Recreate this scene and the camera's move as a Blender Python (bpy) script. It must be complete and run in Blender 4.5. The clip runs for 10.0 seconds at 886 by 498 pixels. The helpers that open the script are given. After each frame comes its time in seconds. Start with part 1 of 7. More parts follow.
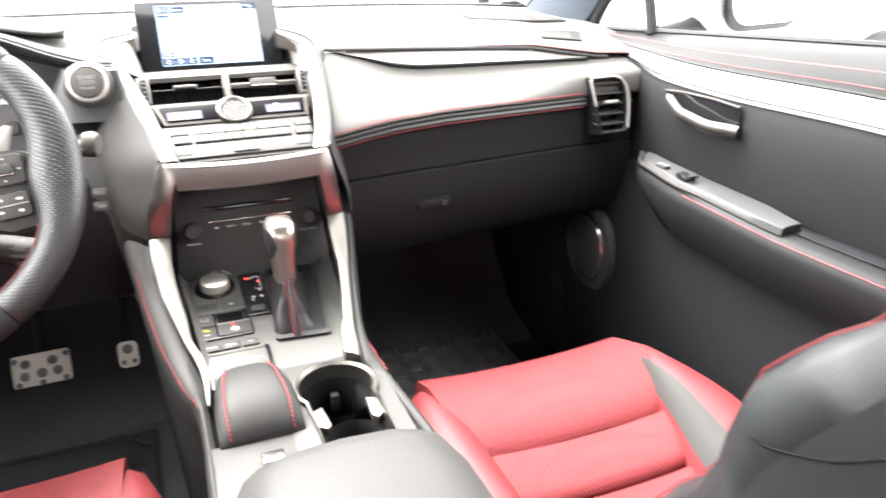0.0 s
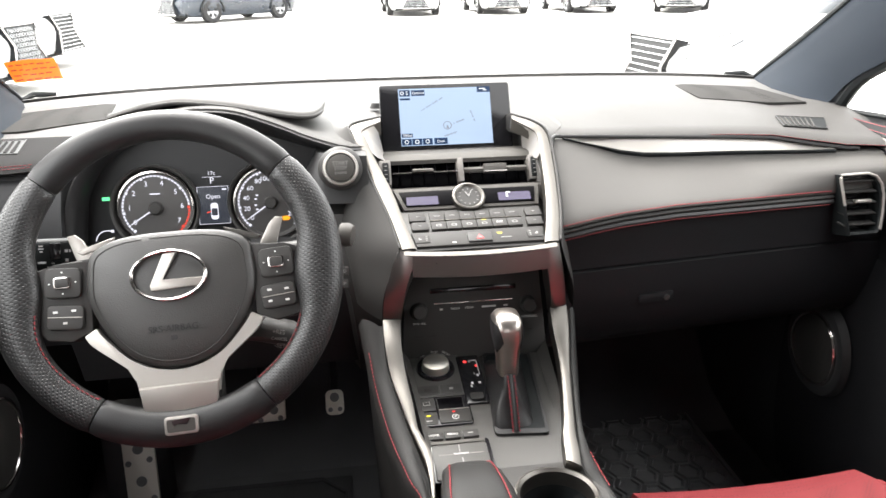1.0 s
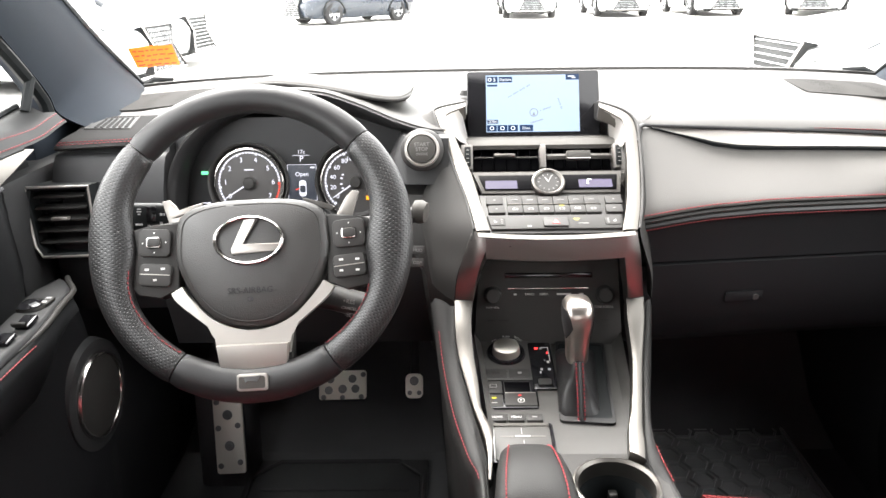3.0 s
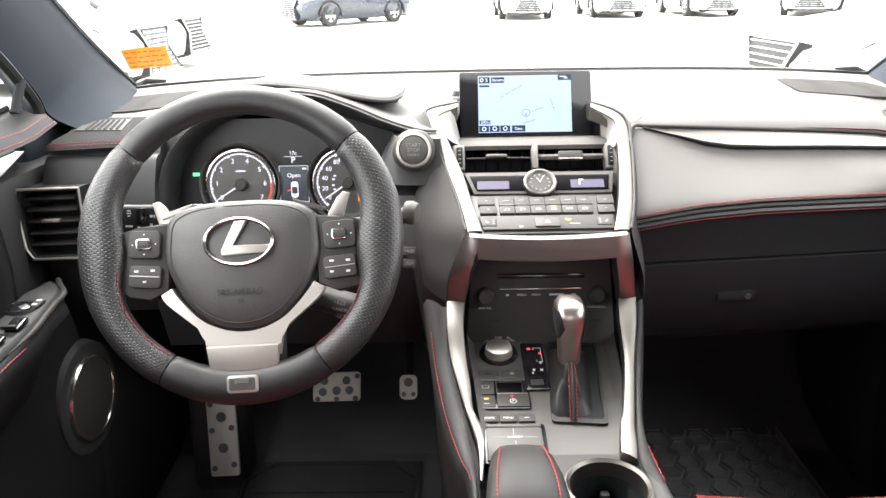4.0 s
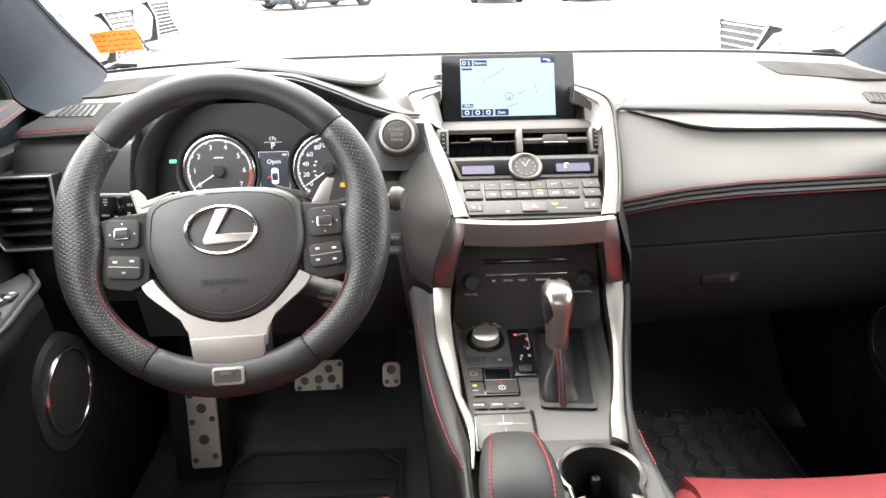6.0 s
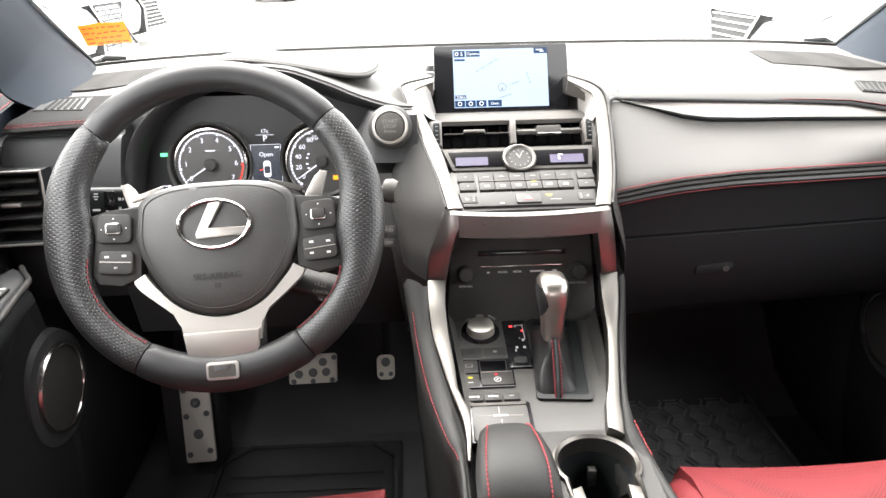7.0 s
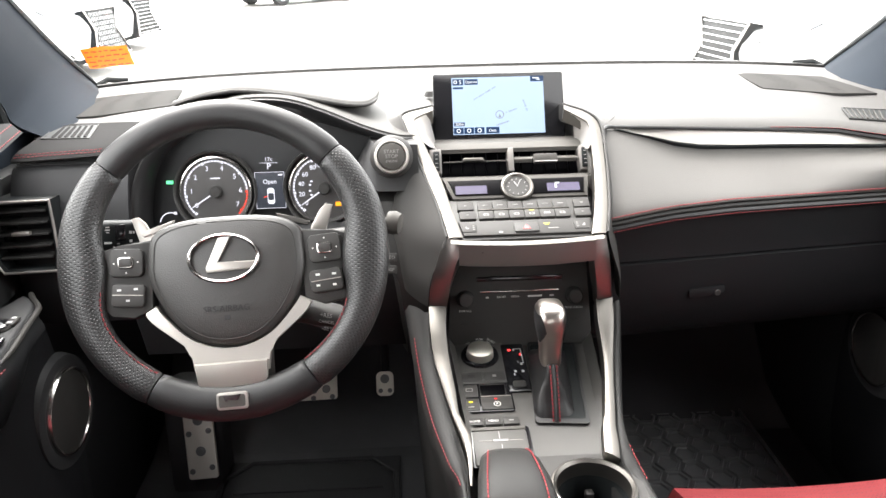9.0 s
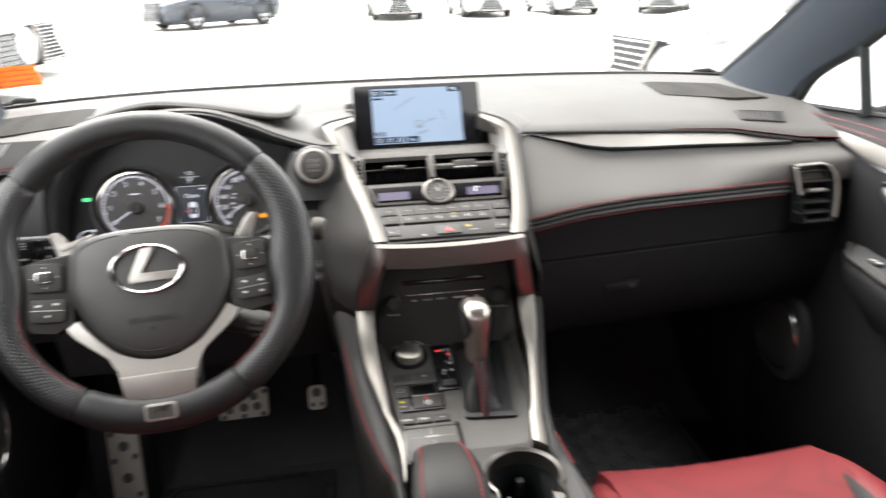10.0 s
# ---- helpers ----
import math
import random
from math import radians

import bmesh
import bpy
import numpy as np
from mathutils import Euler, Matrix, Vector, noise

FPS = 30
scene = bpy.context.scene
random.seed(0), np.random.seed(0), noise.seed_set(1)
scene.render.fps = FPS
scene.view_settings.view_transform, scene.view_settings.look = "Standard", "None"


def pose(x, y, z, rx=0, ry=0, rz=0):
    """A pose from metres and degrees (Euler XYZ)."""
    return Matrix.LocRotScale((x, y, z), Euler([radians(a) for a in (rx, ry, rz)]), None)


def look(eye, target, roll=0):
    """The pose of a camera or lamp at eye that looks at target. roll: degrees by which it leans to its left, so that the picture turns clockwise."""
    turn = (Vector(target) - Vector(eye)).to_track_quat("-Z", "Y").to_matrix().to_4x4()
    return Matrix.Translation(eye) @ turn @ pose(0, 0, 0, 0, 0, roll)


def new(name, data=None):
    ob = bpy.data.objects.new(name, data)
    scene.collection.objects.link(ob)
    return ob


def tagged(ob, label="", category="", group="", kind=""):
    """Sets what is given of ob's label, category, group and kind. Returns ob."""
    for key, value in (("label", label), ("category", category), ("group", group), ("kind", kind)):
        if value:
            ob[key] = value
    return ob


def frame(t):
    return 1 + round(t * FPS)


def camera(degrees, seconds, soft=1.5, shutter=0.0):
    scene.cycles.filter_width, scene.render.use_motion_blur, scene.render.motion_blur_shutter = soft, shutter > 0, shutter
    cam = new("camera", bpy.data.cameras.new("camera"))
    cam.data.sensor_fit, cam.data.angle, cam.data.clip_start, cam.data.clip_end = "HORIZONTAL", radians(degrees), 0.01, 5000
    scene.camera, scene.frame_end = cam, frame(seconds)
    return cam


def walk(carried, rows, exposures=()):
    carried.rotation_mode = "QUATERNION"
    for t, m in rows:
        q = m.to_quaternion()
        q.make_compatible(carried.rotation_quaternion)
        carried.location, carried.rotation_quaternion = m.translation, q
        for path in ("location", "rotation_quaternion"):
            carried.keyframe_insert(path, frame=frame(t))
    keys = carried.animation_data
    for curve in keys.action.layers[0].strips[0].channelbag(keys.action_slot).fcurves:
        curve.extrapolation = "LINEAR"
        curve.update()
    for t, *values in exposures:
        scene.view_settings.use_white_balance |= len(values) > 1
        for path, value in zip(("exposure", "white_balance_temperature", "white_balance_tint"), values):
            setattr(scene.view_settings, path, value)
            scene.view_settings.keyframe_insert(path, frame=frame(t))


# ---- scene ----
cam = camera(63.2, 10.0, shutter=0.35)
PATH = [
    (0, (-0.102, -1.211, 0.891), (0.586, 0.491, 0.098), -0.1),
    (0.5, (-0.111, -1.181, 0.907), (0.279, 0.635, 0.166), -0.3),
    (0.7, (-0.127, -1.173, 0.937), (0.186, 0.66, 0.201), -0.5),
    (1, (-0.168, -1.153, 0.97), (0.089, 0.696, 0.252), -0.6),
    (1.5, (-0.168, -1.144, 0.948), (-0.003, 0.717, 0.235), -0.7),
    (2, (-0.164, -1.154, 0.949), (-0.102, 0.716, 0.242), -0.6),
    (3.5, (-0.12, -1.172, 0.944), (-0.161, 0.699, 0.238), -1.1),
    (4, (-0.122, -1.169, 0.944), (-0.148, 0.703, 0.241), -1.1),
    (4.5, (-0.125, -1.164, 0.942), (-0.131, 0.706, 0.235), -1.0),
    (5, (-0.13, -1.161, 0.94), (-0.115, 0.705, 0.221), -1.0),
    (5.5, (-0.135, -1.159, 0.941), (-0.103, 0.702, 0.21), -0.9),
    (7, (-0.14, -1.153, 0.94), (-0.074, 0.694, 0.176), -1.2),
    (7.5, (-0.143, -1.153, 0.943), (-0.069, 0.691, 0.172), -1.0),
    (8, (-0.146, -1.155, 0.955), (-0.068, 0.689, 0.185), -1.0),
    (8.5, (-0.147, -1.159, 0.97), (-0.066, 0.686, 0.202), -1.1),
    (9, (-0.15, -1.165, 0.981), (-0.064, 0.684, 0.223), -1.1),
    (9.5, (-0.149, -1.168, 0.981), (-0.055, 0.689, 0.243), -1.2),
    (9.8, (-0.146, -1.177, 0.981), (-0.039, 0.682, 0.25), -1.3),
    (10, (-0.149, -1.197, 0.969), (0.138, 0.651, 0.26), -1.3),
]
EXPOSURES = [(0.0, 5.05, 6700, 13), (0.5, 4.95, 6700, 13), (0.7, 4.4, 6700, 13), (1.0, 3.75, 6700, 13), (1.5, 3.5, 6700, 13), (2.0, 3.92, 6700, 13), (3.5, 4.15, 6700, 13), (5.5, 4.15, 6700, 13), (7.5, 4.3, 6700, 13), (9.0, 4.05, 6700, 13), (9.5, 3.6, 6700, 13), (10.0, 3.45, 6700, 13)]
walk(cam, [(t, look(eye, target, roll)) for t, eye, target, roll in PATH], EXPOSURES)

# ---- light: bright hazy sky, soft high sun ahead of the car ----
world = bpy.data.worlds.new("sky")
scene.world = world
world.use_nodes = True
wn = world.node_tree.nodes
wl = world.node_tree.links
sky = wn.new("ShaderNodeTexSky")
sky.sky_type = 'NISHITA'
sky.sun_disc = False
sky.sun_elevation = radians(57)
sky.sun_rotation = radians(-28)
sky.dust_density = 3.0
soften = wn.new("ShaderNodeHueSaturation")
soften.inputs["Saturation"].default_value = 0.05
wl.new(sky.outputs[0], soften.inputs["Color"])
wl.new(soften.outputs[0], wn["Background"].inputs["Color"])
wn["Background"].inputs["Strength"].default_value = 0.21
sun = new("sun", bpy.data.lights.new("sun", 'SUN'))
sun.data.energy = 0.22
sun.data.angle = radians(35)
sun.data.color = (1.0, 0.94, 0.85)
sun.matrix_world = look((-3.5, 6.5, 11.5), (0, 0, 0))

# fill lamps added at the upper front side windows, aimed steeply down, brightening the footwells
for s, name in ((-1, "driver_window_fill"), (1, "passenger_window_fill")):
    lamp = new(name, bpy.data.lights.new(name, 'AREA'))
    lamp.data.shape = 'RECTANGLE'
    lamp.data.size, lamp.data.size_y = 0.16, 0.62
    lamp.data.energy = 0.22
    lamp.data.color = (0.93, 0.97, 1.0)
    lamp.matrix_world = Matrix.Translation((0.69 * s, -0.68, 1.09)) @ pose(0, 0, 0, 0, 28 * s, 0)


# ---- materials ----
def material(name, color, rough=0.5, metal=0.0, bump=0.0, grain=400.0, vary=0.12, wear=6.0, spec=0.5, coat=0.0, aniso=None, kind="noise", rough_vary=0.08, dist=0.0006, coord="Object"):
    m = bpy.data.materials.new(name)
    m.use_nodes = True
    n, l = m.node_tree.nodes, m.node_tree.links
    b = n["Principled BSDF"]
    b.inputs["Metallic"].default_value = metal
    b.inputs["Specular IOR Level"].default_value = spec
    b.inputs["Coat Weight"].default_value = coat
    tc = n.new("ShaderNodeTexCoord")
    big = n.new("ShaderNodeTexNoise")
    big.inputs["Scale"].default_value = wear
    big.inputs["Detail"].default_value = 5.0
    l.new(tc.outputs["Object"], big.inputs["Vector"])
    mix = n.new("ShaderNodeMix")
    mix.data_type = 'RGBA'
    lo = [c * (1 - vary) for c in color]
    hi = [min(1.0, c * (1 + vary)) for c in color]
    mix.inputs["A"].default_value = (*lo, 1)
    mix.inputs["B"].default_value = (*hi, 1)
    l.new(big.outputs["Fac"], mix.inputs["Factor"])
    l.new(mix.outputs["Result"], b.inputs["Base Color"])
    mr = n.new("ShaderNodeMapRange")
    mr.inputs["To Min"].default_value = max(0.02, rough - rough_vary)
    mr.inputs["To Max"].default_value = min(1.0, rough + rough_vary)
    l.new(big.outputs["Fac"], mr.inputs["Value"])
    l.new(mr.outputs["Result"], b.inputs["Roughness"])
    if bump:
        if kind == "leather":
            tex = n.new("ShaderNodeTexVoronoi")
            tex.feature = 'F1'
            out = tex.outputs["Distance"]
        elif kind == "holes":
            tex = n.new("ShaderNodeTexVoronoi")
            tex.inputs["Randomness"].default_value = 0.0
            if coord == "UV":
                tex.voronoi_dimensions = '2D'
            out = tex.outputs["Distance"]
        else:
            tex = n.new("ShaderNodeTexNoise")
            tex.inputs["Detail"].default_value = 3.0
            out = tex.outputs["Fac"]
        tex.inputs["Scale"].default_value = grain
        mp = n.new("ShaderNodeMapping")
        l.new(tc.outputs[coord], mp.inputs["Vector"])
        l.new(mp.outputs["Vector"], tex.inputs["Vector"])
        if aniso:
            mp.inputs["Scale"].default_value = aniso
        if kind == "holes":
            mp.inputs["Rotation"].default_value = (0.0, 0.0, radians(45))
            hole = n.new("ShaderNodeMapRange")
            hole.inputs["From Min"].default_value = 0.17
            hole.inputs["From Max"].default_value = 0.31
            l.new(out, hole.inputs["Value"])
            out = hole.outputs["Result"]
            dark = n.new("ShaderNodeMix")
            dark.data_type = 'RGBA'
            dark.inputs["A"].default_value = (color[0] * 0.25, color[1] * 0.25, color[2] * 0.25, 1)
            l.new(mix.outputs["Result"], dark.inputs["B"])
            l.new(out, dark.inputs["Factor"])
            l.new(dark.outputs["Result"], b.inputs["Base Color"])
        bp = n.new("ShaderNodeBump")
        bp.inputs["Strength"].default_value = bump
        bp.inputs["Distance"].default_value = dist
        l.new(out, bp.inputs["Height"])
        l.new(bp.outputs["Normal"], b.inputs["Normal"])
    return m


def glow(name, color, strength):
    m = bpy.data.materials.new(name)
    m.use_nodes = True
    b = m.node_tree.nodes["Principled BSDF"]
    b.inputs["Base Color"].default_value = (*[c * 0.1 for c in color], 1)
    b.inputs["Emission Color"].default_value = (*color, 1)
    b.inputs["Emission Strength"].default_value = strength
    b.inputs["Roughness"].default_value = 0.25
    return m


def pane_material(name, tint=(1, 1, 1), ior=1.45):
    m = bpy.data.materials.new(name)
    m.use_nodes = True
    n, l = m.node_tree.nodes, m.node_tree.links
    n.remove(n["Principled BSDF"])
    out = n["Material Output"]
    tr, gl, fr, mx = (n.new("ShaderNode" + k) for k in ("BsdfTransparent", "BsdfGlossy", "Fresnel", "MixShader"))
    tr.inputs["Color"].default_value = (*tint, 1)
    gl.inputs["Roughness"].default_value = 0.02
    fr.inputs["IOR"].default_value = ior
    l.new(fr.outputs[0], mx.inputs[0])
    l.new(tr.outputs[0], mx.inputs[1])
    l.new(gl.outputs[0], mx.inputs[2])
    l.new(mx.outputs[0], out.inputs["Surface"])
    return m


DASH = material("dash_soft_touch", (0.035, 0.0333, 0.0312), 0.65, bump=0.25, grain=900, kind="leather", vary=0.1, spec=0.3)
PAD = material("dash_pad_leather", (0.048, 0.0458, 0.0428), 0.64, bump=0.25, grain=700, kind="leather", vary=0.1, spec=0.3)
LOWER = material("dark_lower_plastic", (0.016, 0.0163, 0.0171), 0.6, bump=0.25, grain=900, vary=0.15, spec=0.3)
LEATHER = material("black_leather", (0.009, 0.0089, 0.0092), 0.46, bump=0.14, grain=800, kind="leather", vary=0.18, spec=0.36)
PERF = material("perforated_black_leather", (0.0098, 0.0097, 0.0098), 0.4, bump=0.6, grain=280, kind="holes", vary=0.15, spec=0.5, coord="UV")
SATIN_BLACK = material("satin_black_plastic", (0.032, 0.031, 0.0298), 0.5, bump=0.12, grain=1200, vary=0.15, spec=0.2)
GLOSS_BLACK = material("gloss_black_plastic", (0.008, 0.008, 0.009), 0.12, vary=0.1, rough_vary=0.04)
DECK_BLACK = material("warm_grey_black_plastic", (0.05, 0.0485, 0.0458), 0.5, bump=0.12, grain=1200, vary=0.15, spec=0.22)
# end panel plastic, its colour darkened for the shade beside the pillar
END_PLASTIC = material("shade_darkened_end_plastic", (0.014, 0.0138, 0.0138), 0.85, bump=0.2, grain=900, vary=0.1, spec=0.06)
HUB = material("grey_black_airbag_plastic", (0.026, 0.0252, 0.024), 0.45, bump=0.3, grain=800, kind="leather", vary=0.1)
SILVER = material("brushed_satin_silver", (0.118, 0.111, 0.102), 0.42, metal=1.0, bump=0.08, grain=500, aniso=(0.05, 1.0, 1.0), vary=0.06)
FRAME_SILVER = material("brushed_frame_silver", (0.25, 0.232, 0.222), 0.3, metal=1.0, bump=0.08, grain=500, aniso=(0.05, 1.0, 1.0), vary=0.06)
PALE_SILVER = material("pale_satin_silver", (0.32, 0.302, 0.28), 0.42, metal=0.6, bump=0.06, grain=700, vary=0.06)
STACK_SILVER = material("champagne_silver_paint", (0.056, 0.053, 0.0488), 0.6, metal=0.2, spec=0.2, bump=0.1, grain=1500, vary=0.06)
BUTTON = material("warm_grey_button_plastic", (0.025, 0.0238, 0.0225), 0.6, metal=0.0, spec=0.2, bump=0.08, grain=1500, vary=0.06)
KNOB_SILVER = material("satin_knob_metal", (0.42, 0.385, 0.35), 0.3, metal=1.0, bump=0.05, grain=700, vary=0.05)
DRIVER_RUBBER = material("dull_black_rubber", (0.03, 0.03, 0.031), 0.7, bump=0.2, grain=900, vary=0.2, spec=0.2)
STRIP_SILVER = material("cream_satin_silver", (0.105, 0.099, 0.091), 0.4, metal=1.0, bump=0.08, grain=500, aniso=(0.05, 1.0, 1.0), vary=0.06)
CONSOLE_LEATHER = material("dull_black_leather", (0.0125, 0.0124, 0.012), 0.58, bump=0.2, grain=800, kind="leather", vary=0.18, spec=0.2)
# darker copy of the lower plastic; shade on glovebox and door bottoms painted in
SHADED_LOWER = material("shaded_lower_plastic", (0.0058, 0.006, 0.0068), 0.62, bump=0.25, grain=900, vary=0.15, spec=0.18)
GREY_MARK = material("grey_print", (0.2, 0.196, 0.19), 0.5, vary=0.05)
BRIGHT_SATIN = material("bright_satin_metal", (0.8, 0.76, 0.69), 0.42, metal=1.0, bump=0.04, grain=900, vary=0.04)
CHROME = material("polished_chrome", (0.6, 0.57, 0.55), 0.18, metal=1.0, vary=0.04, rough_vary=0.05)
RED = material("red_leather", (0.096, 0.0105, 0.0125), 0.52, spec=0.28, bump=0.3, grain=600, kind="leather", vary=0.12)
RED_PERF = material("red_perforated_leather", (0.096, 0.011, 0.0130), 0.6, spec=0.2, bump=0.7, grain=260, kind="holes", vary=0.1)
LID_LEATHER = material("grey_armrest_leather", (0.021, 0.0206, 0.0195), 0.55, bump=0.3, grain=800, kind="leather", vary=0.12, spec=0.25)
DOOR_LEATHER = material("black_door_leather", (0.0052, 0.0056, 0.0061), 0.6, bump=0.14, grain=800, kind="leather", vary=0.15, spec=0.14)
GREY_LEATHER = material("grey_leather_insert", (0.022, 0.022, 0.021), 0.75, bump=0.3, grain=700, kind="leather", vary=0.1, spec=0.2)
DARK_LEATHER = material("blue_black_bolster_leather", (0.0085, 0.0102, 0.0112), 0.46, bump=0.08, grain=900, kind="leather", vary=0.15, spec=0.35)
STITCH = material("red_thread", (0.18, 0.009, 0.014), 0.6, bump=0.3, grain=1500, vary=0.2)
CARPET = material("black_carpet", (0.075, 0.075, 0.078), 0.95, bump=1.0, grain=700, vary=0.3, spec=0.15, dist=0.002)
# black rubber painted lighter, in place of light missing from the passenger footwell
LIFTED_RUBBER = material("brightened_black_rubber", (0.15, 0.152, 0.155), 0.36, bump=0.2, grain=900, vary=0.15, spec=0.6)
STEEL = material("brushed_steel_pedal", (0.8, 0.77, 0.7), 0.55, metal=0.3, bump=0.1, grain=600, aniso=(1.0, 0.05, 1.0), vary=0.08)
PILLAR = material("blue_grey_pillar_fabric", (0.0118, 0.0155, 0.0205), 0.9, bump=0.4, grain=900, vary=0.08, spec=0.1)
HEADLINER = material("black_headliner_fabric", (0.045, 0.045, 0.046), 0.95, bump=0.4, grain=900, vary=0.06, spec=0.2)
GRILLE_CLOTH = material("speaker_grille_mesh", (0.025, 0.0242, 0.023), 0.95, bump=1.0, grain=420, kind="holes", vary=0.1, spec=0.08)
WHITE_MARK = material("white_print", (0.5, 0.49, 0.48), 0.5, vary=0.05)
PAPER = material("orange_paper", (0.6, 0.2, 0.012), 0.7, bump=0.2, grain=120, vary=0.06)
INK = material("dark_ink", (0.16, 0.02, 0.012), 0.6, vary=0.1)
CONCRETE = material("pale_concrete_lot", (0.5, 0.49, 0.47), 0.9, bump=0.4, grain=30, vary=0.12, wear=0.4, spec=0.2)
WHITE_PAINT = material("white_car_paint", (0.6, 0.6, 0.6), 0.22, coat=0.6, vary=0.03)
BLUE_PAINT = material("dark_blue_car_paint", (0.016, 0.025, 0.038), 0.25, coat=0.6, vary=0.05)
SILVER_PAINT = material("silver_car_paint", (0.4, 0.41, 0.42), 0.28, metal=0.6, coat=0.5, vary=0.04)
TYRE = material("tyre_rubber", (0.012, 0.012, 0.013), 0.8, bump=0.3, grain=60, vary=0.15)
CAR_TRIM = material("black_car_trim", (0.006, 0.0075, 0.008), 0.6, bump=0.1, grain=200, vary=0.1, spec=0.2)
LAMP_GLASS = material("headlamp_lens", (0.45, 0.47, 0.5), 0.08, metal=0.4, vary=0.1)
CAR_GLASS = material("dark_car_window", (0.02, 0.025, 0.03), 0.05, vary=0.05)
GLASS = pane_material("clear_glass", (0.72, 0.75, 0.735))
SCREEN_GLASS = pane_material("tinted_windscreen_glass", (0.6, 0.62, 0.61))
PRIVACY = pane_material("dark_privacy_glass", (0.34, 0.345, 0.34))
PANEL_BLACK = material("dead_front_black", (0.0014, 0.0013, 0.0018), 0.4, vary=0.1, spec=0.03)
CHAMPAGNE = material("champagne_button_face", (0.16, 0.15, 0.14), 0.45, metal=0.4, vary=0.05)
DIAL = material("dial_dark_grey", (0.045, 0.043, 0.042), 0.4, vary=0.1)
DIAL_EDGE = glow("dial_white_print", (0.85, 0.88, 1.0), 0.085)
DIAL_RED = glow("dial_red_band", (0.9, 0.08, 0.05), 0.09)
SCREEN = glow("screen_pale_blue", (0.5, 0.66, 0.88), 0.068)
SCREEN_DARK = glow("screen_dark_blue", (0.02, 0.05, 0.12), 0.08)
SCREEN_LINE = glow("screen_grey_line", (0.32, 0.36, 0.42), 0.06)
SCREEN_TEXT = glow("screen_white_text", (0.9, 0.95, 1.0), 0.08)
DISPLAY_VIOLET = glow("climate_display_violet", (0.15, 0.1, 0.34), 0.0032)
DISPLAY_INFO = glow("cluster_display_dark", (0.05, 0.06, 0.08), 0.05)
LED_GREEN = glow("green_light", (0.1, 1.0, 0.35), 0.12)
LED_YELLOW = glow("yellow_light", (1.0, 0.85, 0.05), 0.12)
LED_AMBER = glow("amber_light", (1.0, 0.35, 0.02), 0.12)
LED_RED = glow("red_light", (1.0, 0.05, 0.05), 0.16)


# ---- mesh helpers ----
def part(name, bm, mat, parent=None, label="", smooth=True, sharp=38, face_to=None):
    me = bpy.data.meshes.new(name)
    bmesh.ops.recalc_face_normals(bm, faces=bm.faces)
    if face_to is not None:
        bm.normal_update()
        for f in bm.faces:
            if f.normal.dot(Vector(face_to) - f.calc_center_median()) < 0:
                f.normal_flip()
    if smooth:
        lim = radians(sharp)
        for f in bm.faces:
            f.smooth = True
        for e in bm.edges:
            if len(e.link_faces) == 2 and e.calc_face_angle(0.0) > lim:
                e.smooth = False
    bm.to_mesh(me)
    bm.free()
    me.materials.append(mat)
    ob = new(name, me)
    if parent is not None:
        ob.parent = parent
    if label:
        tagged(ob, label)
    return ob


def thing(name, label, category, at=(0, 0, 0), kind="", group=""):
    ob = new(name)
    ob.location = at
    ob.empty_display_size = 0.05
    return tagged(ob, label, category, group, kind)


def V(*p):
    return Vector(p)


def spline(pts, n, closed=False):
    """Points along a smooth curve through pts."""
    pts = [Vector(p) for p in pts]
    k = len(pts)
    spans = k if closed else k - 1
    out = []
    for i in range(n if closed else n + 1):
        u = i / n * spans
        j = min(int(u), spans - 1)
        f = u - j
        if closed:
            a, b, c, d = (pts[(j + q) % k] for q in (-1, 0, 1, 2))
        else:
            b, c = pts[j], pts[j + 1]
            a = pts[j - 1] if j > 0 else b * 2 - c
            d = pts[j + 2] if j + 2 < k else c * 2 - b
        out.append(0.5 * ((2 * b) + (c - a) * f + (2 * a - 5 * b + 4 * c - d) * f * f + (3 * b - a - 3 * c + d) * f ** 3))
    return out


def loft(rows, ring=True, caps=True, bm=None, cyclic=False):
    """A skin over rows of points; ring: each row is a closed loop; cyclic: the last row meets the first."""
    bm = bm or bmesh.new()
    vs = [[bm.verts.new(p) for p in r] for r in rows]
    n = len(vs[0])
    m = len(vs)
    for i in range(m if cyclic else m - 1):
        a, b = vs[i], vs[(i + 1) % m]
        for j in range(n if ring else n - 1):
            k = (j + 1) % n
            bm.faces.new((a[j], a[k], b[k], b[j]))
    if ring and caps and not cyclic:
        bm.faces.new(list(reversed(vs[0])))
        bm.faces.new(vs[-1])
    return bm


def tube(pts, r, sides=8, closed=False, bm=None, flat=1.0):
    pts = [Vector(p) for p in pts]
    rows = []
    n = len(pts)
    prev = None
    for i, p in enumerate(pts):
        a = pts[(i - 1) % n] if closed or i else p
        b = pts[(i + 1) % n] if closed or i < n - 1 else p
        d = (b - a).normalized()
        up = prev if prev is not None else (V(0, 0, 1) if abs(d.z) < 0.9 else V(1, 0, 0))
        s = d.cross(up).normalized()
        u = s.cross(d).normalized()
        prev = u
        rr = r[i] if isinstance(r, (list, tuple)) else r
        rows.append([p + s * math.cos(q) * rr + u * math.sin(q) * rr * flat for q in (2 * math.pi * k / sides for k in range(sides))])
    return loft(rows, True, True, bm, closed)


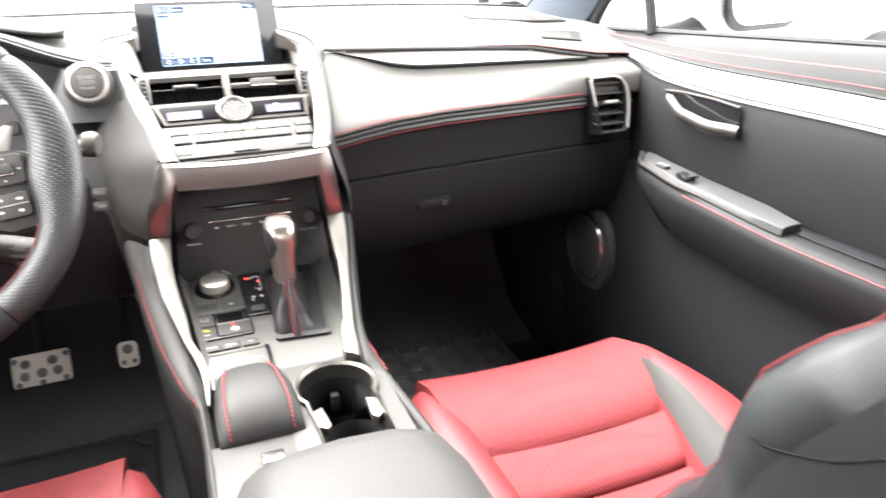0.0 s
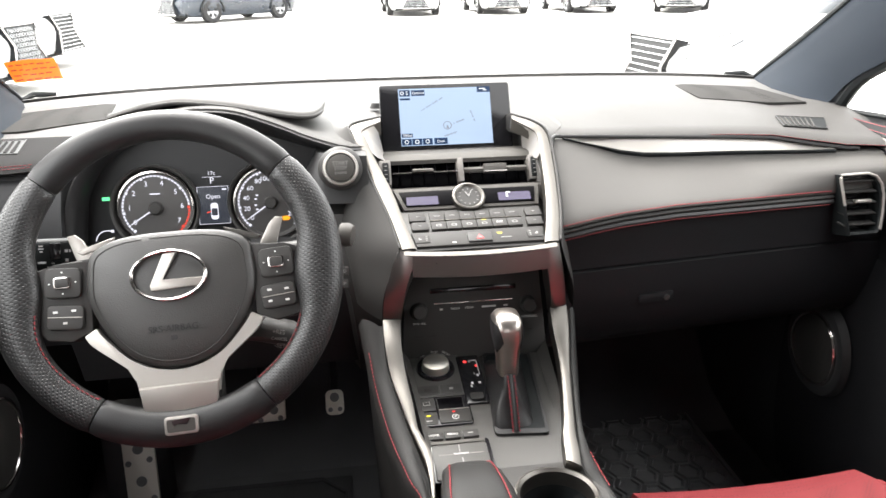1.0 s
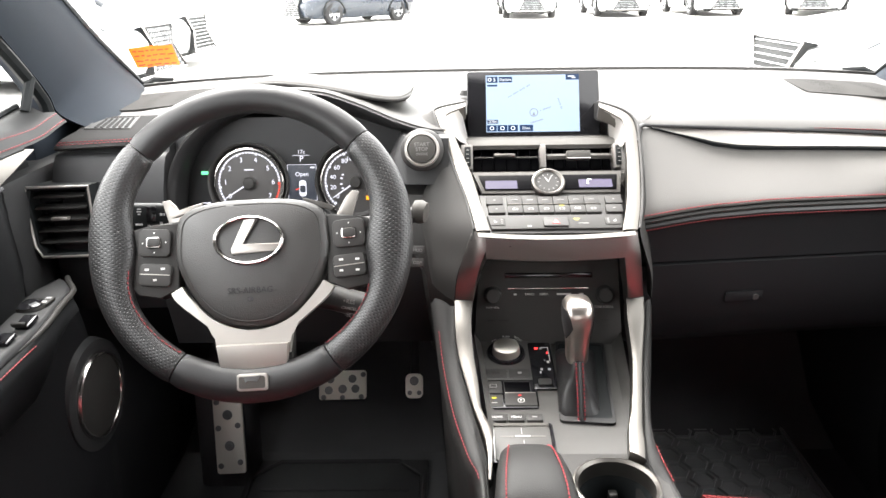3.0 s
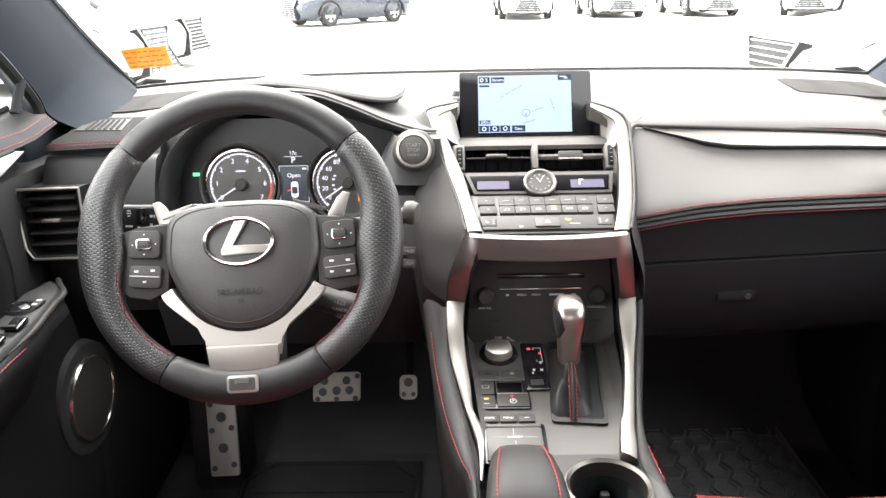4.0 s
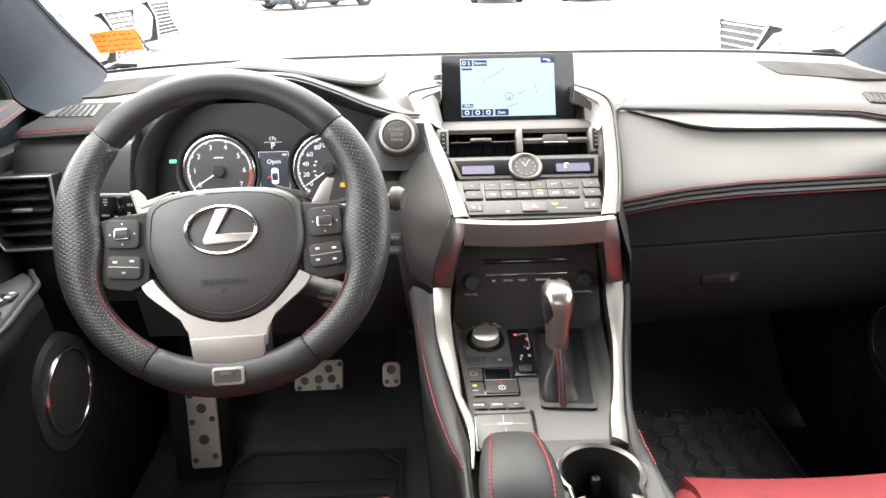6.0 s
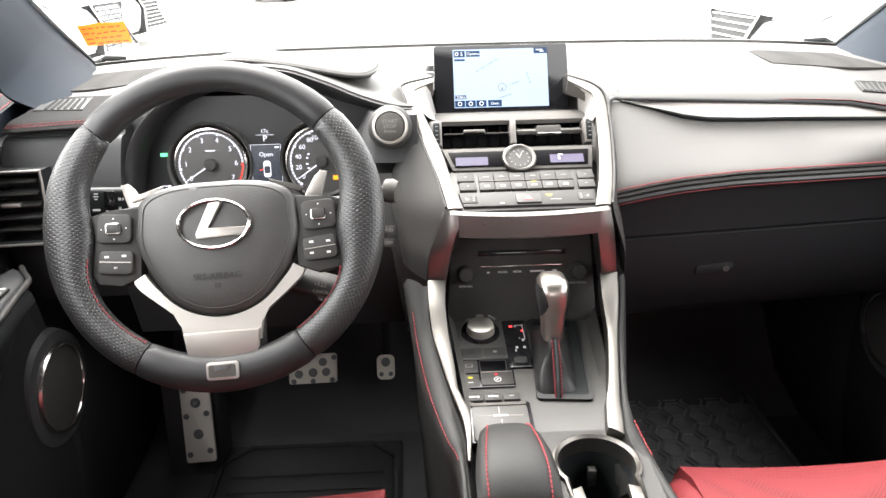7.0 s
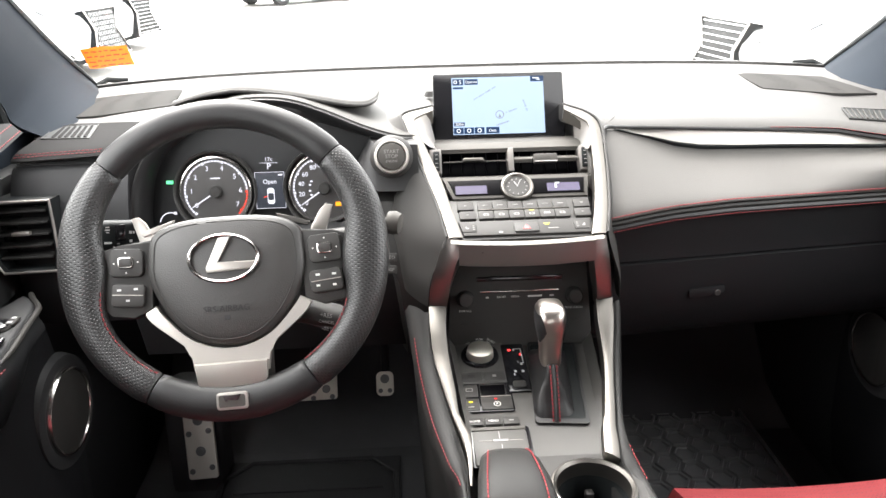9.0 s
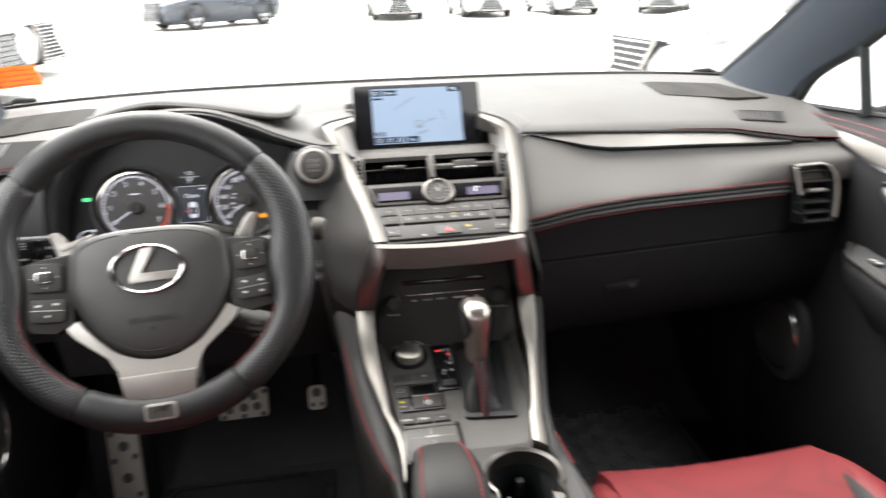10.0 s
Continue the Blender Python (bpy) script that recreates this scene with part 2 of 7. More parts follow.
def dashes(pts, r, step=0.006, fill=0.72, bm=None):
    """Stitches: short threads along a line."""
    bm = bm or bmesh.new()
    pts = [Vector(p) for p in pts]
    acc = [0.0]
    for a, b in zip(pts, pts[1:]):
        acc.append(acc[-1] + (b - a).length)

    def at(s):
        for i in range(len(pts) - 1):
            if s <= acc[i + 1] or i == len(pts) - 2:
                return pts[i].lerp(pts[i + 1], (s - acc[i]) / max(1e-9, acc[i + 1] - acc[i]))
    s = 0.0
    while s + step * fill < acc[-1]:
        tube([at(s), at(s + step * fill * 0.5), at(s + step * fill)], [r * 0.7, r, r * 0.7], 5, bm=bm)
        s += step
    return bm


def rbox(size, m=None, bevel=0.002, seg=2, bm=None):
    bm2 = bmesh.new()
    bmesh.ops.create_cube(bm2, size=1.0)
    bmesh.ops.scale(bm2, vec=size, verts=bm2.verts)
    if bevel:
        bmesh.ops.bevel(bm2, geom=list(bm2.edges), offset=min(bevel, min(size) * 0.45), segments=seg, profile=0.5, affect='EDGES')
    if m is not None:
        bm2.transform(m)
    return join(bm2, bm)


def join(bm2, bm=None):
    if bm is None:
        return bm2
    me = bpy.data.meshes.new("tmp")
    bm2.to_mesh(me)
    bm2.free()
    bm.from_mesh(me)
    bpy.data.meshes.remove(me)
    return bm


def prism(poly, depth, m=None, bevel=0.0015, seg=2, bm=None):
    """A polygon in the local xy plane, raised by depth along z, its top edge rounded."""
    bm2 = bmesh.new()
    lo = [bm2.verts.new((x, y, 0)) for x, y in poly]
    hi = [bm2.verts.new((x, y, depth)) for x, y in poly]
    n = len(poly)
    bm2.faces.new(list(reversed(lo)))
    top = bm2.faces.new(hi)
    for i in range(n):
        bm2.faces.new((lo[i], lo[(i + 1) % n], hi[(i + 1) % n], hi[i]))
    if bevel:
        bmesh.ops.bevel(bm2, geom=list(top.edges), offset=bevel, segments=seg, profile=0.5, affect='EDGES')
    if m is not None:
        bm2.transform(m)
    return join(bm2, bm)


def lathe(profile, sides=40, m=None, bm=None, closed=False):
    """Turns (radius, height) points round z."""
    rows = []
    for k in range(sides):
        q = 2 * math.pi * k / sides
        rows.append([V(r * math.cos(q), r * math.sin(q), h) for r, h in profile])
    bm2 = loft(rows, closed, False, None, True)
    bmesh.ops.remove_doubles(bm2, verts=bm2.verts, dist=1e-6)
    if m is not None:
        bm2.transform(m)
    return join(bm2, bm)


def rounded(w, h, r, n=5):
    """A rounded rectangle as a polygon."""
    out = []
    for cx, cy, q in ((w / 2 - r, h / 2 - r, 0), (-w / 2 + r, h / 2 - r, 90), (-w / 2 + r, -h / 2 + r, 180), (w / 2 - r, -h / 2 + r, 270)):
        for k in range(n + 1):
            a = radians(q + 90 * k / n)
            out.append((cx + r * math.cos(a), cy + r * math.sin(a)))
    return out


def plane_at(o, xdir, ydir):
    """A frame with origin o, x along xdir and y near ydir."""
    x = Vector(xdir).normalized()
    z = x.cross(Vector(ydir)).normalized()
    y = z.cross(x)
    m = Matrix.Identity(4)
    for i, v in enumerate((x, y, z)):
        for j in range(3):
            m[j][i] = v[j]
    m.translation = Vector(o)
    return m


def at(m, x, y, z=0.0):
    return m @ Matrix.Translation((x, y, z))


def words(name, body, size, m, mat, parent, depth=0.0002, label=""):
    cu = bpy.data.curves.new("t", 'FONT')
    cu.body = body
    cu.size = size
    cu.align_x = 'CENTER'
    cu.align_y = 'CENTER'
    cu.extrude = depth
    cu.resolution_u = 3
    tmp = bpy.data.objects.new("t", cu)
    scene.collection.objects.link(tmp)
    bpy.context.view_layer.update()
    me = bpy.data.meshes.new_from_object(tmp)
    bpy.data.objects.remove(tmp)
    bpy.data.curves.remove(cu)
    me.transform(m)
    me.materials.clear()
    me.materials.append(mat)
    me.name = name
    ob = new(name, me)
    ob.parent = parent
    if label:
        tagged(ob, label)
    return ob


def lerp(a, b, f):
    return a + (b - a) * f


def curve_at(table, x):
    """Smooth value from a table of (x, value)."""
    if x <= table[0][0]:
        return table[0][1]
    for (x0, a), (x1, b) in zip(table, table[1:]):
        if x <= x1:
            f = (x - x0) / (x1 - x0)
            f = f * f * (3 - 2 * f)
            return lerp(a, b, f)
    return table[-1][1]


def curve_line(table, x):
    """Straight-line value from a table of (x, value)."""
    if x <= table[0][0]:
        return table[0][1]
    for (x0, a), (x1, b) in zip(table, table[1:]):
        if x <= x1:
            return lerp(a, b, (x - x0) / (x1 - x0))
    return table[-1][1]


def span(a, b, n):
    return [a + (b - a) * i / n for i in range(n + 1)]

# ---- the cabin shell ----
FLOOR = -0.02
floor = tagged(part("floor", rbox((1.56, 3.4, 0.06), pose(0, -1.25, FLOOR - 0.03), 0.01), CARPET), "black carpeted car floor", "floor", kind="structure")
# toe board and firewall
fw = []
for x in span(-0.74, 0.74, 8):
    fw.append([V(x, 0.14, FLOOR), V(x, 0.27, 0.02), V(x, 0.38, 0.14), V(x, 0.42, 0.30), V(x, 0.42, 0.70), V(x, 0.47, 0.70), V(x, 0.47, -0.03), V(x, 0.14, -0.05)])
tagged(part("firewall", loft(fw), CARPET), "black carpeted toe board under the dashboard", "wall", kind="structure")

# kick panels beside the footwells
for side in (-1, 1):
    tagged(part("kick_panel", rbox((0.10, 0.62 if side > 0 else 0.78, 0.74), pose(0.735 * side + (-0.04 if side < 0 else 0), 0.21 if side > 0 else 0.13, 0.33), 0.015), LOWER), "black plastic kick panel beside the footwell", "wall", kind="structure")

tagged(part("trim", rbox((0.06, 0.26, 0.27), pose(-0.778, 0.0, 0.622), 0.012), PILLAR), "dark trim closing the dashboard end beside the door", "trim", kind="structure")

# dashboard
dashboard = thing("dashboard", "black soft-touch dashboard with red stitching and silver trim", "dashboard", (0, 0.1, 0.45))


def dpart(name, bm, mat, parent=None, label="", **k):
    bm.transform(Matrix.Translation((0, -0.1, -0.45)))
    return part(name, bm, mat, dashboard if parent is None else parent, label, **k)


def lip_drop(x):
    """How far the lip of the upper pad dips near the passenger door."""
    return 0.014 * max(0.0, min(1.0, (x - 0.5) / 0.12))


LIP_Y = [(-0.8, 0.0), (-0.73, 0.0), (-0.708, -0.153), (-0.60, -0.148), (-0.555, -0.13), (-0.53, 0.0), (-0.15, 0.0), (-0.118, 0.012), (0.0, 0.015), (0.118, 0.012), (0.15, -0.095), (0.2, -0.108), (0.4, -0.112), (0.6, -0.132), (0.737, -0.15), (0.75, 0.0), (0.8, 0.0)]
rows = []
for x in sorted(set([round(v, 4) for v in span(-0.795, 0.762, 66)] + [-0.73, -0.719, -0.708, -0.15, -0.118, 0.118, 0.13, 0.14, 0.15])):
    ly = curve_at(LIP_Y, x)
    lz = 0.737 - 0.013 * (x / 0.7) ** 2 - lip_drop(x)
    zb = 0.752 - 0.012 * (x / 0.73) ** 4
    fy = 0.44 - 0.05 * (x / 0.73) ** 2
    rows.append([V(x, fy, zb - 0.03), V(x, fy, zb), V(x, fy * 0.6 + 0.02, zb + 0.002), V(x, max(ly + 0.1, 0.06), zb - 0.001), V(x, ly + 0.03, lz + 0.006), V(x, ly + 0.008, lz + 0.002), V(x, ly, lz - 0.003), V(x, ly + 0.004, lz - 0.0055), V(x, ly + 0.02, lz - 0.008), V(x, 0.2, 0.70)])
dpart("upper_pad", loft(rows), DASH, label="grey-black soft upper pad")

# windscreen-side edge of the pad
rows = [[V(x, 0.448 - 0.05 * (x / 0.73) ** 2 + a, 0.738 - 0.012 * (x / 0.73) ** 4 + b) for a, b in ((0, 0), (0.01, 0), (0.012, 0.019), (-0.002, 0.019))] for x in span(-0.795, 0.762, 26)]
dpart("cowl_strip", loft(rows), SATIN_BLACK)

# passenger pad, below the inlay
CREASE = [(0.11, 0.6245), (0.1246, 0.6265), (0.176, 0.634), (0.216, 0.6385), (0.298, 0.6426), (0.38, 0.6426), (0.53, 0.642), (0.735, 0.641)]
INLAY_LOW = [(0.16, 0.7325), (0.1665, 0.7318), (0.2116, 0.7222), (0.2556, 0.7115), (0.2908, 0.7065), (0.35, 0.7045), (0.43, 0.7038), (0.735, 0.7045)]
GAP_LOW = [(0.11, 0.7325), (0.16, 0.7318), (0.21, 0.7185), (0.2543, 0.7045), (0.2982, 0.6985), (0.43, 0.697), (0.735, 0.699)]


def crease(x):
    return curve_line(CREASE, x)


def pad_y(x):
    return -0.25 + 0.05 * max(0.0, min(1.0, (x - 0.13) / 0.47))


rows = []
for x in span(0.112, 0.735, 34):
    c = crease(x)
    ly = curve_at(LIP_Y, max(x, 0.2))
    y = pad_y(x)
    g = curve_line(GAP_LOW, x)
    b = max(0.0, min(1.0, (x - 0.42) / 0.13))
    face = spline([(x, ly + 0.014, g + 0.002), (x, ly - 0.003, g), (x, ly - 0.012, g - 0.005), (x, lerp(ly, y, 0.5 + 0.33 * b), lerp(g, c + 0.0145, 0.46 - 0.2 * b)), (x, lerp(ly, y, 0.9 + 0.08 * b), lerp(g, c + 0.0145, 0.86 - 0.26 * b)), (x, y, c + 0.0125), (x, y + 0.004, c + 0.0098)], 20)
    rows.append([V(x, ly + 0.025, g + 0.002)] + face + [V(x, 0.1, c), V(x, 0.1, 0.715)])
dpart("passenger_pad", loft(rows), PAD, sharp=75, label="dark leather knee pad with red stitched hem")
# two rolls of the hem between the stitch rows
upper_roll, lower_roll = [], []
for x in span(0.112, 0.56, 30):
    c = crease(x)
    y = pad_y(x)
    upper_roll.append([V(x, y + 0.008, c + 0.0095), V(x, y + 0.0005, c + 0.0086), V(x, y - 0.002, c + 0.006), V(x, y - 0.0008, c + 0.0032), V(x, y + 0.008, c + 0.002)])
    lower_roll.append([V(x, y + 0.008, c + 0.0028), V(x, y - 0.0015, c + 0.0022), V(x, y - 0.004, c - 0.001), V(x, y - 0.0025, c - 0.0042), V(x, y + 0.01, c - 0.006)])
# paler leather on the upper roll paints its highlight; the lower stays dark
dpart("hem", loft(upper_roll), LID_LEATHER)
dpart("hem", loft(lower_roll), LEATHER)
dpart("stitching", dashes([V(x, pad_y(x) - 0.0008, crease(x) + 0.0158) for x in span(0.118, 0.558, 40)], 0.0011, 0.005), STITCH, label="red thread")
dpart("stitching", dashes([V(x, pad_y(x) - 0.0022, crease(x) - 0.0050) for x in span(0.118, 0.558, 40)], 0.0009, 0.005), STITCH, label="red thread")

# glovebox and passenger lower dash
rows = []
for x in span(0.112, 0.735, 20):
    c = crease(x)
    y = pad_y(x) + 0.014
    rows.append([V(x, 0.1, c + 0.002), V(x, y - 0.008, c - 0.006), V(x, y - 0.007, c - 0.02), V(x, y - 0.005, 0.59), V(x, y - 0.006, 0.571), V(x, y - 0.001, 0.569), V(x, y - 0.007, 0.566), V(x, y - 0.008, 0.53), V(x, y - 0.006, 0.49), V(x, y + 0.01, 0.45), V(x, y + 0.04, 0.425), V(x, 0.0, 0.40), V(x, 0.3, 0.40), V(x, 0.3, 0.55)])
dpart("glovebox", loft(rows), SHADED_LOWER, label="black plastic glovebox lid")
latch = dpart("glovebox_latch", prism(rounded(0.056, 0.014, 0.004), 0.003, plane_at((0.281, -0.2275, 0.514), (1, 0.1, 0.03), (0, 0.05, 1)), 0.0012), SHADED_LOWER)
part("latch_key", lathe([(0.0, 0.0025), (0.004, 0.0025), (0.005, 0.0015), (0.005, 0)], 20, Matrix.Translation((0, -0.1, -0.45)) @ plane_at((0.298, -0.2275, 0.512), (1, 0.1, 0), (0, 0.05, 1))), SATIN_BLACK, latch)

# inlay trim
rows, gap = [], []
for x in span(0.1625, 0.60, 44):
    ly = curve_at(LIP_Y, max(x, 0.2))
    zt = 0.7345 - 0.0378 * (x - 0.152) - 1.1 * lip_drop(x)
    tip = min(1.0, (x - 0.1625) / 0.022)
    zb = lerp(zt - 0.0002, min(zt - 0.0002, curve_line(INLAY_LOW, x)), tip)
    g = min(zb - 0.0002, curve_line(GAP_LOW, x))
    rows.append([V(x, ly + 0.006, zt), V(x, ly - 0.004, zb), V(x, ly + 0.02, zb), V(x, ly + 0.02, zt)])
    gap.append([V(x, ly - 0.003, zb), V(x, ly - 0.006, lerp(zb, g, 0.3)), V(x, ly - 0.0045, g + 0.0005), V(x, ly + 0.012, g)])
dpart("inlay", loft(rows), PALE_SILVER, label="satin silver inlay", sharp=20)
dpart("inlay_gap", loft(gap), CAR_TRIM)
# dark roll added to draw the shade line under the pad's lip
dpart("lip_shade_roll", tube(spline([(0.1335, -0.155, 0.7225), (0.137, -0.128, 0.731), (0.147, -0.112, 0.7362), (0.16, -0.107, 0.7362)], 8)[:-1] + [V(x, curve_at(LIP_Y, max(x, 0.2)) + 0.0005, 0.7357 - 0.0378 * (x - 0.152) - lip_drop(x)) for x in span(0.16, 0.64, 24)], 0.0031, 8), LEATHER)
dpart("lip_stitching", dashes([V(x, curve_at(LIP_Y, x) - 0.0006, 0.734 - 0.013 * (x / 0.7) ** 2 - lip_drop(x)) for x in span(0.40, 0.7, 30)], 0.0005), STITCH)

# driver's left end of the dashboard
rows = []
for x in span(-0.765, -0.548, 8):
    ly = curve_at(LIP_Y, min(x, -0.6))
    rows.append([V(x, 0.1, 0.722), V(x, ly + 0.02, 0.722)] + spline([(x, ly + 0.012, 0.712), (x, ly - 0.005, 0.706), (x, ly - 0.03, 0.66), (x, ly - 0.045, 0.6), (x, ly - 0.05, 0.55), (x, ly - 0.03, 0.48)], 16) + [V(x, 0.0, 0.42), V(x, 0.1, 0.42)])
dpart("end_pad", loft(rows), LOWER)
for d, h in ((0.005, 0.0024), (0.012, 0.0044)):
    dpart("lip_stitching", dashes([V(x, curve_at(LIP_Y, x) + d, 0.737 + h - 0.013 * (x / 0.7) ** 2) for x in span(-0.705, -0.585, 12)], 0.0007), STITCH)

# knee panel under the instruments
rows = []
for x in span(-0.56, -0.15, 14):
    f = (x + 0.56) / 0.41
    b = 0.03 * math.sin(f * math.pi)
    rows.append([V(x, 0.0, 0.615), V(x, -0.165, 0.61), V(x, -0.195 - b * 0.4, 0.585), V(x, -0.2 - b * 0.4, 0.5), V(x, -0.18, 0.42), V(x, -0.08, 0.37), V(x, 0.1, 0.37), V(x, 0.1, 0.615)])
dpart("knee_panel", loft(rows), LOWER)
# side panel with the start button, from the hood down beside the stack
rows = []
SIDE = [(0.735, -0.168, -0.205, -0.137), (0.70, -0.185, -0.225, -0.137), (0.66, -0.198, -0.222, -0.13), (0.60, -0.225, -0.20, -0.125), (0.55, -0.24, -0.178, -0.125), (0.47, -0.225, -0.17, -0.125), (0.40, -0.18, -0.17, -0.125)]
for z, y, xl, xr in SIDE:
    rows.append([V(xl, y + 0.11, z), V(xl, y + 0.03, z), V(xl + 0.008, y + 0.006, z), V(xl + 0.03, y, z), V(xr, y - 0.004, z), V(xr, y + 0.11, z)])
dpart("side_panel", loft(rows[2:]), SATIN_BLACK, label="dark satin panel below the start button", sharp=50)
rows = [[p + V(0, -0.003, 0) for p in r] for r in rows[:2]] + [[p + V(0, -0.003, 0.016) for p in rows[2]]]
dpart("button_housing", loft(rows), LEATHER, label="black housing around the start button", sharp=50)

# instrument hood
LIP = [(-0.553, -0.175, 0.61), (-0.55, -0.17, 0.645), (-0.541, -0.16, 0.69), (-0.515, -0.15, 0.732), (-0.47, -0.135, 0.766), (-0.40, -0.115, 0.789), (-0.33, -0.11, 0.789), (-0.27, -0.118, 0.772), (-0.215, -0.135, 0.752), (-0.168, -0.145, 0.739), (-0.138, -0.14, 0.735)]
lip = spline(LIP, 44)
rows, tops = [], []
for p in lip:
    c = V(-0.355, p.y, 0.64)
    inn = c + (p - c) * 0.93
    deep = V(lerp(-0.355, p.x, 0.9), -0.1, lerp(0.64, p.z, 0.86))
    zb = min(0.75, p.z + 0.004)
    out = V(p.x, 0.02, min(p.z + 0.004, 0.785 if p.z > 0.76 else p.z + 0.004))
    rows.append([deep, inn + V(0, 0.012, 0), inn.lerp(p, 0.6) + V(0, 0.001, 0), p, p + V(0, 0.004, 0.002), V(deep.x, 0.0, deep.z)])
    tops.append([p + V(0, 0.0035, 0.0), p + V(0, 0.004, 0.004), p + V(0, 0.012, 0.006), out, V(p.x, 0.2, zb), V(p.x, 0.2, zb - 0.02)])
# hood split by tone: paler top for sky sheen, dark inside for shade
hood = dpart("instrument_hood", loft(rows, caps=True), LEATHER, label="black leather instrument hood", sharp=55)
dpart("hood_top", loft(tops), DASH, hood, "soft top of the hood, paler for its sky sheen", sharp=55)

# visor pad on the hood
VISOR = [(-0.50, -0.07, 0.779), (-0.457, -0.085, 0.793), (-0.43, -0.088, 0.799), (-0.393, -0.09, 0.8025), (-0.334, -0.09, 0.796), (-0.286, -0.09, 0.787), (-0.241, -0.088, 0.778), (-0.213, -0.08, 0.775), (-0.199, -0.058, 0.777), (-0.193, -0.02, 0.779), (-0.195, 0.03, 0.776)]
edge = spline(VISOR, 40)
rows = []
for p in edge:
    f = (p.x + 0.5) / 0.31
    yb = 0.05 + 0.07 * math.sin(min(1.0, max(0.0, f)) * math.pi)
    zb = 0.7535 + 0.03 * math.sin(min(1.0, max(0.0, f)) * math.pi) ** 0.5
    rows.append([p, p + V(0, 0.002, 0.003), p + V(0, 0.012, 0.005), V(lerp(p.x, -0.35, 0.06), lerp(p.y, yb, 0.6), max(zb, p.z - 0.004) + 0.004), V(lerp(p.x, -0.35, 0.1), yb, zb), V(lerp(p.x, -0.35, 0.1), yb, 0.747), V(lerp(p.x, -0.35, 0.1), p.y + 0.02, p.z - 0.006)])
dpart("visor_pad", loft(rows), DASH, label="grey soft pad over the instruments", sharp=60)
dpart("visor_edge", tube([p + V(0, 0.001, -0.0015) for p in edge[3:36]], [0.0008 + 0.0022 * min(1.0, k / 5, (32 - k) / 3) for k in range(33)], 8), SATIN_BLACK, label="dark edge of the instrument visor")

# ---- pillars, roof, glass ----
for side in (-1, 1):
    s = side
    # inner edge follows the windscreen, outer edge the side window
    X = 0.765 if s > 0 else 0.798
    inner = spline([(X * s, 0.405, 0.735), (X * s, 0.25, 0.832), ((X - 0.018) * s, 0.1, 0.915), ((X - 0.06) * s, -0.2, 1.08), ((X - 0.13) * s, -0.55, 1.22)], 20)
    if s > 0:
        outer = spline([(0.712, 0.070, 0.715), (0.722, 0.060, 0.744), (0.722, 0.015, 0.789), (0.722, -0.112, 0.860), (0.715, -0.34, 1.01), (0.662, -0.60, 1.18)], 20)
    else:
        outer = spline([(-0.725, -0.055, 0.735), (-0.742, -0.062, 0.757), (-0.742, -0.078, 0.792), (-0.738, -0.165, 0.877), (-0.715, -0.36, 1.03), (-0.66, -0.62, 1.18)], 20)
    rows = []
    for k, (a, b) in enumerate(zip(inner, outer)):
        foot = max(0.0, 1 - k / 6.0) ** 1.6
        mid = a.lerp(b, 0.5) - V((0.010 + 0.052 * foot) * s, 0.0, 0.0)
        q = a.lerp(b, 0.2) - V((0.004 + 0.024 * foot) * s, 0, 0)
        r = a.lerp(b, 0.82) - V((0.007 + 0.058 * foot) * s, 0, 0)
        b = b - V(0.02 * foot * s, 0, 0)
        rows.append([a, q, mid, r, b, b + V(0.05 * s, 0.01, 0.01), a + V(0.05 * s, 0.02, 0.0)])
    tagged(part("pillar", loft(rows), PILLAR, sharp=70), "blue-grey fabric-covered windscreen pillar", "pillar", kind="structure")

for s, X in ((-1, 0.798), (1, 0.765)):
    seal = spline([((X + 0.001) * s, 0.402, 0.738), ((X + 0.001) * s, 0.248, 0.835), ((X - 0.017) * s, 0.099, 0.918), ((X - 0.059) * s, -0.201, 1.082), ((X - 0.129) * s, -0.551, 1.222)], 20)
    tagged(part("trim", tube([V((X - 0.06) * s, 0.42, 0.745), V((X - 0.02) * s, 0.412, 0.748)] + seal, 0.006, 8), CAR_TRIM), "black rubber seal along the windscreen edge", "trim", kind="structure")
# windscreen
rows = []
for u in span(-1, 1, 16):
    rows.append([V(0.81 * u, 0.455 - 0.05 * u * u, 0.735), V(0.80 * u, 0.25 - 0.06 * u * u, 0.86), V(0.76 * u, -0.04 - 0.06 * u * u, 1.02), V(0.68 * u, -0.45 - 0.05 * u * u, 1.22)])
window_1 = tagged(part("window_1", loft(rows, ring=False), SCREEN_GLASS, face_to=(0, -1.2, 0.9)), "lightly tinted clear windscreen", "window", kind="structure")
window_1.visible_shadow = False

# roof lining
rows = []
for y in span(-0.45, -2.7, 8):
    zc = 1.22 + 0.05 * math.sin(min(1.0, (-0.45 - y) / 1.6) * math.pi / 2) - 0.06 * max(0, (-y - 2.0) / 0.7)
    rows.append([V(-0.68, y, zc - 0.02), V(-0.4, y, zc + 0.015), V(0, y, zc + 0.03), V(0.4, y, zc + 0.015), V(0.68, y, zc - 0.02), V(0.7, y, zc + 0.03), V(0, y, zc + 0.07), V(-0.7, y, zc + 0.03)])
tagged(part("ceiling", loft(rows), HEADLINER), "black fabric roof lining", "ceiling", kind="structure")

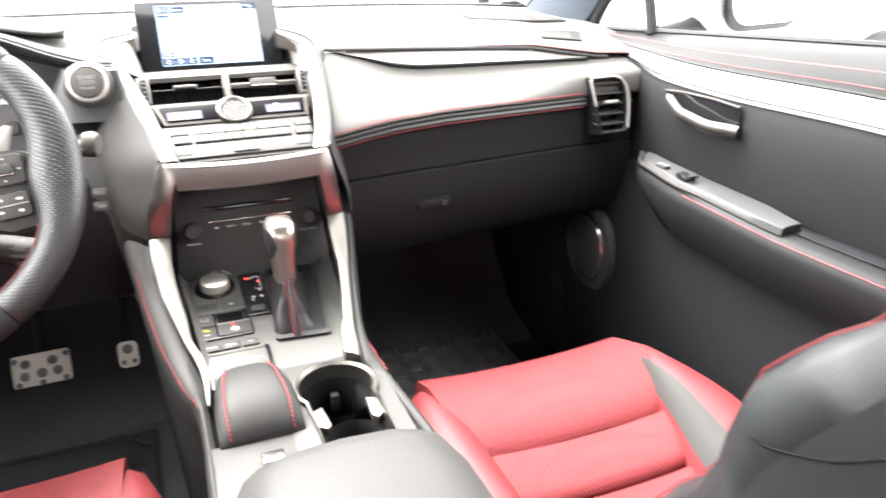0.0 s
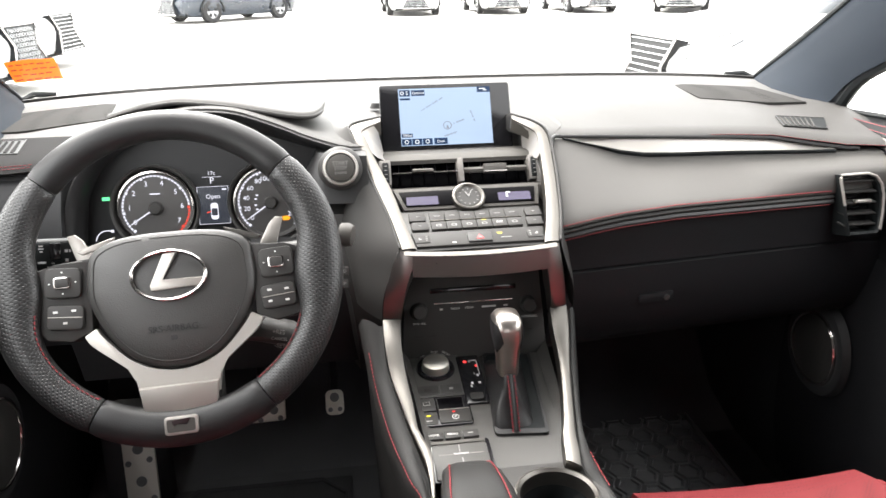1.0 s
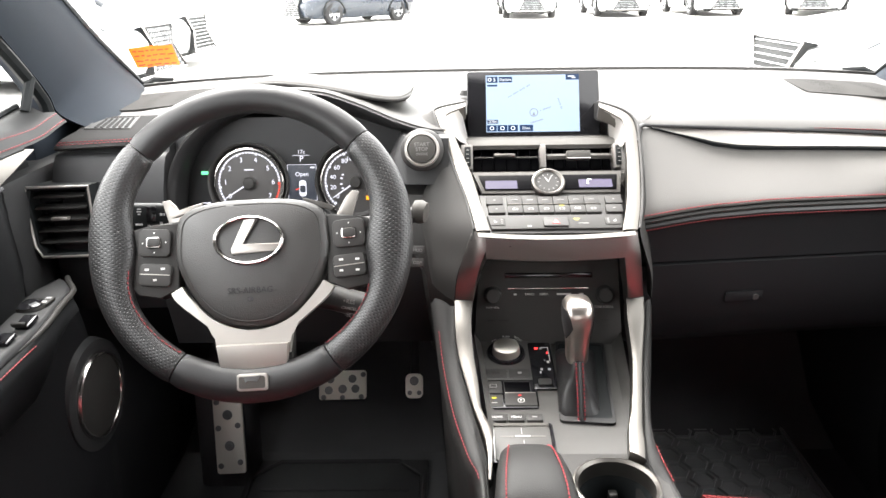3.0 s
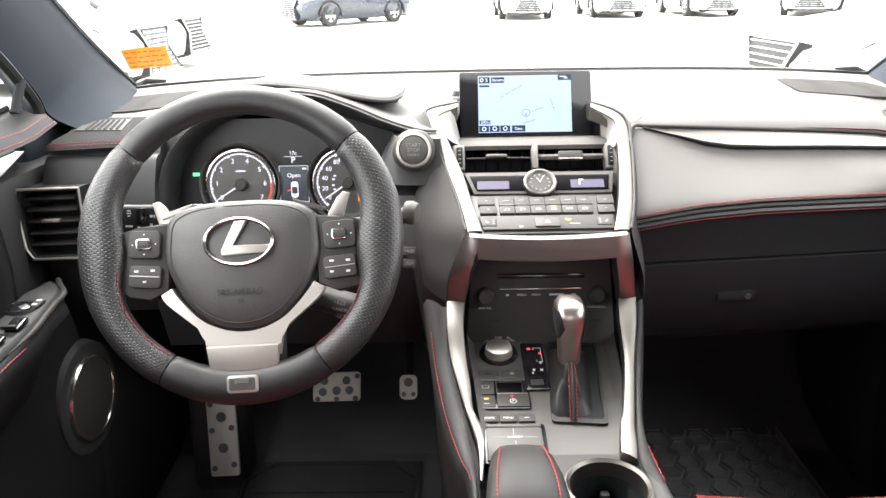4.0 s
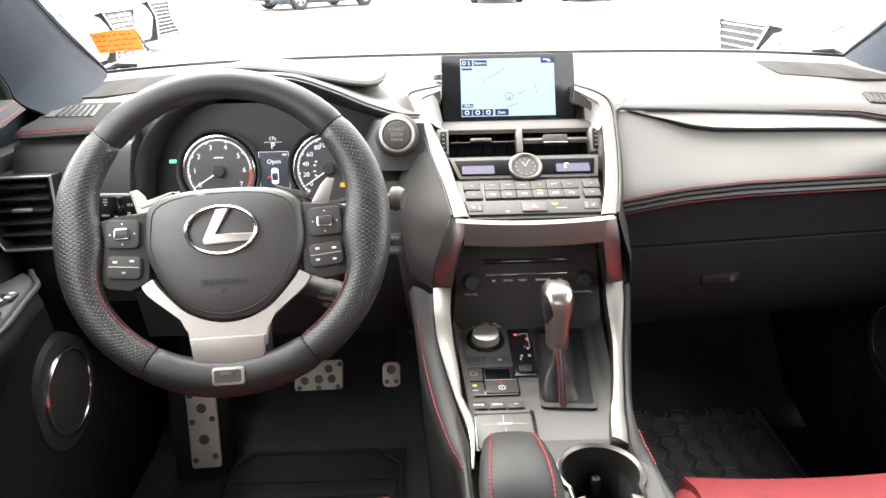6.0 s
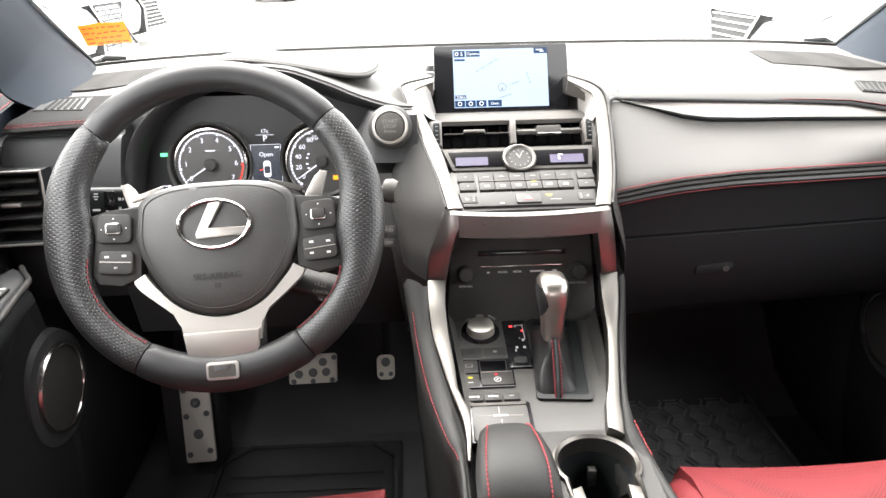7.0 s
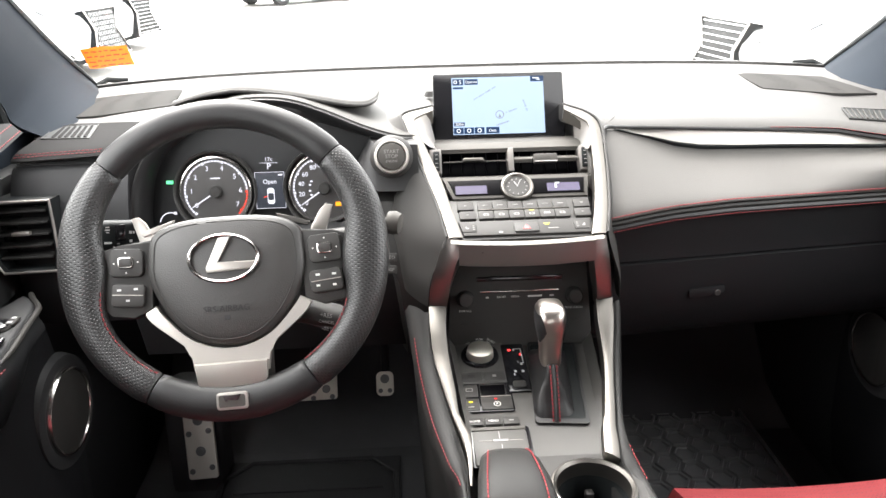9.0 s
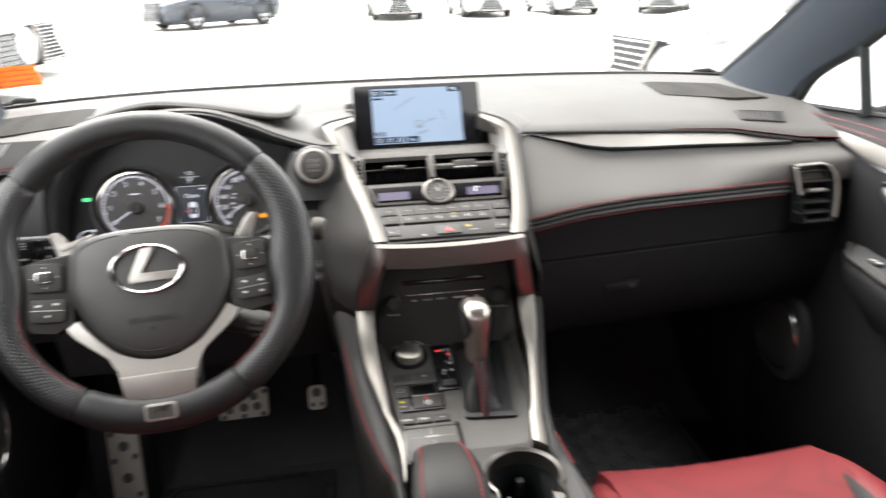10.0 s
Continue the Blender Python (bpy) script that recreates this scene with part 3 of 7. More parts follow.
# body sides behind the front doors, with window openings, and the tail
for side in (-1, 1):
    s = side
    tagged(part("wall_side", rbox((0.05, 2.0, 0.78), pose(0.72 * s, -1.95, 0.36), 0.02), LOWER), "dark trim along the rear cabin side", "wall", kind="structure")
    for y in (-1.12, -2.05, -2.85):
        tagged(part("pillar", rbox((0.05, 0.11, 0.5), pose(0.70 * s, y, 0.98, 0, -6 * s, 0), 0.02), PILLAR), "grey roof pillar beside the rear windows", "pillar", kind="structure")
for side in (-1, 1):
    rows = [[V(0.735 * side, y, 0.74), V(0.70 * side, y, 1.0), V(0.67 * side, y, 1.22)] for y in (-1.12, -1.6, -2.05, -2.5, -2.9)]
    g = tagged(part("window_rear_side", loft(rows, ring=False), PRIVACY, face_to=(0, -2.0, 0.9)), "dark privacy glass beside the rear seats", "window", kind="structure")
    g.visible_shadow = True
rows = [[V(x, -2.95, 0.82), V(x * 0.95, -2.72, 1.2)] for x in span(-0.74, 0.74, 6)]
tagged(part("window_tail", loft(rows, ring=False), PRIVACY, face_to=(0, -2.0, 0.9)), "dark privacy glass in the tailgate", "window", kind="structure")
tagged(part("wall_tail", rbox((1.5, 0.06, 0.86), pose(0, -2.95, 0.40), 0.02), LOWER), "dark tailgate trim", "wall", kind="structure")

# ---- seats ----
BOLSTER = [(0, 0.06), (0.2, 0.085), (0.4, 0.06), (0.5, 0.05), (0.55, 0.055), (0.61, 0.07), (0.66, 0.064), (0.77, 0.046), (0.9, 0.02), (1.0, 0.0)]


# inner edge of the door-side bolster: it closes in towards the back
WELT = [(0.45, 0.165), (0.577, 0.1245), (0.654, 0.103), (0.726, 0.078), (0.8, 0.06), (1.0, 0.05)]
WELT_OUT = [(0.45, 0.165), (0.577, 0.1255), (0.6, 0.136), (0.673, 0.122), (0.725, 0.113), (0.8, 0.095), (1.0, 0.08)]


def make_seat(name, cx, label, back_y, lean, back_x=0.0, back_z=0.36):
    t = thing(name, label, "seat", (cx, -0.72, FLOOR))
    inv = Matrix.Translation((-cx, 0.72, -FLOOR))

    def sp(nm, bm, mat, parent=None, lab="", **k):
        bm.transform(inv @ Matrix.Translation((cx, 0, 0)))
        return part(nm, bm, mat, parent or t, lab, **k)
    # base
    sp("base", rbox((0.36, 0.42, 0.2), pose(0, -0.74, 0.13), 0.03), LOWER)
    # cushion centre in three pleats
    edges = [(-0.452, -0.628), (-0.631, -0.712), (-0.715, -0.80), (-0.803, -0.98)]
    for k, (y0, y1) in enumerate(edges):
        rows = []
        zz = [(-0.45, 0.366), (-0.55, 0.372), (-0.7, 0.352), (-0.98, 0.32)]
        for u in span(-1, 1, 10):
            x = 0.128 * u if k else 0.150 * u
            dip = 0.008 * u * u
            line = []
            for f in (0.0, 0.02, 0.08, 0.3, 0.55, 0.8, 0.94, 0.99, 1.0):
                y = lerp(y0, y1, f)
                z = curve_at([(-a, b) for a, b in zz], -y) + dip
                z -= 0.012 * (abs(2 * f - 1) ** 8)
                if k == 0:
                    z -= 0.03 * max(0.0, 1 - f / 0.2) ** 2.4
                line.append(V(x, y, z))
            if k == 0:
                line = [V(x, y0 + 0.012, 0.25), V(x, y0 + 0.008, 0.30)] + line
            line += [V(x, y1, 0.25)]
            if k:
                line = [V(x, y0, 0.25)] + line
            rows.append(line)
        sp("cushion_panel", loft(rows), RED_PERF, lab="red perforated leather")
    # side bolsters
    for s in (-1, 1):
        rows = []
        for f in span(0, 1, 16):
            y = lerp(-0.456, -1.0, f)
            grow = 0.022 * math.sin(min(1.0, f * 1.5) * math.pi / 2) + 0.0
            front = 0.03 * max(0.0, 1 - f / 0.16) ** 2.4
            zt = curve_at([(0.46, 0.36), (0.6, 0.368), (0.8, 0.364), (1.0, 0.348)], -y) + grow - front
            xi, xo = (curve_line(WELT, -y) if s * cx > 0 else 0.129) * s, 0.205 * s
            w = lerp(0.45, 1.0, min(1.0, f / 0.35) ** 0.6)
            xo = xi + (xo - xi) * w
            xm = lerp(xi, xo, 0.5)
            rows.append([V(xi, y, 0.26), V(xi, y, zt - 0.016), V(lerp(xi, xo, 0.06), y, zt - 0.006), V(lerp(xi, xo, 0.25), y, zt + 0.004), V(xm, y, zt + 0.008), V(lerp(xi, xo, 0.8), y, zt - 0.002), V(lerp(xi, xo, 0.97), y, zt - 0.028), V(xo, y, zt - 0.06), V(lerp(xi, xo, 0.96), y, 0.22)])
        sp("bolster", loft(rows), RED, lab="smooth red leather side bolster", sharp=60)
        # grey inset beside the pleats, on the door side
        if s * cx < 0:
            continue
        rows = []
        for f in span(0, 1, 10):
            y = lerp(-0.55, -0.95, f)
            zt = curve_at([(0.46, 0.36), (0.6, 0.368), (0.8, 0.364), (1.0, 0.348)], -y) + 0.022 * math.sin(min(1.0, (y + 0.462) / -0.538 * 1.5) * math.pi / 2)
            a, b = (curve_line(WELT, -y) + 0.0006) * s, (curve_line(WELT_OUT, -y) + 0.001) * s
            rows.append([V(a, y, zt - 0.014), V(lerp(a, b, 0.25), y, zt + 0.002), V(lerp(a, b, 0.6), y, zt + 0.0085), V(b, y, zt + 0.011), V(b, y, zt - 0.01)])
        sp("inset", loft(rows), GREY_LEATHER, lab="grey leather inset")
    # backrest
    m = pose(back_x, back_y, back_z, lean, 0, 0)

    def bp(nm, bm, mat, lab="", **k):
        bm.transform(m)
        return sp(nm, bm, mat, None, lab, **k)
    for k, (z0, z1) in enumerate(((0.0, 0.17), (0.173, 0.32), (0.323, 0.50))):
        rows = []
        for u in span(-1, 1, 8):
            x = 0.12 * u
            rows.append([V(x, -0.09, z0), V(x, -0.012, z0)] + [V(x, 0.008 - 0.014 * abs(2 * f - 1) ** 6 + 0.01 * u * u, lerp(z0, z1, f)) for f in (0.02, 0.1, 0.3, 0.5, 0.7, 0.9, 0.98)] + [V(x, -0.012, z1), V(x, -0.09, z1)])
        bp("back_panel", loft(rows), RED_PERF, "red perforated leather")
    for s in (-1, 1):
        rows = []
        for z in span(-0.04, 0.56, 36):
            f = (z + 0.04) / 0.6
            d = curve_at(BOLSTER, f)
            w = curve_at([(0, 0.205), (0.5, 0.225), (0.8, 0.215), (1.0, 0.16)], f)
            xi = min(0.121, w - 0.04)
            rows.append([V(xi * s, -0.1, z), V(xi * s, 0.0, z), V(lerp(xi, w, 0.35) * s, d * 0.75, z), V(lerp(xi, w, 0.68) * s, d, z), V(lerp(xi, w, 0.92) * s, d * 0.8, z), V(w * s, d * 0.35, z), V(w * s, -0.06, z), V(lerp(xi, w, 0.8) * s, -0.11, z)])
        bp("back_bolster", loft([[r[0], r[5], r[6], r[7]] for r in rows]), DARK_LEATHER, "black leather backrest side", sharp=60)
        bp("back_wing", loft([[r[0] + V(0, 0.02, 0), r[1], r[2], r[3], r[4], r[5]] for r in rows]), RED if s * cx > 0 else DARK_LEATHER, "padded front of the backrest side", sharp=60)
        bp("piping", tube([V(lerp(min(0.121, curve_at([(0, 0.205), (0.5, 0.225), (0.8, 0.215), (1.0, 0.16)], f) - 0.04), curve_at([(0, 0.205), (0.5, 0.225), (0.8, 0.215), (1.0, 0.16)], f), 0.7) * s, curve_at(BOLSTER, f) + 0.001, -0.04 + 0.6 * f) for f in span(0.05, 0.97, 24)], 0.0006, 6), STITCH, "red seam")
    bp("side_seam", tube(spline([(-0.2180, 0.040, 0.328), (-0.2235, 0.028, 0.343), (-0.2245, 0.008, 0.372), (-0.2235, -0.012, 0.411), (-0.2215, -0.06, 0.45)], 14), 0.0008, 6), PANEL_BLACK, "dark seam across the backrest side")
    bp("back_shell", rbox((0.40, 0.06, 0.56), pose(0, -0.12, 0.25), 0.025, 3), LOWER)
    bp("shoulder", rbox((0.30, 0.10, 0.09), pose(0, -0.05, 0.54), 0.035, 3), DARK_LEATHER)
    bp("headrest", rbox((0.25, 0.09, 0.17), pose(0, -0.06, 0.70), 0.04, 4), DARK_LEATHER)
    for s in (-1, 1):
        bp("headrest_post", tube([V(0.05 * s, -0.06, 0.55), V(0.05 * s, -0.06, 0.64)], 0.006, 10), CHROME)
    return t


driver_seat = make_seat("front_seat", -0.357, "red and black leather driver's seat with perforated pleats", -1.08, 27)
driver_seat.location += V(0.018, -0.012, -0.004)
passenger_seat = make_seat("front_seat", 0.345, "red and black leather passenger seat with grey insets", -0.885, 27, 0.054, 0.352)
passenger_seat.location += V(-0.032, 0.0, 0.0)

# rear bench, behind the camera
bench = thing("rear_bench", "red leather rear bench with black outer panels", "seat", (0, -2.2, FLOOR))
part("bench_base", rbox((1.34, 0.52, 0.3), pose(0, 0.05, 0.17), 0.04, 3), LOWER, bench)
for k in (-1, 0, 1):
    part("bench_cushion", rbox((0.42, 0.54, 0.1), pose(0.44 * k, 0.06, 0.36), 0.035, 3), RED_PERF, bench)
    part("bench_back", rbox((0.42, 0.12, 0.56), pose(0.44 * k, -0.28, 0.66, 16), 0.04, 3), RED_PERF, bench)

# ---- centre stack ----
stack = thing("centre_stack", "silver-framed centre stack with climate controls and an analogue clock", "centre stack", (0, -0.1, 0.6))
STK = Matrix.Translation((0, 0.1, -0.6))


def stp(name, bm, mat, parent=None, label="", **k):
    bm.transform(STK)
    return part(name, bm, mat, parent or stack, label, **k)


def band(outer, inner, n=20, thick=0.012, crown=0.003):
    """A trim strip between two edge lines, slightly crowned, with a body behind it."""
    o, i = spline(outer, n), spline(inner, n)
    rows = []
    for k in range(n + 1):
        a, b = o[k], i[k]
        t = (o[min(k + 1, n)] - o[max(k - 1, 0)]).normalized()
        w = (b - a)
        nrm = t.cross(w).normalized()
        if nrm.y > 0 or (abs(nrm.y) < 0.05 and nrm.z < 0):
            nrm = -nrm
        rows.append([a - nrm * thick, a, a.lerp(b, 0.12) + nrm * crown * 0.7, a.lerp(b, 0.5) + nrm * crown, a.lerp(b, 0.88) + nrm * crown * 0.7, b, b - nrm * thick])
    return loft(rows)


def mir(pts, s):
    return [(x * s, y, z) for x, y, z in pts]


# (outer, inner) edges of the bezel; the passenger side stands in a little
BEZEL = {
    -1: ([(0.111, -0.0696, 0.7668), (0.1528, -0.0938, 0.7616), (0.1532, -0.1162, 0.7521), (0.1393, -0.1572, 0.7225), (0.1248, -0.2062, 0.6924), (0.1111, -0.2514, 0.6662), (0.1015, -0.298, 0.6405)],
         [(0.1116, -0.087, 0.7642), (0.139, -0.1068, 0.7564), (0.1355, -0.1228, 0.7472), (0.1247, -0.154, 0.7245), (0.1062, -0.2069, 0.692), (0.0954, -0.252, 0.6659), (0.0838, -0.298, 0.6405)]),
    1: ([(0.089, -0.0783, 0.7655), (0.1178, -0.1035, 0.7577), (0.1314, -0.1265, 0.7445), (0.1297, -0.1695, 0.7149), (0.1235, -0.2155, 0.687), (0.115, -0.2603, 0.6613), (0.104, -0.299, 0.640)],
        [(0.0862, -0.0923, 0.7623), (0.1069, -0.1153, 0.7528), (0.1168, -0.1286, 0.7429), (0.1136, -0.1689, 0.7153), (0.1072, -0.2149, 0.6873), (0.0977, -0.2596, 0.6617), (0.0852, -0.299, 0.640)]),
}
LEGS = {
    -1: ([(0.1025, -0.294, 0.641), (0.1091, -0.296, 0.634), (0.1193, -0.299, 0.604), (0.1273, -0.300, 0.5737), (0.1301, -0.296, 0.5402)],
         [(0.0835, -0.3006, 0.6376), (0.0868, -0.3055, 0.6236), (0.0937, -0.3085, 0.606), (0.0999, -0.3085, 0.5843), (0.1067, -0.2995, 0.5391)]),
    1: ([(0.1044, -0.300, 0.6369), (0.1049, -0.301, 0.6315), (0.1105, -0.305, 0.6005), (0.1173, -0.3006, 0.5557), (0.122, -0.295, 0.5278)],
        [(0.0852, -0.3015, 0.6362), (0.0852, -0.3055, 0.6233), (0.088, -0.3085, 0.6045), (0.0927, -0.3085, 0.5763), (0.1002, -0.2972, 0.5289)]),
}
for s in (-1, 1):
    out_, inn_ = BEZEL[s]
    stp("bezel", band(mir(out_, s), mir(inn_, s), 30, 0.02, 0.0012), SILVER, label="bright satin silver bezel")
    # dark outer edge of the bezel
    edge = mir([(x + e, y + 0.002, z + 0.001) for (x, y, z), e in zip(out_, (0.0, 0.002, 0.003, 0.003, 0.003, 0.003, 0.003))], s)
    stp("bezel_edge", tube(spline(edge, 24), 0.0018, 8), SATIN_BLACK)
    # soft pad running up to the bezel
    if s > 0:
        far = [(0.10, 0.12, 0.7505), (0.155, 0.06, 0.749), (0.175, -0.05, 0.746), (0.152, -0.094, 0.737)]
    else:
        far = [(-0.11, 0.12, 0.7505), (-0.19, 0.06, 0.750), (-0.20, -0.07, 0.749), (-0.176, -0.138, 0.737)]
    ea, fa = spline(edge[:4], 18), spline(far, 18)
    stp("shoulder", loft([[p - V(0, 0, 0.004), p.lerp(q, 0.04) + V(0, 0, 0.001)] + [p.lerp(q, f) + V(0, 0, -0.008 * math.sin(f * math.pi)) for f in (0.2, 0.4, 0.6, 0.8)] + [q, q - V(0, 0, 0.02), p - V(0, -0.01, 0.03)] for p, q in zip(ea, fa)]), DASH, label="soft pad beside the screen", sharp=70)
    # flank of the stack below
    near = edge[3:] + mir([(0.118, -0.296, 0.605), (0.128, -0.297, 0.574), (0.131, -0.294, 0.54)], s)
    if s < 0:
        far = [(-0.16, -0.166, 0.724), (-0.158, -0.19, 0.69), (-0.175, -0.205, 0.655), (-0.176, -0.22, 0.625), (-0.17, -0.234, 0.6), (-0.166, -0.242, 0.57), (-0.162, -0.245, 0.545)]
    else:
        far = [(0.142, -0.11, 0.722), (0.145, -0.13, 0.70), (0.148, -0.165, 0.65), (0.148, -0.175, 0.62), (0.15, -0.185, 0.6), (0.15, -0.19, 0.57), (0.15, -0.2, 0.545)]
    na, fa = spline(near, 20), spline(far, 20)
    stp("flank", loft([[p, p.lerp(q, 0.3) + V(0.003 * s, 0, 0), p.lerp(q, 0.7) + V(0.003 * s, 0, 0), q, q + V(0, 0.02, 0), p + V(0, 0.02, 0)] for p, q in zip(na, fa)]), BUTTON, label="dark satin flank of the stack", sharp=60)
    # inset panel beside the screen
    inset = spline(inn_[:5], 12)
    stp("cheek_panel", loft([[V(p.x * s, p.y, p.z - 0.002), V(lerp(p.x, 0.108, 0.45) * s, p.y + 0.006, p.z - 0.012), V(0.1075 * s, p.y + 0.022, 0.712)] for p in inset[1:9]], ring=False), PALE_SILVER)
    # pocket frame beside the radio
    o, i = LEGS[s]
    stp("pocket_frame", band(mir(o, s), mir(i, s), 14, 0.02, 0.0012), FRAME_SILVER, label="brushed silver frame leg")
# bottom bar between the frame legs
rows = []
for x in span(-0.0895, 0.0895, 20):
    e = 0.004 * (1 - (x / 0.09) ** 2)
    rows.append([V(x, -0.275, 0.636 - e), V(x, -0.2995, 0.6365 - e), V(x, -0.3055, 0.633 - e), V(x, -0.3075, 0.62 - e), V(x, -0.3085, 0.606 - e), V(x, -0.300, 0.602 - e), V(x, -0.27, 0.606)])
stp("frame_bar", loft(rows), FRAME_SILVER, label="brushed silver crossbar")
rows = [[V(x, -0.302 - 0.0, 0.6385 - 0.004 * (1 - (x / 0.09) ** 2)), V(x, -0.3085, 0.6355 - 0.004 * (1 - (x / 0.09) ** 2)), V(x, -0.302, 0.633 - 0.004 * (1 - (x / 0.09) ** 2))] for x in span(-0.1, 0.1, 20)]
stp("chrome_lip", loft(rows), SILVER)
# body behind everything
rows = [[V(-w, y, z), V(w, y, z), V(w, y + 0.12, z - 0.03), V(-w, y + 0.12, z - 0.03)] for y, z, w in ((-0.05, 0.705, 0.122), (-0.11, 0.700, 0.124), (-0.15, 0.664, 0.122), (-0.2, 0.66, 0.112), (-0.285, 0.628, 0.09))]
stp("stack_body", loft(rows), PANEL_BLACK)
# ledge under the screen
rows = [[V(x, -0.045, 0.709), V(x, -0.096, 0.717), V(x, -0.112, 0.717), V(x, -0.122, 0.712), V(x, -0.122, 0.706), V(x, -0.1, 0.70)] for x in span(-0.125, 0.125, 6)]
stp("ledge", loft(rows), STACK_SILVER, label="champagne silver ledge")
# vents
VP = plane_at((0, -0.141, 0.699), (1, 0, 0), (0, 0.62, 1))
stp("vent_cavity", rbox((0.205, 0.034, 0.004), at(VP, 0, 0, -0.026), 0.001), PANEL_BLACK)
stp("vent_divider", rbox((0.008, 0.036, 0.03), at(VP, 0, 0, -0.011), 0.0015), CHAMPAGNE)
for s in (-1, 1):
    stp("vent_end", rbox((0.018, 0.038, 0.03), at(VP, 0.111 * s, 0, -0.012), 0.002), CHAMPAGNE)
    stp("vent_thumbwheel", rbox((0.0092, 0.030, 0.006), at(VP, 0.1095 * s, 0, 0.0025), 0.0015), CAR_TRIM)
    for k in range(4):
        stp("wheel_mark", rbox((0.0038, 0.001, 0.001), at(VP, 0.1095 * s, -0.0095 + 0.0063 * k, 0.0053), 0), GREY_MARK)
    stp("vent_slat", rbox((0.094, 0.0018 if s < 0 else 0.006, 0.014), at(VP, 0.0525 * s, 0.0005 if s < 0 else 0.0015, -0.006) @ pose(0, 0, 0, 14 if s < 0 else 30), 0.0008), STACK_SILVER)
    for k in range(5):
        stp("vent_vane", rbox((0.0015, 0.032, 0.01), at(VP, (0.0165 + 0.018 * k) * s, 0, -0.02), 0), PANEL_BLACK)
    tab = stp("vent_tab", rbox((0.031, 0.0055, 0.012), at(VP, -0.056, 0.0004, 0.002), 0.0022) if s < 0 else rbox((0.035, 0.013, 0.012), at(VP, 0.0505, 0.0, 0.002), 0.002), SILVER if s < 0 else STACK_SILVER)
    if s > 0:
        stp("tab_edge", rbox((0.034, 0.0016, 0.002), at(VP, 0.0505, -0.0058, 0.0082), 0.0006), CHROME, tab)
# band with displays and clock
DP = plane_at((0, -0.203, 0.677), (1, 0, 0), (0, 0.75, 0.55))
stp("display_surround", prism([(-0.104, 0.019), (0.104, 0.019), (0.098, -0.018), (-0.091, -0.018)], 0.006, at(DP, 0, 0, -0.006), 0.001), STACK_SILVER)
rows = [[V(x, -0.162, 0.6815), V(x, -0.186, 0.6885), V(x, -0.189, 0.685), V(x, -0.165, 0.676)] for x in span(-0.108, 0.108, 4)]
stp("vent_sill", loft(rows), STACK_SILVER)
stp("display_glass", prism([(-0.096, 0.0125), (0.097, 0.0125), (0.093, -0.013), (-0.087, -0.013)], 0.0015, at(DP, 0, 0, 0), 0.0004), PANEL_BLACK)
stp("temperature_display", prism(rounded(0.044, 0.014, 0.001, 2), 0.0005, at(DP, -0.0645, -0.0045, 0.0016), 0), DISPLAY_VIOLET, label="violet-lit climate display")
stp("airflow_display", prism(rounded(0.046, 0.014, 0.001, 2), 0.0005, at(DP, 0.0652, -0.0035, 0.0016), 0), DISPLAY_VIOLET, label="violet-lit climate display")
stp("airflow_mark", prism([(-0.003, -0.004), (0.0, -0.004), (0.0, 0.003), (0.004, 0.003), (0.004, 0.005), (-0.002, 0.005)], 0.0004, at(DP, 0.056, -0.001, 0.0022), 0), SCREEN_TEXT)
# clock
CK = at(DP, 0, -0.003, 0.001) @ Matrix.Diagonal((0.88, 0.88, 0.6, 1))
clock = stp("clock", lathe([(0, 0.006), (0.0195, 0.006), (0.0205, 0.0085), (0.0232, 0.011), (0.0255, 0.0095), (0.0265, 0.005), (0.0265, -0.004)], 48, CK), SILVER, label="round analogue clock with a chrome rim")
stp("clock_face", lathe([(0, 0.0068), (0.0195, 0.0068)], 40, CK), SATIN_BLACK, clock)
clock_ring = lathe([(0.0165, 0.0072), (0.0192, 0.0072)], 40, CK)
stp("clock_track", clock_ring, BUTTON, clock)
for k in range(12):
    q = radians(30 * k)
    stp("hour_mark", rbox((0.0011, 0.0026, 0.0004), CK @ Matrix.Rotation(q, 4, 'Z') @ pose(0, 0.0148, 0.0073), 0), GREY_MARK, clock)
for q, ln, w in ((28, 0.011, 0.0017), (-26, 0.0145, 0.0013)):
    stp("clock_hand", rbox((w, ln, 0.0006), CK @ Matrix.Rotation(radians(q), 4, 'Z') @ pose(0, ln / 2 - 0.001, 0.0082), 0), GREY_MARK, clock)
# climate buttons
BP = plane_at((0, -0.2565, 0.6515), (1, 0, 0), (0, 0.95, 0.33))
stp("button_panel", prism([(-0.096, 0.041), (0.098, 0.041), (0.0885, -0.0435), (-0.0845, -0.0435)], 0.006, at(BP, 0, 0, -0.007), 0.001), SATIN_BLACK)


def button(w, h, x, y, parent=None, mat=BUTTON, d=0.0045, plane=None, name="button", wrap=None):
    wrap = wrap or stp
    return wrap(name, prism(rounded(w, h, 0.0015, 2), d, at(plane or BP, x, y, -0.001), 0.0008), mat, parent)


def mark(parent, x, y, w, h, mat=GREY_MARK, plane=None, z=0.0038, wrap=None):
    wrap = wrap or stp
    return wrap("print", rbox((w, h, 0.0003), at(plane or BP, x, y, z), 0), mat, parent)


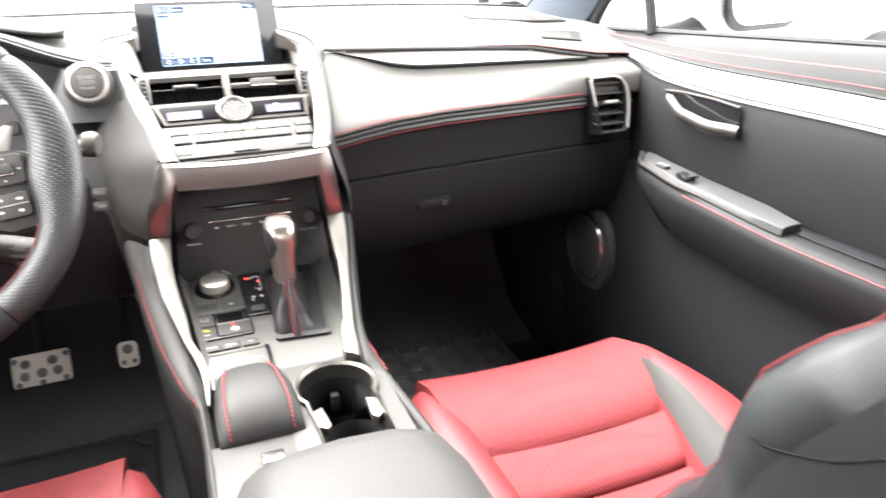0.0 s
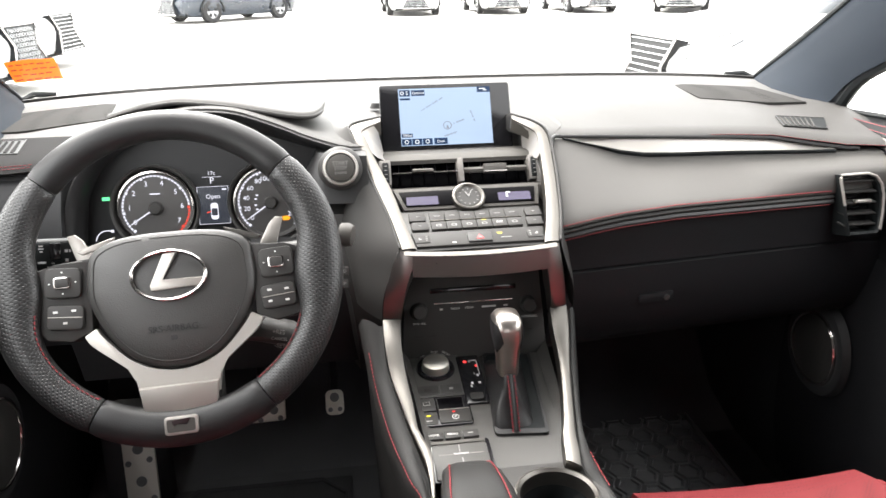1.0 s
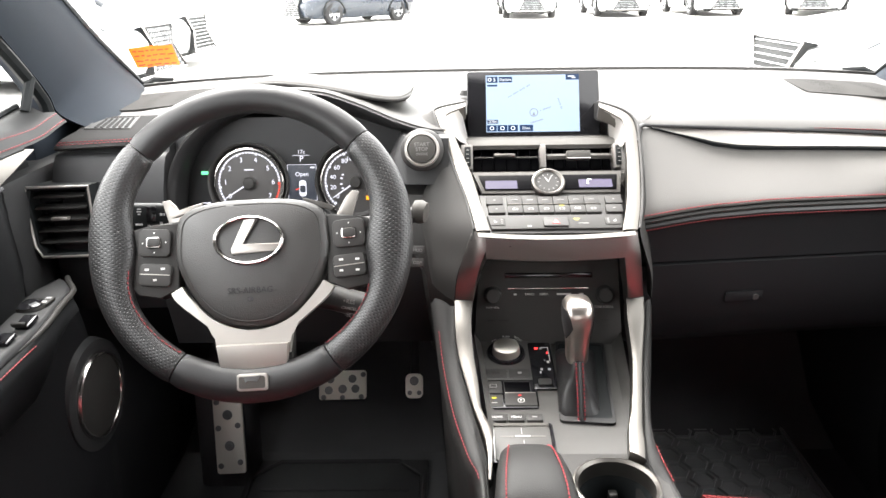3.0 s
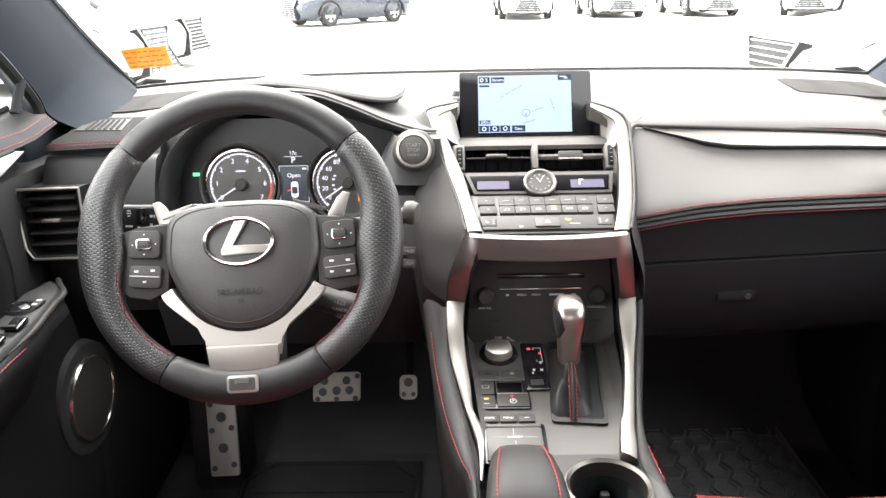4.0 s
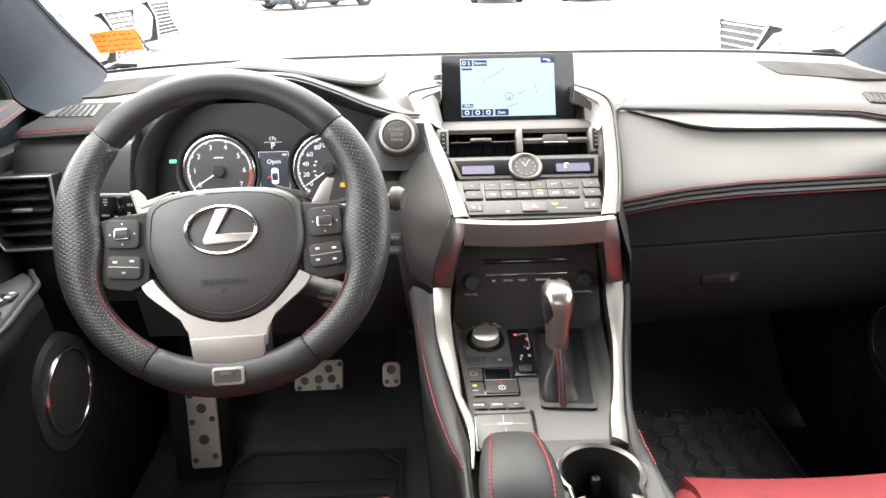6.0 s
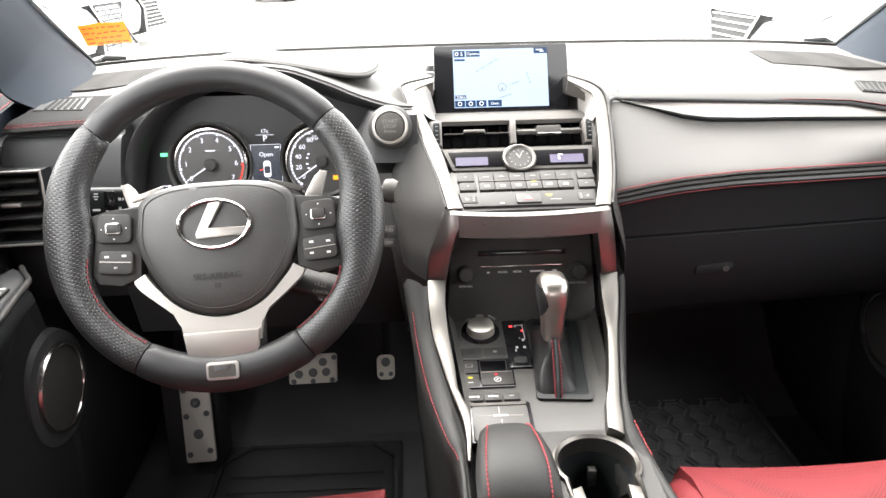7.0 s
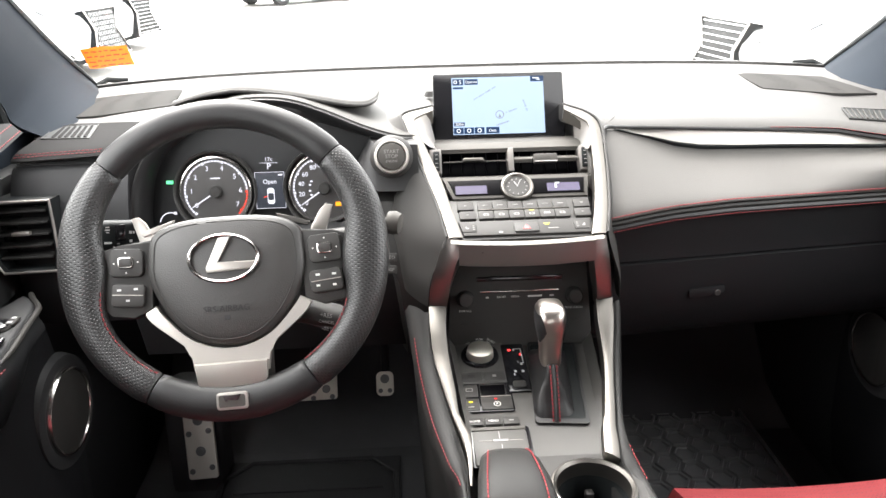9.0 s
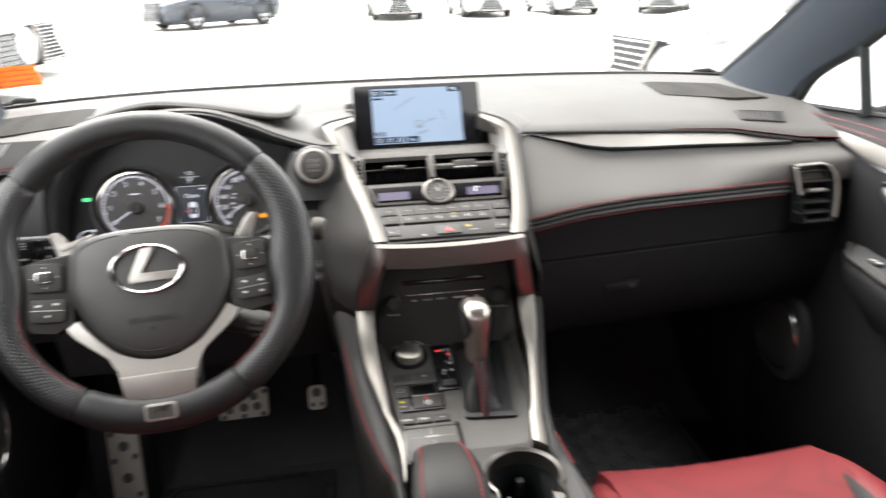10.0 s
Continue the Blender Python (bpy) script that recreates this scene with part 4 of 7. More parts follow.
for r, (y, h) in enumerate(((0.0225, 0.0168), (0.0030, 0.0168))):
    for k in range(6):
        x = -0.0485 + 0.0207 * k
        b = button(0.0202, h, x, y)
        if r and k == 4:
            words("print", "A/C", 0.0055, STK @ at(BP, x, y, 0.0038), WHITE_MARK, b, 0.0001)
            continue
        if r == 0:
            mark(b, x, y, 0.008, 0.0008)
        else:
            mark(b, x, y + 0.0012, 0.0045, 0.0007)
            mark(b, x - 0.0028, y - 0.0005, 0.0014, 0.0026)
            mark(b, x + 0.0028, y - 0.0005, 0.0014, 0.0026)
            mark(b, x, y - 0.0026, 0.007, 0.0007)
        if r and k == 3:
            mark(b, x, y + 0.0062, 0.006, 0.0012, LED_YELLOW)
    for s in (-1, 1):
        xx = (0.0845 if s > 0 else -0.0755) - (0.0 if r == 0 else 0.002 * s)
        b = button(0.0222, h, xx, y)
        mark(b, xx, y, 0.003, 0.0009)
stp("chrome_line", rbox((0.125, 0.0008, 0.004), at(BP, 0.0035, 0.0128, 0.0022), 0.0003), SILVER)
stp("lower_strip", prism([(-0.087, -0.0095), (0.090, -0.0095), (0.0868, -0.0385), (-0.082, -0.0385)], 0.004, at(BP, 0, 0.0, -0.0015), 0.0008), BUTTON)
hz = button(0.032, 0.0185, 0.0018, -0.0265, mat=SATIN_BLACK, d=0.006, name="hazard_button")
stp("hazard_triangle", prism([(-0.005, -0.004), (0.005, -0.004), (0, 0.0048)], 0.0004, at(BP, 0.0018, -0.0275, 0.0052), 0), LED_RED, hz)
for s in (-1, 1):
    b = button(0.0195, 0.0158, 0.0745 * s + 0.001, -0.0242)
    mark(b, 0.0772 * s + 0.001, -0.0255, 0.0036, 0.0018)
    mark(b, 0.0786 * s + 0.001, -0.0235, 0.0010, 0.0036)
    for k in (-1, 0, 1):
        mark(b, 0.069 * s + 0.001, -0.0242 + 0.0038 * k, 0.0026, 0.0009)
mark(None, -0.0325, -0.0335, 0.005, 0.0026, z=0.0027)
mark(None, 0.0297, -0.0185, 0.008, 0.0012, LED_YELLOW, z=0.0027)
mark(None, 0.0297, -0.0208, 0.005, 0.0016, LED_YELLOW, z=0.0027)
mark(None, 0.0371, -0.0284, 0.014, 0.0009, z=0.0027)

# ---- infotainment screen ----
screen = thing("infotainment_screen", "black-framed centre display showing a pale blue road map", "screen", (0, -0.03, 0.71))
SM = Matrix.Translation((0, 0.03, -0.71))
SP = plane_at((-0.004, -0.0285, 0.757), (1, 0, 0), (0, 0.45, 0.94))


def scp(name, bm, mat, parent=None, label=""):
    bm.transform(SM)
    return part(name, bm, mat, parent or screen, label)


housing = scp("housing", prism(rounded(0.2075, 0.106, 0.004, 3), 0.014, at(SP, 0, 0, -0.014), 0.0015), GLOSS_BLACK)
scp("housing_back", rbox((0.19, 0.095, 0.03), at(SP, 0, -0.002, -0.028), 0.012), SATIN_BLACK)
lit = scp("map", rbox((0.146, 0.091, 0.001), at(SP, -0.001, 0.0005, 0.0005), 0), SCREEN, label="lit pale blue map")


def bar(x, y, w, h, mat=SCREEN_DARK, z=0.0012, turn=0.0):
    """A mark on the map; x, y from its lower left corner."""
    return scp("map_mark", rbox((w, h, 0.0003), at(SP, -0.074 + x, -0.045 + y, z) @ pose(0, 0, 0, 0, 0, turn), 0), mat, lit)


def onmap(body, size, x, y, mat=SCREEN_TEXT, z=0.0016, turn=0.0):
    o = words("map_text", body, size, SM @ at(SP, -0.074 + x, -0.045 + y, z) @ pose(0, 0, 0, 0, 0, turn), mat, lit, 0.0001)
    return o


bar(0.010, 0.084, 0.017, 0.010)
bar(0.031, 0.084, 0.021, 0.009)
bar(0.010, 0.0745, 0.016, 0.003)
bar(0.136, 0.087, 0.021, 0.009)
bar(0.010, 0.0165, 0.017, 0.006)
for k in range(3):
    bar(0.0085 + 0.0165 * k, 0.006, 0.0155, 0.010)
bar(0.0625, 0.006, 0.021, 0.010)
onmap("S", 0.0085, 0.0135, 0.0835)
onmap("Options", 0.0058, 0.031, 0.0838)
onmap("200m", 0.0062, 0.0103, 0.0163)
onmap("Dest.", 0.006, 0.0628, 0.0055)
for k in range(3):
    scp("map_icon", lathe([(0.0022, 0.0015), (0.0034, 0.0015)], 16, at(SP, -0.074 + 0.0085 + 0.0165 * k, -0.039, 0)), SCREEN_TEXT, lit)
scp("map_icon", lathe([(0.0018, 0.0015), (0.003, 0.0015)], 16, at(SP, -0.074 + 0.006, 0.039, 0)), SCREEN_TEXT, lit)
bar(0.134, 0.088, 0.010, 0.0016, SCREEN_TEXT, 0.0016)
bar(0.138, 0.0855, 0.006, 0.0014, SCREEN_TEXT, 0.0016)
scp("position_ring", lathe([(0.0055, 0.0014), (0.0068, 0.0014)], 24, at(SP, -0.074 + 0.0745, -0.045 + 0.0305, 0)), SCREEN_LINE, lit)
scp("position_arrow", prism([(-0.0025, -0.003), (0.0025, -0.003), (0, 0.003)], 0.0003, at(SP, -0.074 + 0.0745, -0.045 + 0.029, 0.0012), 0), SCREEN_LINE, lit)
random.seed(4)
for cx, cy, n, turn in ((0.053, 0.066, 17, 30), (0.092, 0.036, 10, 19), (0.080, 0.017, 9, 17), (0.1165, 0.042, 9, -72)):
    for k in range(n):
        d = (k - n / 2) * 0.0024
        if random.random() < 0.85:
            bar(cx + d * math.cos(radians(turn)), cy + d * math.sin(radians(turn)), 0.0014, random.uniform(0.0016, 0.0032), SCREEN_LINE, 0.0012, turn)

# ---- centre console ----
console = thing("centre_console", "black leather-sided centre console with satin silver strips", "console", (0, -0.5, FLOOR))
CM = Matrix.Translation((0, 0.5, -FLOOR))


def cp(name, bm, mat, parent=None, label="", **k):
    bm.transform(CM)
    return part(name, bm, mat, parent or console, label, **k)


def top_z(y):
    return 0.4315 + 0.15 * max(0.0, min(0.2, y + 0.475))


# silver strips
L_OUT = [(-0.1303, -0.300, 0.5433), (-0.1301, -0.331, 0.5243), (-0.1268, -0.3639, 0.5004), (-0.1182, -0.4014, 0.4821), (-0.11, -0.4354, 0.4671), (-0.0999, -0.4716, 0.4558), (-0.0957, -0.5, 0.4475), (-0.0959, -0.5322, 0.4381)]
L_IN = [(-0.1068, -0.301, 0.5425), (-0.1095, -0.3317, 0.5237), (-0.1074, -0.3646, 0.4999), (-0.1024, -0.4051, 0.4804), (-0.0994, -0.4387, 0.4656), (-0.0889, -0.466, 0.4574), (-0.0894, -0.5004, 0.4474), (-0.093, -0.5337, 0.4377)]
R_OUT = [(0.1195, -0.298, 0.546), (0.1143, -0.3271, 0.5271), (0.1034, -0.3729, 0.4947), (0.0903, -0.4362, 0.4667), (0.0843, -0.4652, 0.4576), (0.0824, -0.483, 0.4525), (0.0779, -0.508, 0.4452)]
R_IN = [(0.0965, -0.2985, 0.5453), (0.0934, -0.3263, 0.5276), (0.0912, -0.3723, 0.495), (0.078, -0.4356, 0.4669), (0.0709, -0.4566, 0.4602), (0.0662, -0.479, 0.4536), (0.063, -0.4976, 0.4482)]
cp("silver_strip", band(L_OUT, L_IN, 28, 0.02, 0.0018), STRIP_SILVER, label="satin silver strip")
cp("silver_strip", band(R_OUT, R_IN, 28, 0.02, 0.0018), STRIP_SILVER, label="satin silver strip")
# leather sides
L_EDGE = [(-0.1613, -0.2991, 0.55), (-0.1548, -0.3356, 0.5105), (-0.1485, -0.3733, 0.4782), (-0.1374, -0.4321, 0.4525), (-0.121, -0.4939, 0.4394), (-0.106, -0.5388, 0.432), (-0.108, -0.70, 0.43), (-0.108, -1.02, 0.42)]
L_TOP = [(-0.1310, -0.3083, 0.5425), (-0.131, -0.331, 0.5235), (-0.1275, -0.364, 0.4995), (-0.111, -0.4354, 0.466), (-0.0967, -0.5, 0.4465), (-0.097, -0.536, 0.437), (-0.095, -0.70, 0.432), (-0.095, -1.02, 0.425)]
R_EDGE = [(0.1286, -0.3034, 0.5456), (0.1239, -0.3298, 0.5197), (0.1174, -0.3638, 0.4887), (0.1012, -0.4335, 0.463), (0.0985, -0.472, 0.4483), (0.102, -0.4917, 0.44), (0.108, -0.5415, 0.431), (0.122, -0.70, 0.425), (0.122, -1.02, 0.42)]
R_TOP = [(0.1180, -0.3065, 0.5455), (0.1145, -0.3271, 0.5268), (0.1036, -0.3729, 0.4943), (0.0905, -0.4362, 0.4663), (0.0845, -0.4652, 0.4572), (0.080, -0.508, 0.4445), (0.092, -0.545, 0.433), (0.108, -0.7, 0.43), (0.108, -1.02, 0.425)]
for s, top, edge in ((-1, L_TOP, L_EDGE), (1, R_TOP, R_EDGE)):
    a, b = spline(top, 30), spline(edge, 30)
    rows = []
    for p, q in zip(a, b):
        p = p - V(0, 0, 0.003)
        rows.append([p - V(0.012 * s, 0, 0.03), p, p.lerp(q, 0.18) - V(0, 0, 0.003), p.lerp(q, 0.32) - V(0, 0, 0.0005), p.lerp(q, 0.6) + V(0, 0, 0.0005), p.lerp(q, 0.85) - V(0, 0, 0.001), q + V(0.001 * s, 0, -0.012), q + V(-0.006 * s, 0, -0.06), V(q.x - 0.03 * s, q.y, FLOOR + 0.002), V(q.x - 0.045 * s, q.y, FLOOR + 0.002)])
    cp("side_pad", loft(rows), CONSOLE_LEATHER, label="black leather console side", sharp=60)
    line = [p.lerp(q, 0.84) + V(0, 0, 0.0002) for p, q in zip(a, b)]
    cp("stitching", dashes([p for p in line if (-0.55 < p.y < -0.33 if s < 0 else -0.54 < p.y < -0.478)], 0.0007, 0.005), STITCH, label="red thread")
# top deck between the strips
rows = []
for y in span(-0.272, -0.480, 12):
    f = (y + 0.272) / -0.208
    w = lerp(0.104, 0.088, f)
    z = top_z(y)
    rows.append([V(-w, y, z + 0.016 * (1 - f) + 0.003), V(-w + 0.012, y, z), V(w - 0.016, y, z), V(w - 0.004, y, z + 0.016 * (1 - f) + 0.003), V(w - 0.004, y, z - 0.04), V(-w, y, z - 0.04)])
cp("deck", loft(rows), DECK_BLACK, label="satin black console deck")
# radio panel
RP = plane_at((0, -0.251, 0.535), (1, 0, 0), (0, 0.28, 0.96))
cp("radio_panel", prism([(-0.104, -0.082), (0.104, -0.082), (0.094, 0.072), (-0.094, 0.072)], 0.01, at(RP, 0, 0, -0.012), 0.001), SATIN_BLACK)
cp("disc_slot", rbox((0.122, 0.007, 0.004), at(RP, 0, 0.021, -0.001), 0.001), GLOSS_BLACK)
cp("radio_visor", rbox((0.17, 0.012, 0.018), at(RP, 0, 0.058, 0.004), 0.003), GLOSS_BLACK)
cp("chrome_line", rbox((0.112, 0.0018, 0.003), at(RP, 0, 0.003, -0.001), 0.0005), CHROME)
for s in (-1, 1):
    k = cp("radio_knob", lathe([(0, 0.016), (0.0085, 0.016), (0.0105, 0.014), (0.0112, 0.0), (0.013, -0.002)], 28, at(RP, 0.0775 * s, -0.006, 0)), SATIN_BLACK)
    words("print", "PWR VOL" if s < 0 else "TUNE SCROLL", 0.0042, CM @ at(RP, 0.0775 * s, -0.024, -0.0018), WHITE_MARK, console, 0.0001)
for x, t in ((-0.026, "RADIO"), (-0.006, "MEDIA")):
    words("print", t, 0.0042, CM @ at(RP, x, -0.0055, -0.0018), WHITE_MARK, console, 0.0001)
for x, w in ((-0.046, 0.004), (0.022, 0.020), (0.046, 0.006)):
    cp("print", rbox((w, 0.0024, 0.0004), at(RP, x, -0.0055, -0.0019), 0), WHITE_MARK)
for x, w in ((-0.08, 0.011), (-0.062, 0.013), (0.055, 0.012), (0.078, 0.011)):
    cp("print", rbox((w, 0.0018, 0.0004), at(RP, x, -0.042, -0.0019), 0), BUTTON)
# deck controls
KP = plane_at((0, -0.38, top_z(-0.38)), (1, 0, 0), (0, 1, 0.15))


def deck(x, y, z=0.0):
    return at(KP, x, (y + 0.38) * 1.011, z)


cp("control_island", prism(rounded(0.068, 0.100, 0.004, 3), 0.003, deck(-0.0605, -0.303), 0.001), DECK_BLACK)
knob = cp("drive_mode_knob", lathe([(0, 0.0172), (0.0150, 0.0172), (0.0174, 0.0155), (0.0186, 0.010), (0.0192, 0.004), (0.0205, 0.003)], 40, deck(-0.061, -0.295)), BRIGHT_SATIN, label="satin silver drive mode knob")
cp("knob_collar", lathe([(0.0192, 0.0052), (0.0205, 0.0045), (0.0215, 0.0068), (0.0252, 0.0062), (0.0268, 0.003)], 40, deck(-0.061, -0.295)), GLOSS_BLACK, knob)
for x, y, q, t in ((-0.0765, -0.0715, 36, "ECO"), (-0.0592, -0.0655, 0, "PUSH"), (-0.0425, -0.0685, -32, "SPORT")):
    words("print", t, 0.0042, CM @ at(RP, x, y, -0.0018) @ Matrix.Rotation(radians(q), 4, 'Z'), WHITE_MARK, console, 0.0001)
    cp("print", rbox((0.011, 0.0008, 0.0004), at(RP, x, y, -0.0019) @ Matrix.Rotation(radians(q), 4, 'Z') @ pose(0, -0.0035, 0), 0), WHITE_MARK)


def cbutton(w, h, x, y, mat=BUTTON, d=0.005, name="button"):
    return button(w, h, 0, 0, None, mat, d, deck(x, y), name, cp)


for k, x in enumerate((-0.077, -0.046)):
    b = cbutton(0.029, 0.018, x, -0.3385, SATIN_BLACK)
    if k:
        mark(b, 0, 0, 0.005, 0.004, GREY_MARK, deck(x, -0.3385), 0.0043, cp)
    else:
        for j in (-1, 0, 1):
            mark(b, 0, 0.002 * j, 0.010, 0.0008, BUTTON, deck(x, -0.3385), 0.0043, cp)
cp("control_island", prism(rounded(0.068, 0.054, 0.004, 3), 0.003, deck(-0.0605, -0.377), 0.001), GLOSS_BLACK)
b = cbutton(0.022, 0.024, -0.082, -0.3655, SATIN_BLACK)
for j, (w, h) in enumerate(((0.009, 0.0062), (0.0074, 0.0046))):
    mark(b, 0, 0.001, w, h, SATIN_BLACK if j else GREY_MARK, deck(-0.082, -0.3655), 0.0043 + 0.0002 * j, cp)
b = cbutton(0.022, 0.022, -0.082, -0.391, SATIN_BLACK)
mark(b, 0, 0.004, 0.0052, 0.0022, LED_YELLOW, deck(-0.082, -0.391), 0.0043, cp)
mark(b, 0, -0.005, 0.007, 0.0014, GREY_MARK, deck(-0.082, -0.391), 0.0043, cp)
b = cbutton(0.040, 0.024, -0.0485, -0.390, BUTTON, 0.006, "parking_brake_switch")
cp("print", lathe([(0.0036, 0.0003), (0.0044, 0.0003)], 24, deck(-0.0485, -0.393, 0.0051)), WHITE_MARK, b)
words("print", "P", 0.0056, CM @ deck(-0.0485, -0.393, 0.0052), WHITE_MARK, b, 0.0001)
cp("switch_edge", rbox((0.039, 0.0012, 0.002), deck(-0.0485, -0.3785, 0.0045), 0.0004), CHAMPAGNE, b)
cp("switch_light", rbox((0.0035, 0.0018, 0.0004), deck(-0.0495, -0.3835, 0.0052), 0), LED_RED, b)
cp("tray", rbox((0.034, 0.020, 0.002), deck(-0.0515, -0.3665, 0.0032), 0.0004), PANEL_BLACK, label="small dark open tray")
cp("tray_edge", tube([deck(x, y, 0.004) @ V(0, 0, 0) for x, y in ((-0.068, -0.3770), (-0.068, -0.3560), (-0.035, -0.3560), (-0.035, -0.3770))], 0.0008, 6), BUTTON)
for x, w in ((-0.080, 0.022), (-0.057, 0.020), (-0.0345, 0.020)):
    b = cbutton(w, 0.012, x, -0.4215, SATIN_BLACK)
    if x < -0.05:
        words("print", "HOME" if x < -0.07 else "MENU", 0.0046, CM @ deck(x, -0.4215, 0.0042), WHITE_MARK, b, 0.0001)
    else:
        mark(b, 0, 0, 0.006, 0.0014, GREY_MARK, deck(x, -0.4215), 0.0043, cp)
# touchpad
cp("pad_channel", prism(rounded(0.076, 0.064, 0.004, 3), 0.0035, deck(-0.0525, -0.463), 0.001), GLOSS_BLACK)
cp("pad_ledge", rbox((0.066, 0.0055, 0.0055), deck(-0.0525, -0.4355, 0.0028), 0.001), STACK_SILVER)
cp("touchpad", prism(rounded(0.066, 0.054, 0.003, 3), 0.0062, deck(-0.0525, -0.4665), 0.0012), DECK_BLACK, label="grey touch pad")
cp("print", rbox((0.018, 0.0024, 0.0004), deck(-0.0520, -0.4560, 0.0063), 0), GREY_MARK)
for x in (-0.0705, -0.0335):
    cp("print", rbox((0.016, 0.0006, 0.0004), deck(x, -0.4565, 0.0063), 0), CHAMPAGNE)
for x, y, h in ((-0.0530, -0.4475, 0.011), (-0.0515, -0.4665, 0.008)):
    cp("print", rbox((0.0008, h, 0.0004), deck(x, y, 0.0063), 0), GREY_MARK)
# shift indicator
ind = cp("shift_indicator", prism(rounded(0.0315, 0.098, 0.003, 3), 0.0035, deck(-0.0145, -0.321), 0.0008), GLOSS_BLACK)
for x, y, mat, w in ((-0.019, -0.286, LED_RED, 0.0045), (-0.005, -0.296, LED_RED, 0.0022), (-0.010, -0.312, GREY_MARK, 0.0015), (-0.013, -0.286, GREY_MARK, 0.003), (-0.006, -0.316, WHITE_MARK, 0.003), (-0.006, -0.331, WHITE_MARK, 0.0035), (-0.016, -0.331, WHITE_MARK, 0.003), (-0.018, -0.337, WHITE_MARK, 0.002)):
    cp("indicator_mark", rbox((w, 0.004, 0.0004), deck(x, y, 0.0036), 0), mat, ind)
for x, y, w, h in ((-0.0075, -0.284, 0.010, 0.0008), (-0.003, -0.299, 0.0008, 0.03), (-0.005, -0.314, 0.005, 0.0008)):
    cp("indicator_line", rbox((w, h, 0.0004), deck(x, y, 0.0036), 0), WHITE_MARK, ind)
cp("release_button", prism(rounded(0.017, 0.012, 0.002, 2), 0.002, deck(-0.0145, -0.357, 0.0032), 0.0006), SATIN_BLACK, ind)

# gear lever
gear = thing("gear_lever", "satin silver and black leather gear lever with red stitched boot", "gear lever", (0.03, -0.36, 0.44))
GM = Matrix.Translation((-0.03, 0.36, -0.44))


def gp(name, bm, mat, label="", **k):
    bm.transform(GM)
    return part(name, bm, mat, gear, label, **k)


GC = deck(0.0355, -0.352) @ Matrix.Rotation(radians(-5.0), 4, 'Z')
fr = bmesh.new()
o = rounded(0.067, 0.160, 0.005, 3)
i = [(x, y + 0.002) for x, y in rounded(0.060, 0.148, 0.004, 3)]
loft([[GC @ V(x, y, 0.0) for x, y in o], [GC @ V(x, y, 0.004) for x, y in o], [GC @ V(x, y, 0.004) for x, y in i], [GC @ V(x, y, -0.012) for x, y in i]], True, False, fr)
gp("boot_frame", fr, LEATHER)
# flat dark sheet laid on the deck as the shade beside the boot
gp("boot_shade", prism(rounded(0.0605, 0.149, 0.003, 3), 0.002, GC @ pose(0, 0.002, 0.0006), 0), CAR_TRIM, "flat dark plate for the shade round the boot")


def boot_mid(f):
    return V(lerp(0.0295, 0.0218, f ** 0.8), lerp(-0.351, -0.3725, f), 0.0)


# the leather is gathered towards the driver and leaves a dark hollow on the other side
rows = []
base = rounded(0.056, 0.145, 0.012, 12)
for f in span(0, 1, 18):
    c = boot_mid(f)
    g = f ** 1.05
    row = []
    for k, (x, y) in enumerate(base):
        q = math.atan2(y, x)
        swell = math.sin(f * math.pi) ** 0.8
        fold = 0.0035 * math.sin(3 * q + 1.2 + f * 4.0) * swell + 0.0020 * math.sin(7 * q + f * 9.0) * swell
        # hollow between the front ridge and the passenger side
        fold -= 0.016 * swell * math.exp(-((q + 0.75) / 0.5) ** 2)
        px, py = c.x + lerp(x + 0.09 * y, 0.0145 * math.cos(q), g), c.y + lerp(y, 0.0145 * math.sin(q), g)
        row.append(V(px + fold * math.cos(q), py + fold * math.sin(q), lerp(top_z(py) - 0.002, 0.499, f)))
    rows.append(row)
gp("boot", loft(rows, True, False), LEATHER, "creased black leather boot", sharp=80)


def boot_front(f):
    """The ridge down the front of the boot."""
    y = boot_mid(f).y - lerp(0.0725, 0.0145, f ** 1.05) - 0.0012
    return V(lerp(0.0215, 0.0215, f), y, lerp(top_z(y) + 0.001, 0.499, f))


for dx in (-0.004, 0.004):
    gp("boot_stitching", dashes([boot_front(f) + V(dx, -0.0035, 0.002) for f in span(0, 1, 14)], 0.0011, 0.005), STITCH, "red thread")
gp("boot_spine", tube([boot_front(f) for f in span(0, 1, 14)], 0.0078, 12, flat=0.5), LEATHER)
# knob: narrow chrome neck, wide rounded top
prof = [(0.494, 0.0120, 0.0125, -0.373), (0.497, 0.0134, 0.0140, -0.372), (0.514, 0.0140, 0.0150, -0.369), (0.526, 0.0150, 0.0168, -0.367), (0.535, 0.0166, 0.0195, -0.365), (0.543, 0.0180, 0.0220, -0.364), (0.555, 0.0188, 0.0232, -0.362), (0.564, 0.0180, 0.0218, -0.360), (0.570, 0.0148, 0.0170, -0.359), (0.5725, 0.008, 0.009, -0.358), (0.573, 0.002, 0.003, -0.358)]


def boxy(q, rx, ry, y, z):
    return V(0.0215 + rx * math.copysign(abs(math.cos(q)) ** 0.62, math.cos(q)), y + ry * math.copysign(abs(math.sin(q)) ** 0.62, math.sin(q)), z)


gp("knob", loft([[boxy(2 * math.pi * k / 36, rx, ry, y, z) for k in range(36)] for z, rx, ry, y in prof]), KNOB_SILVER, "satin silver knob", sharp=60)
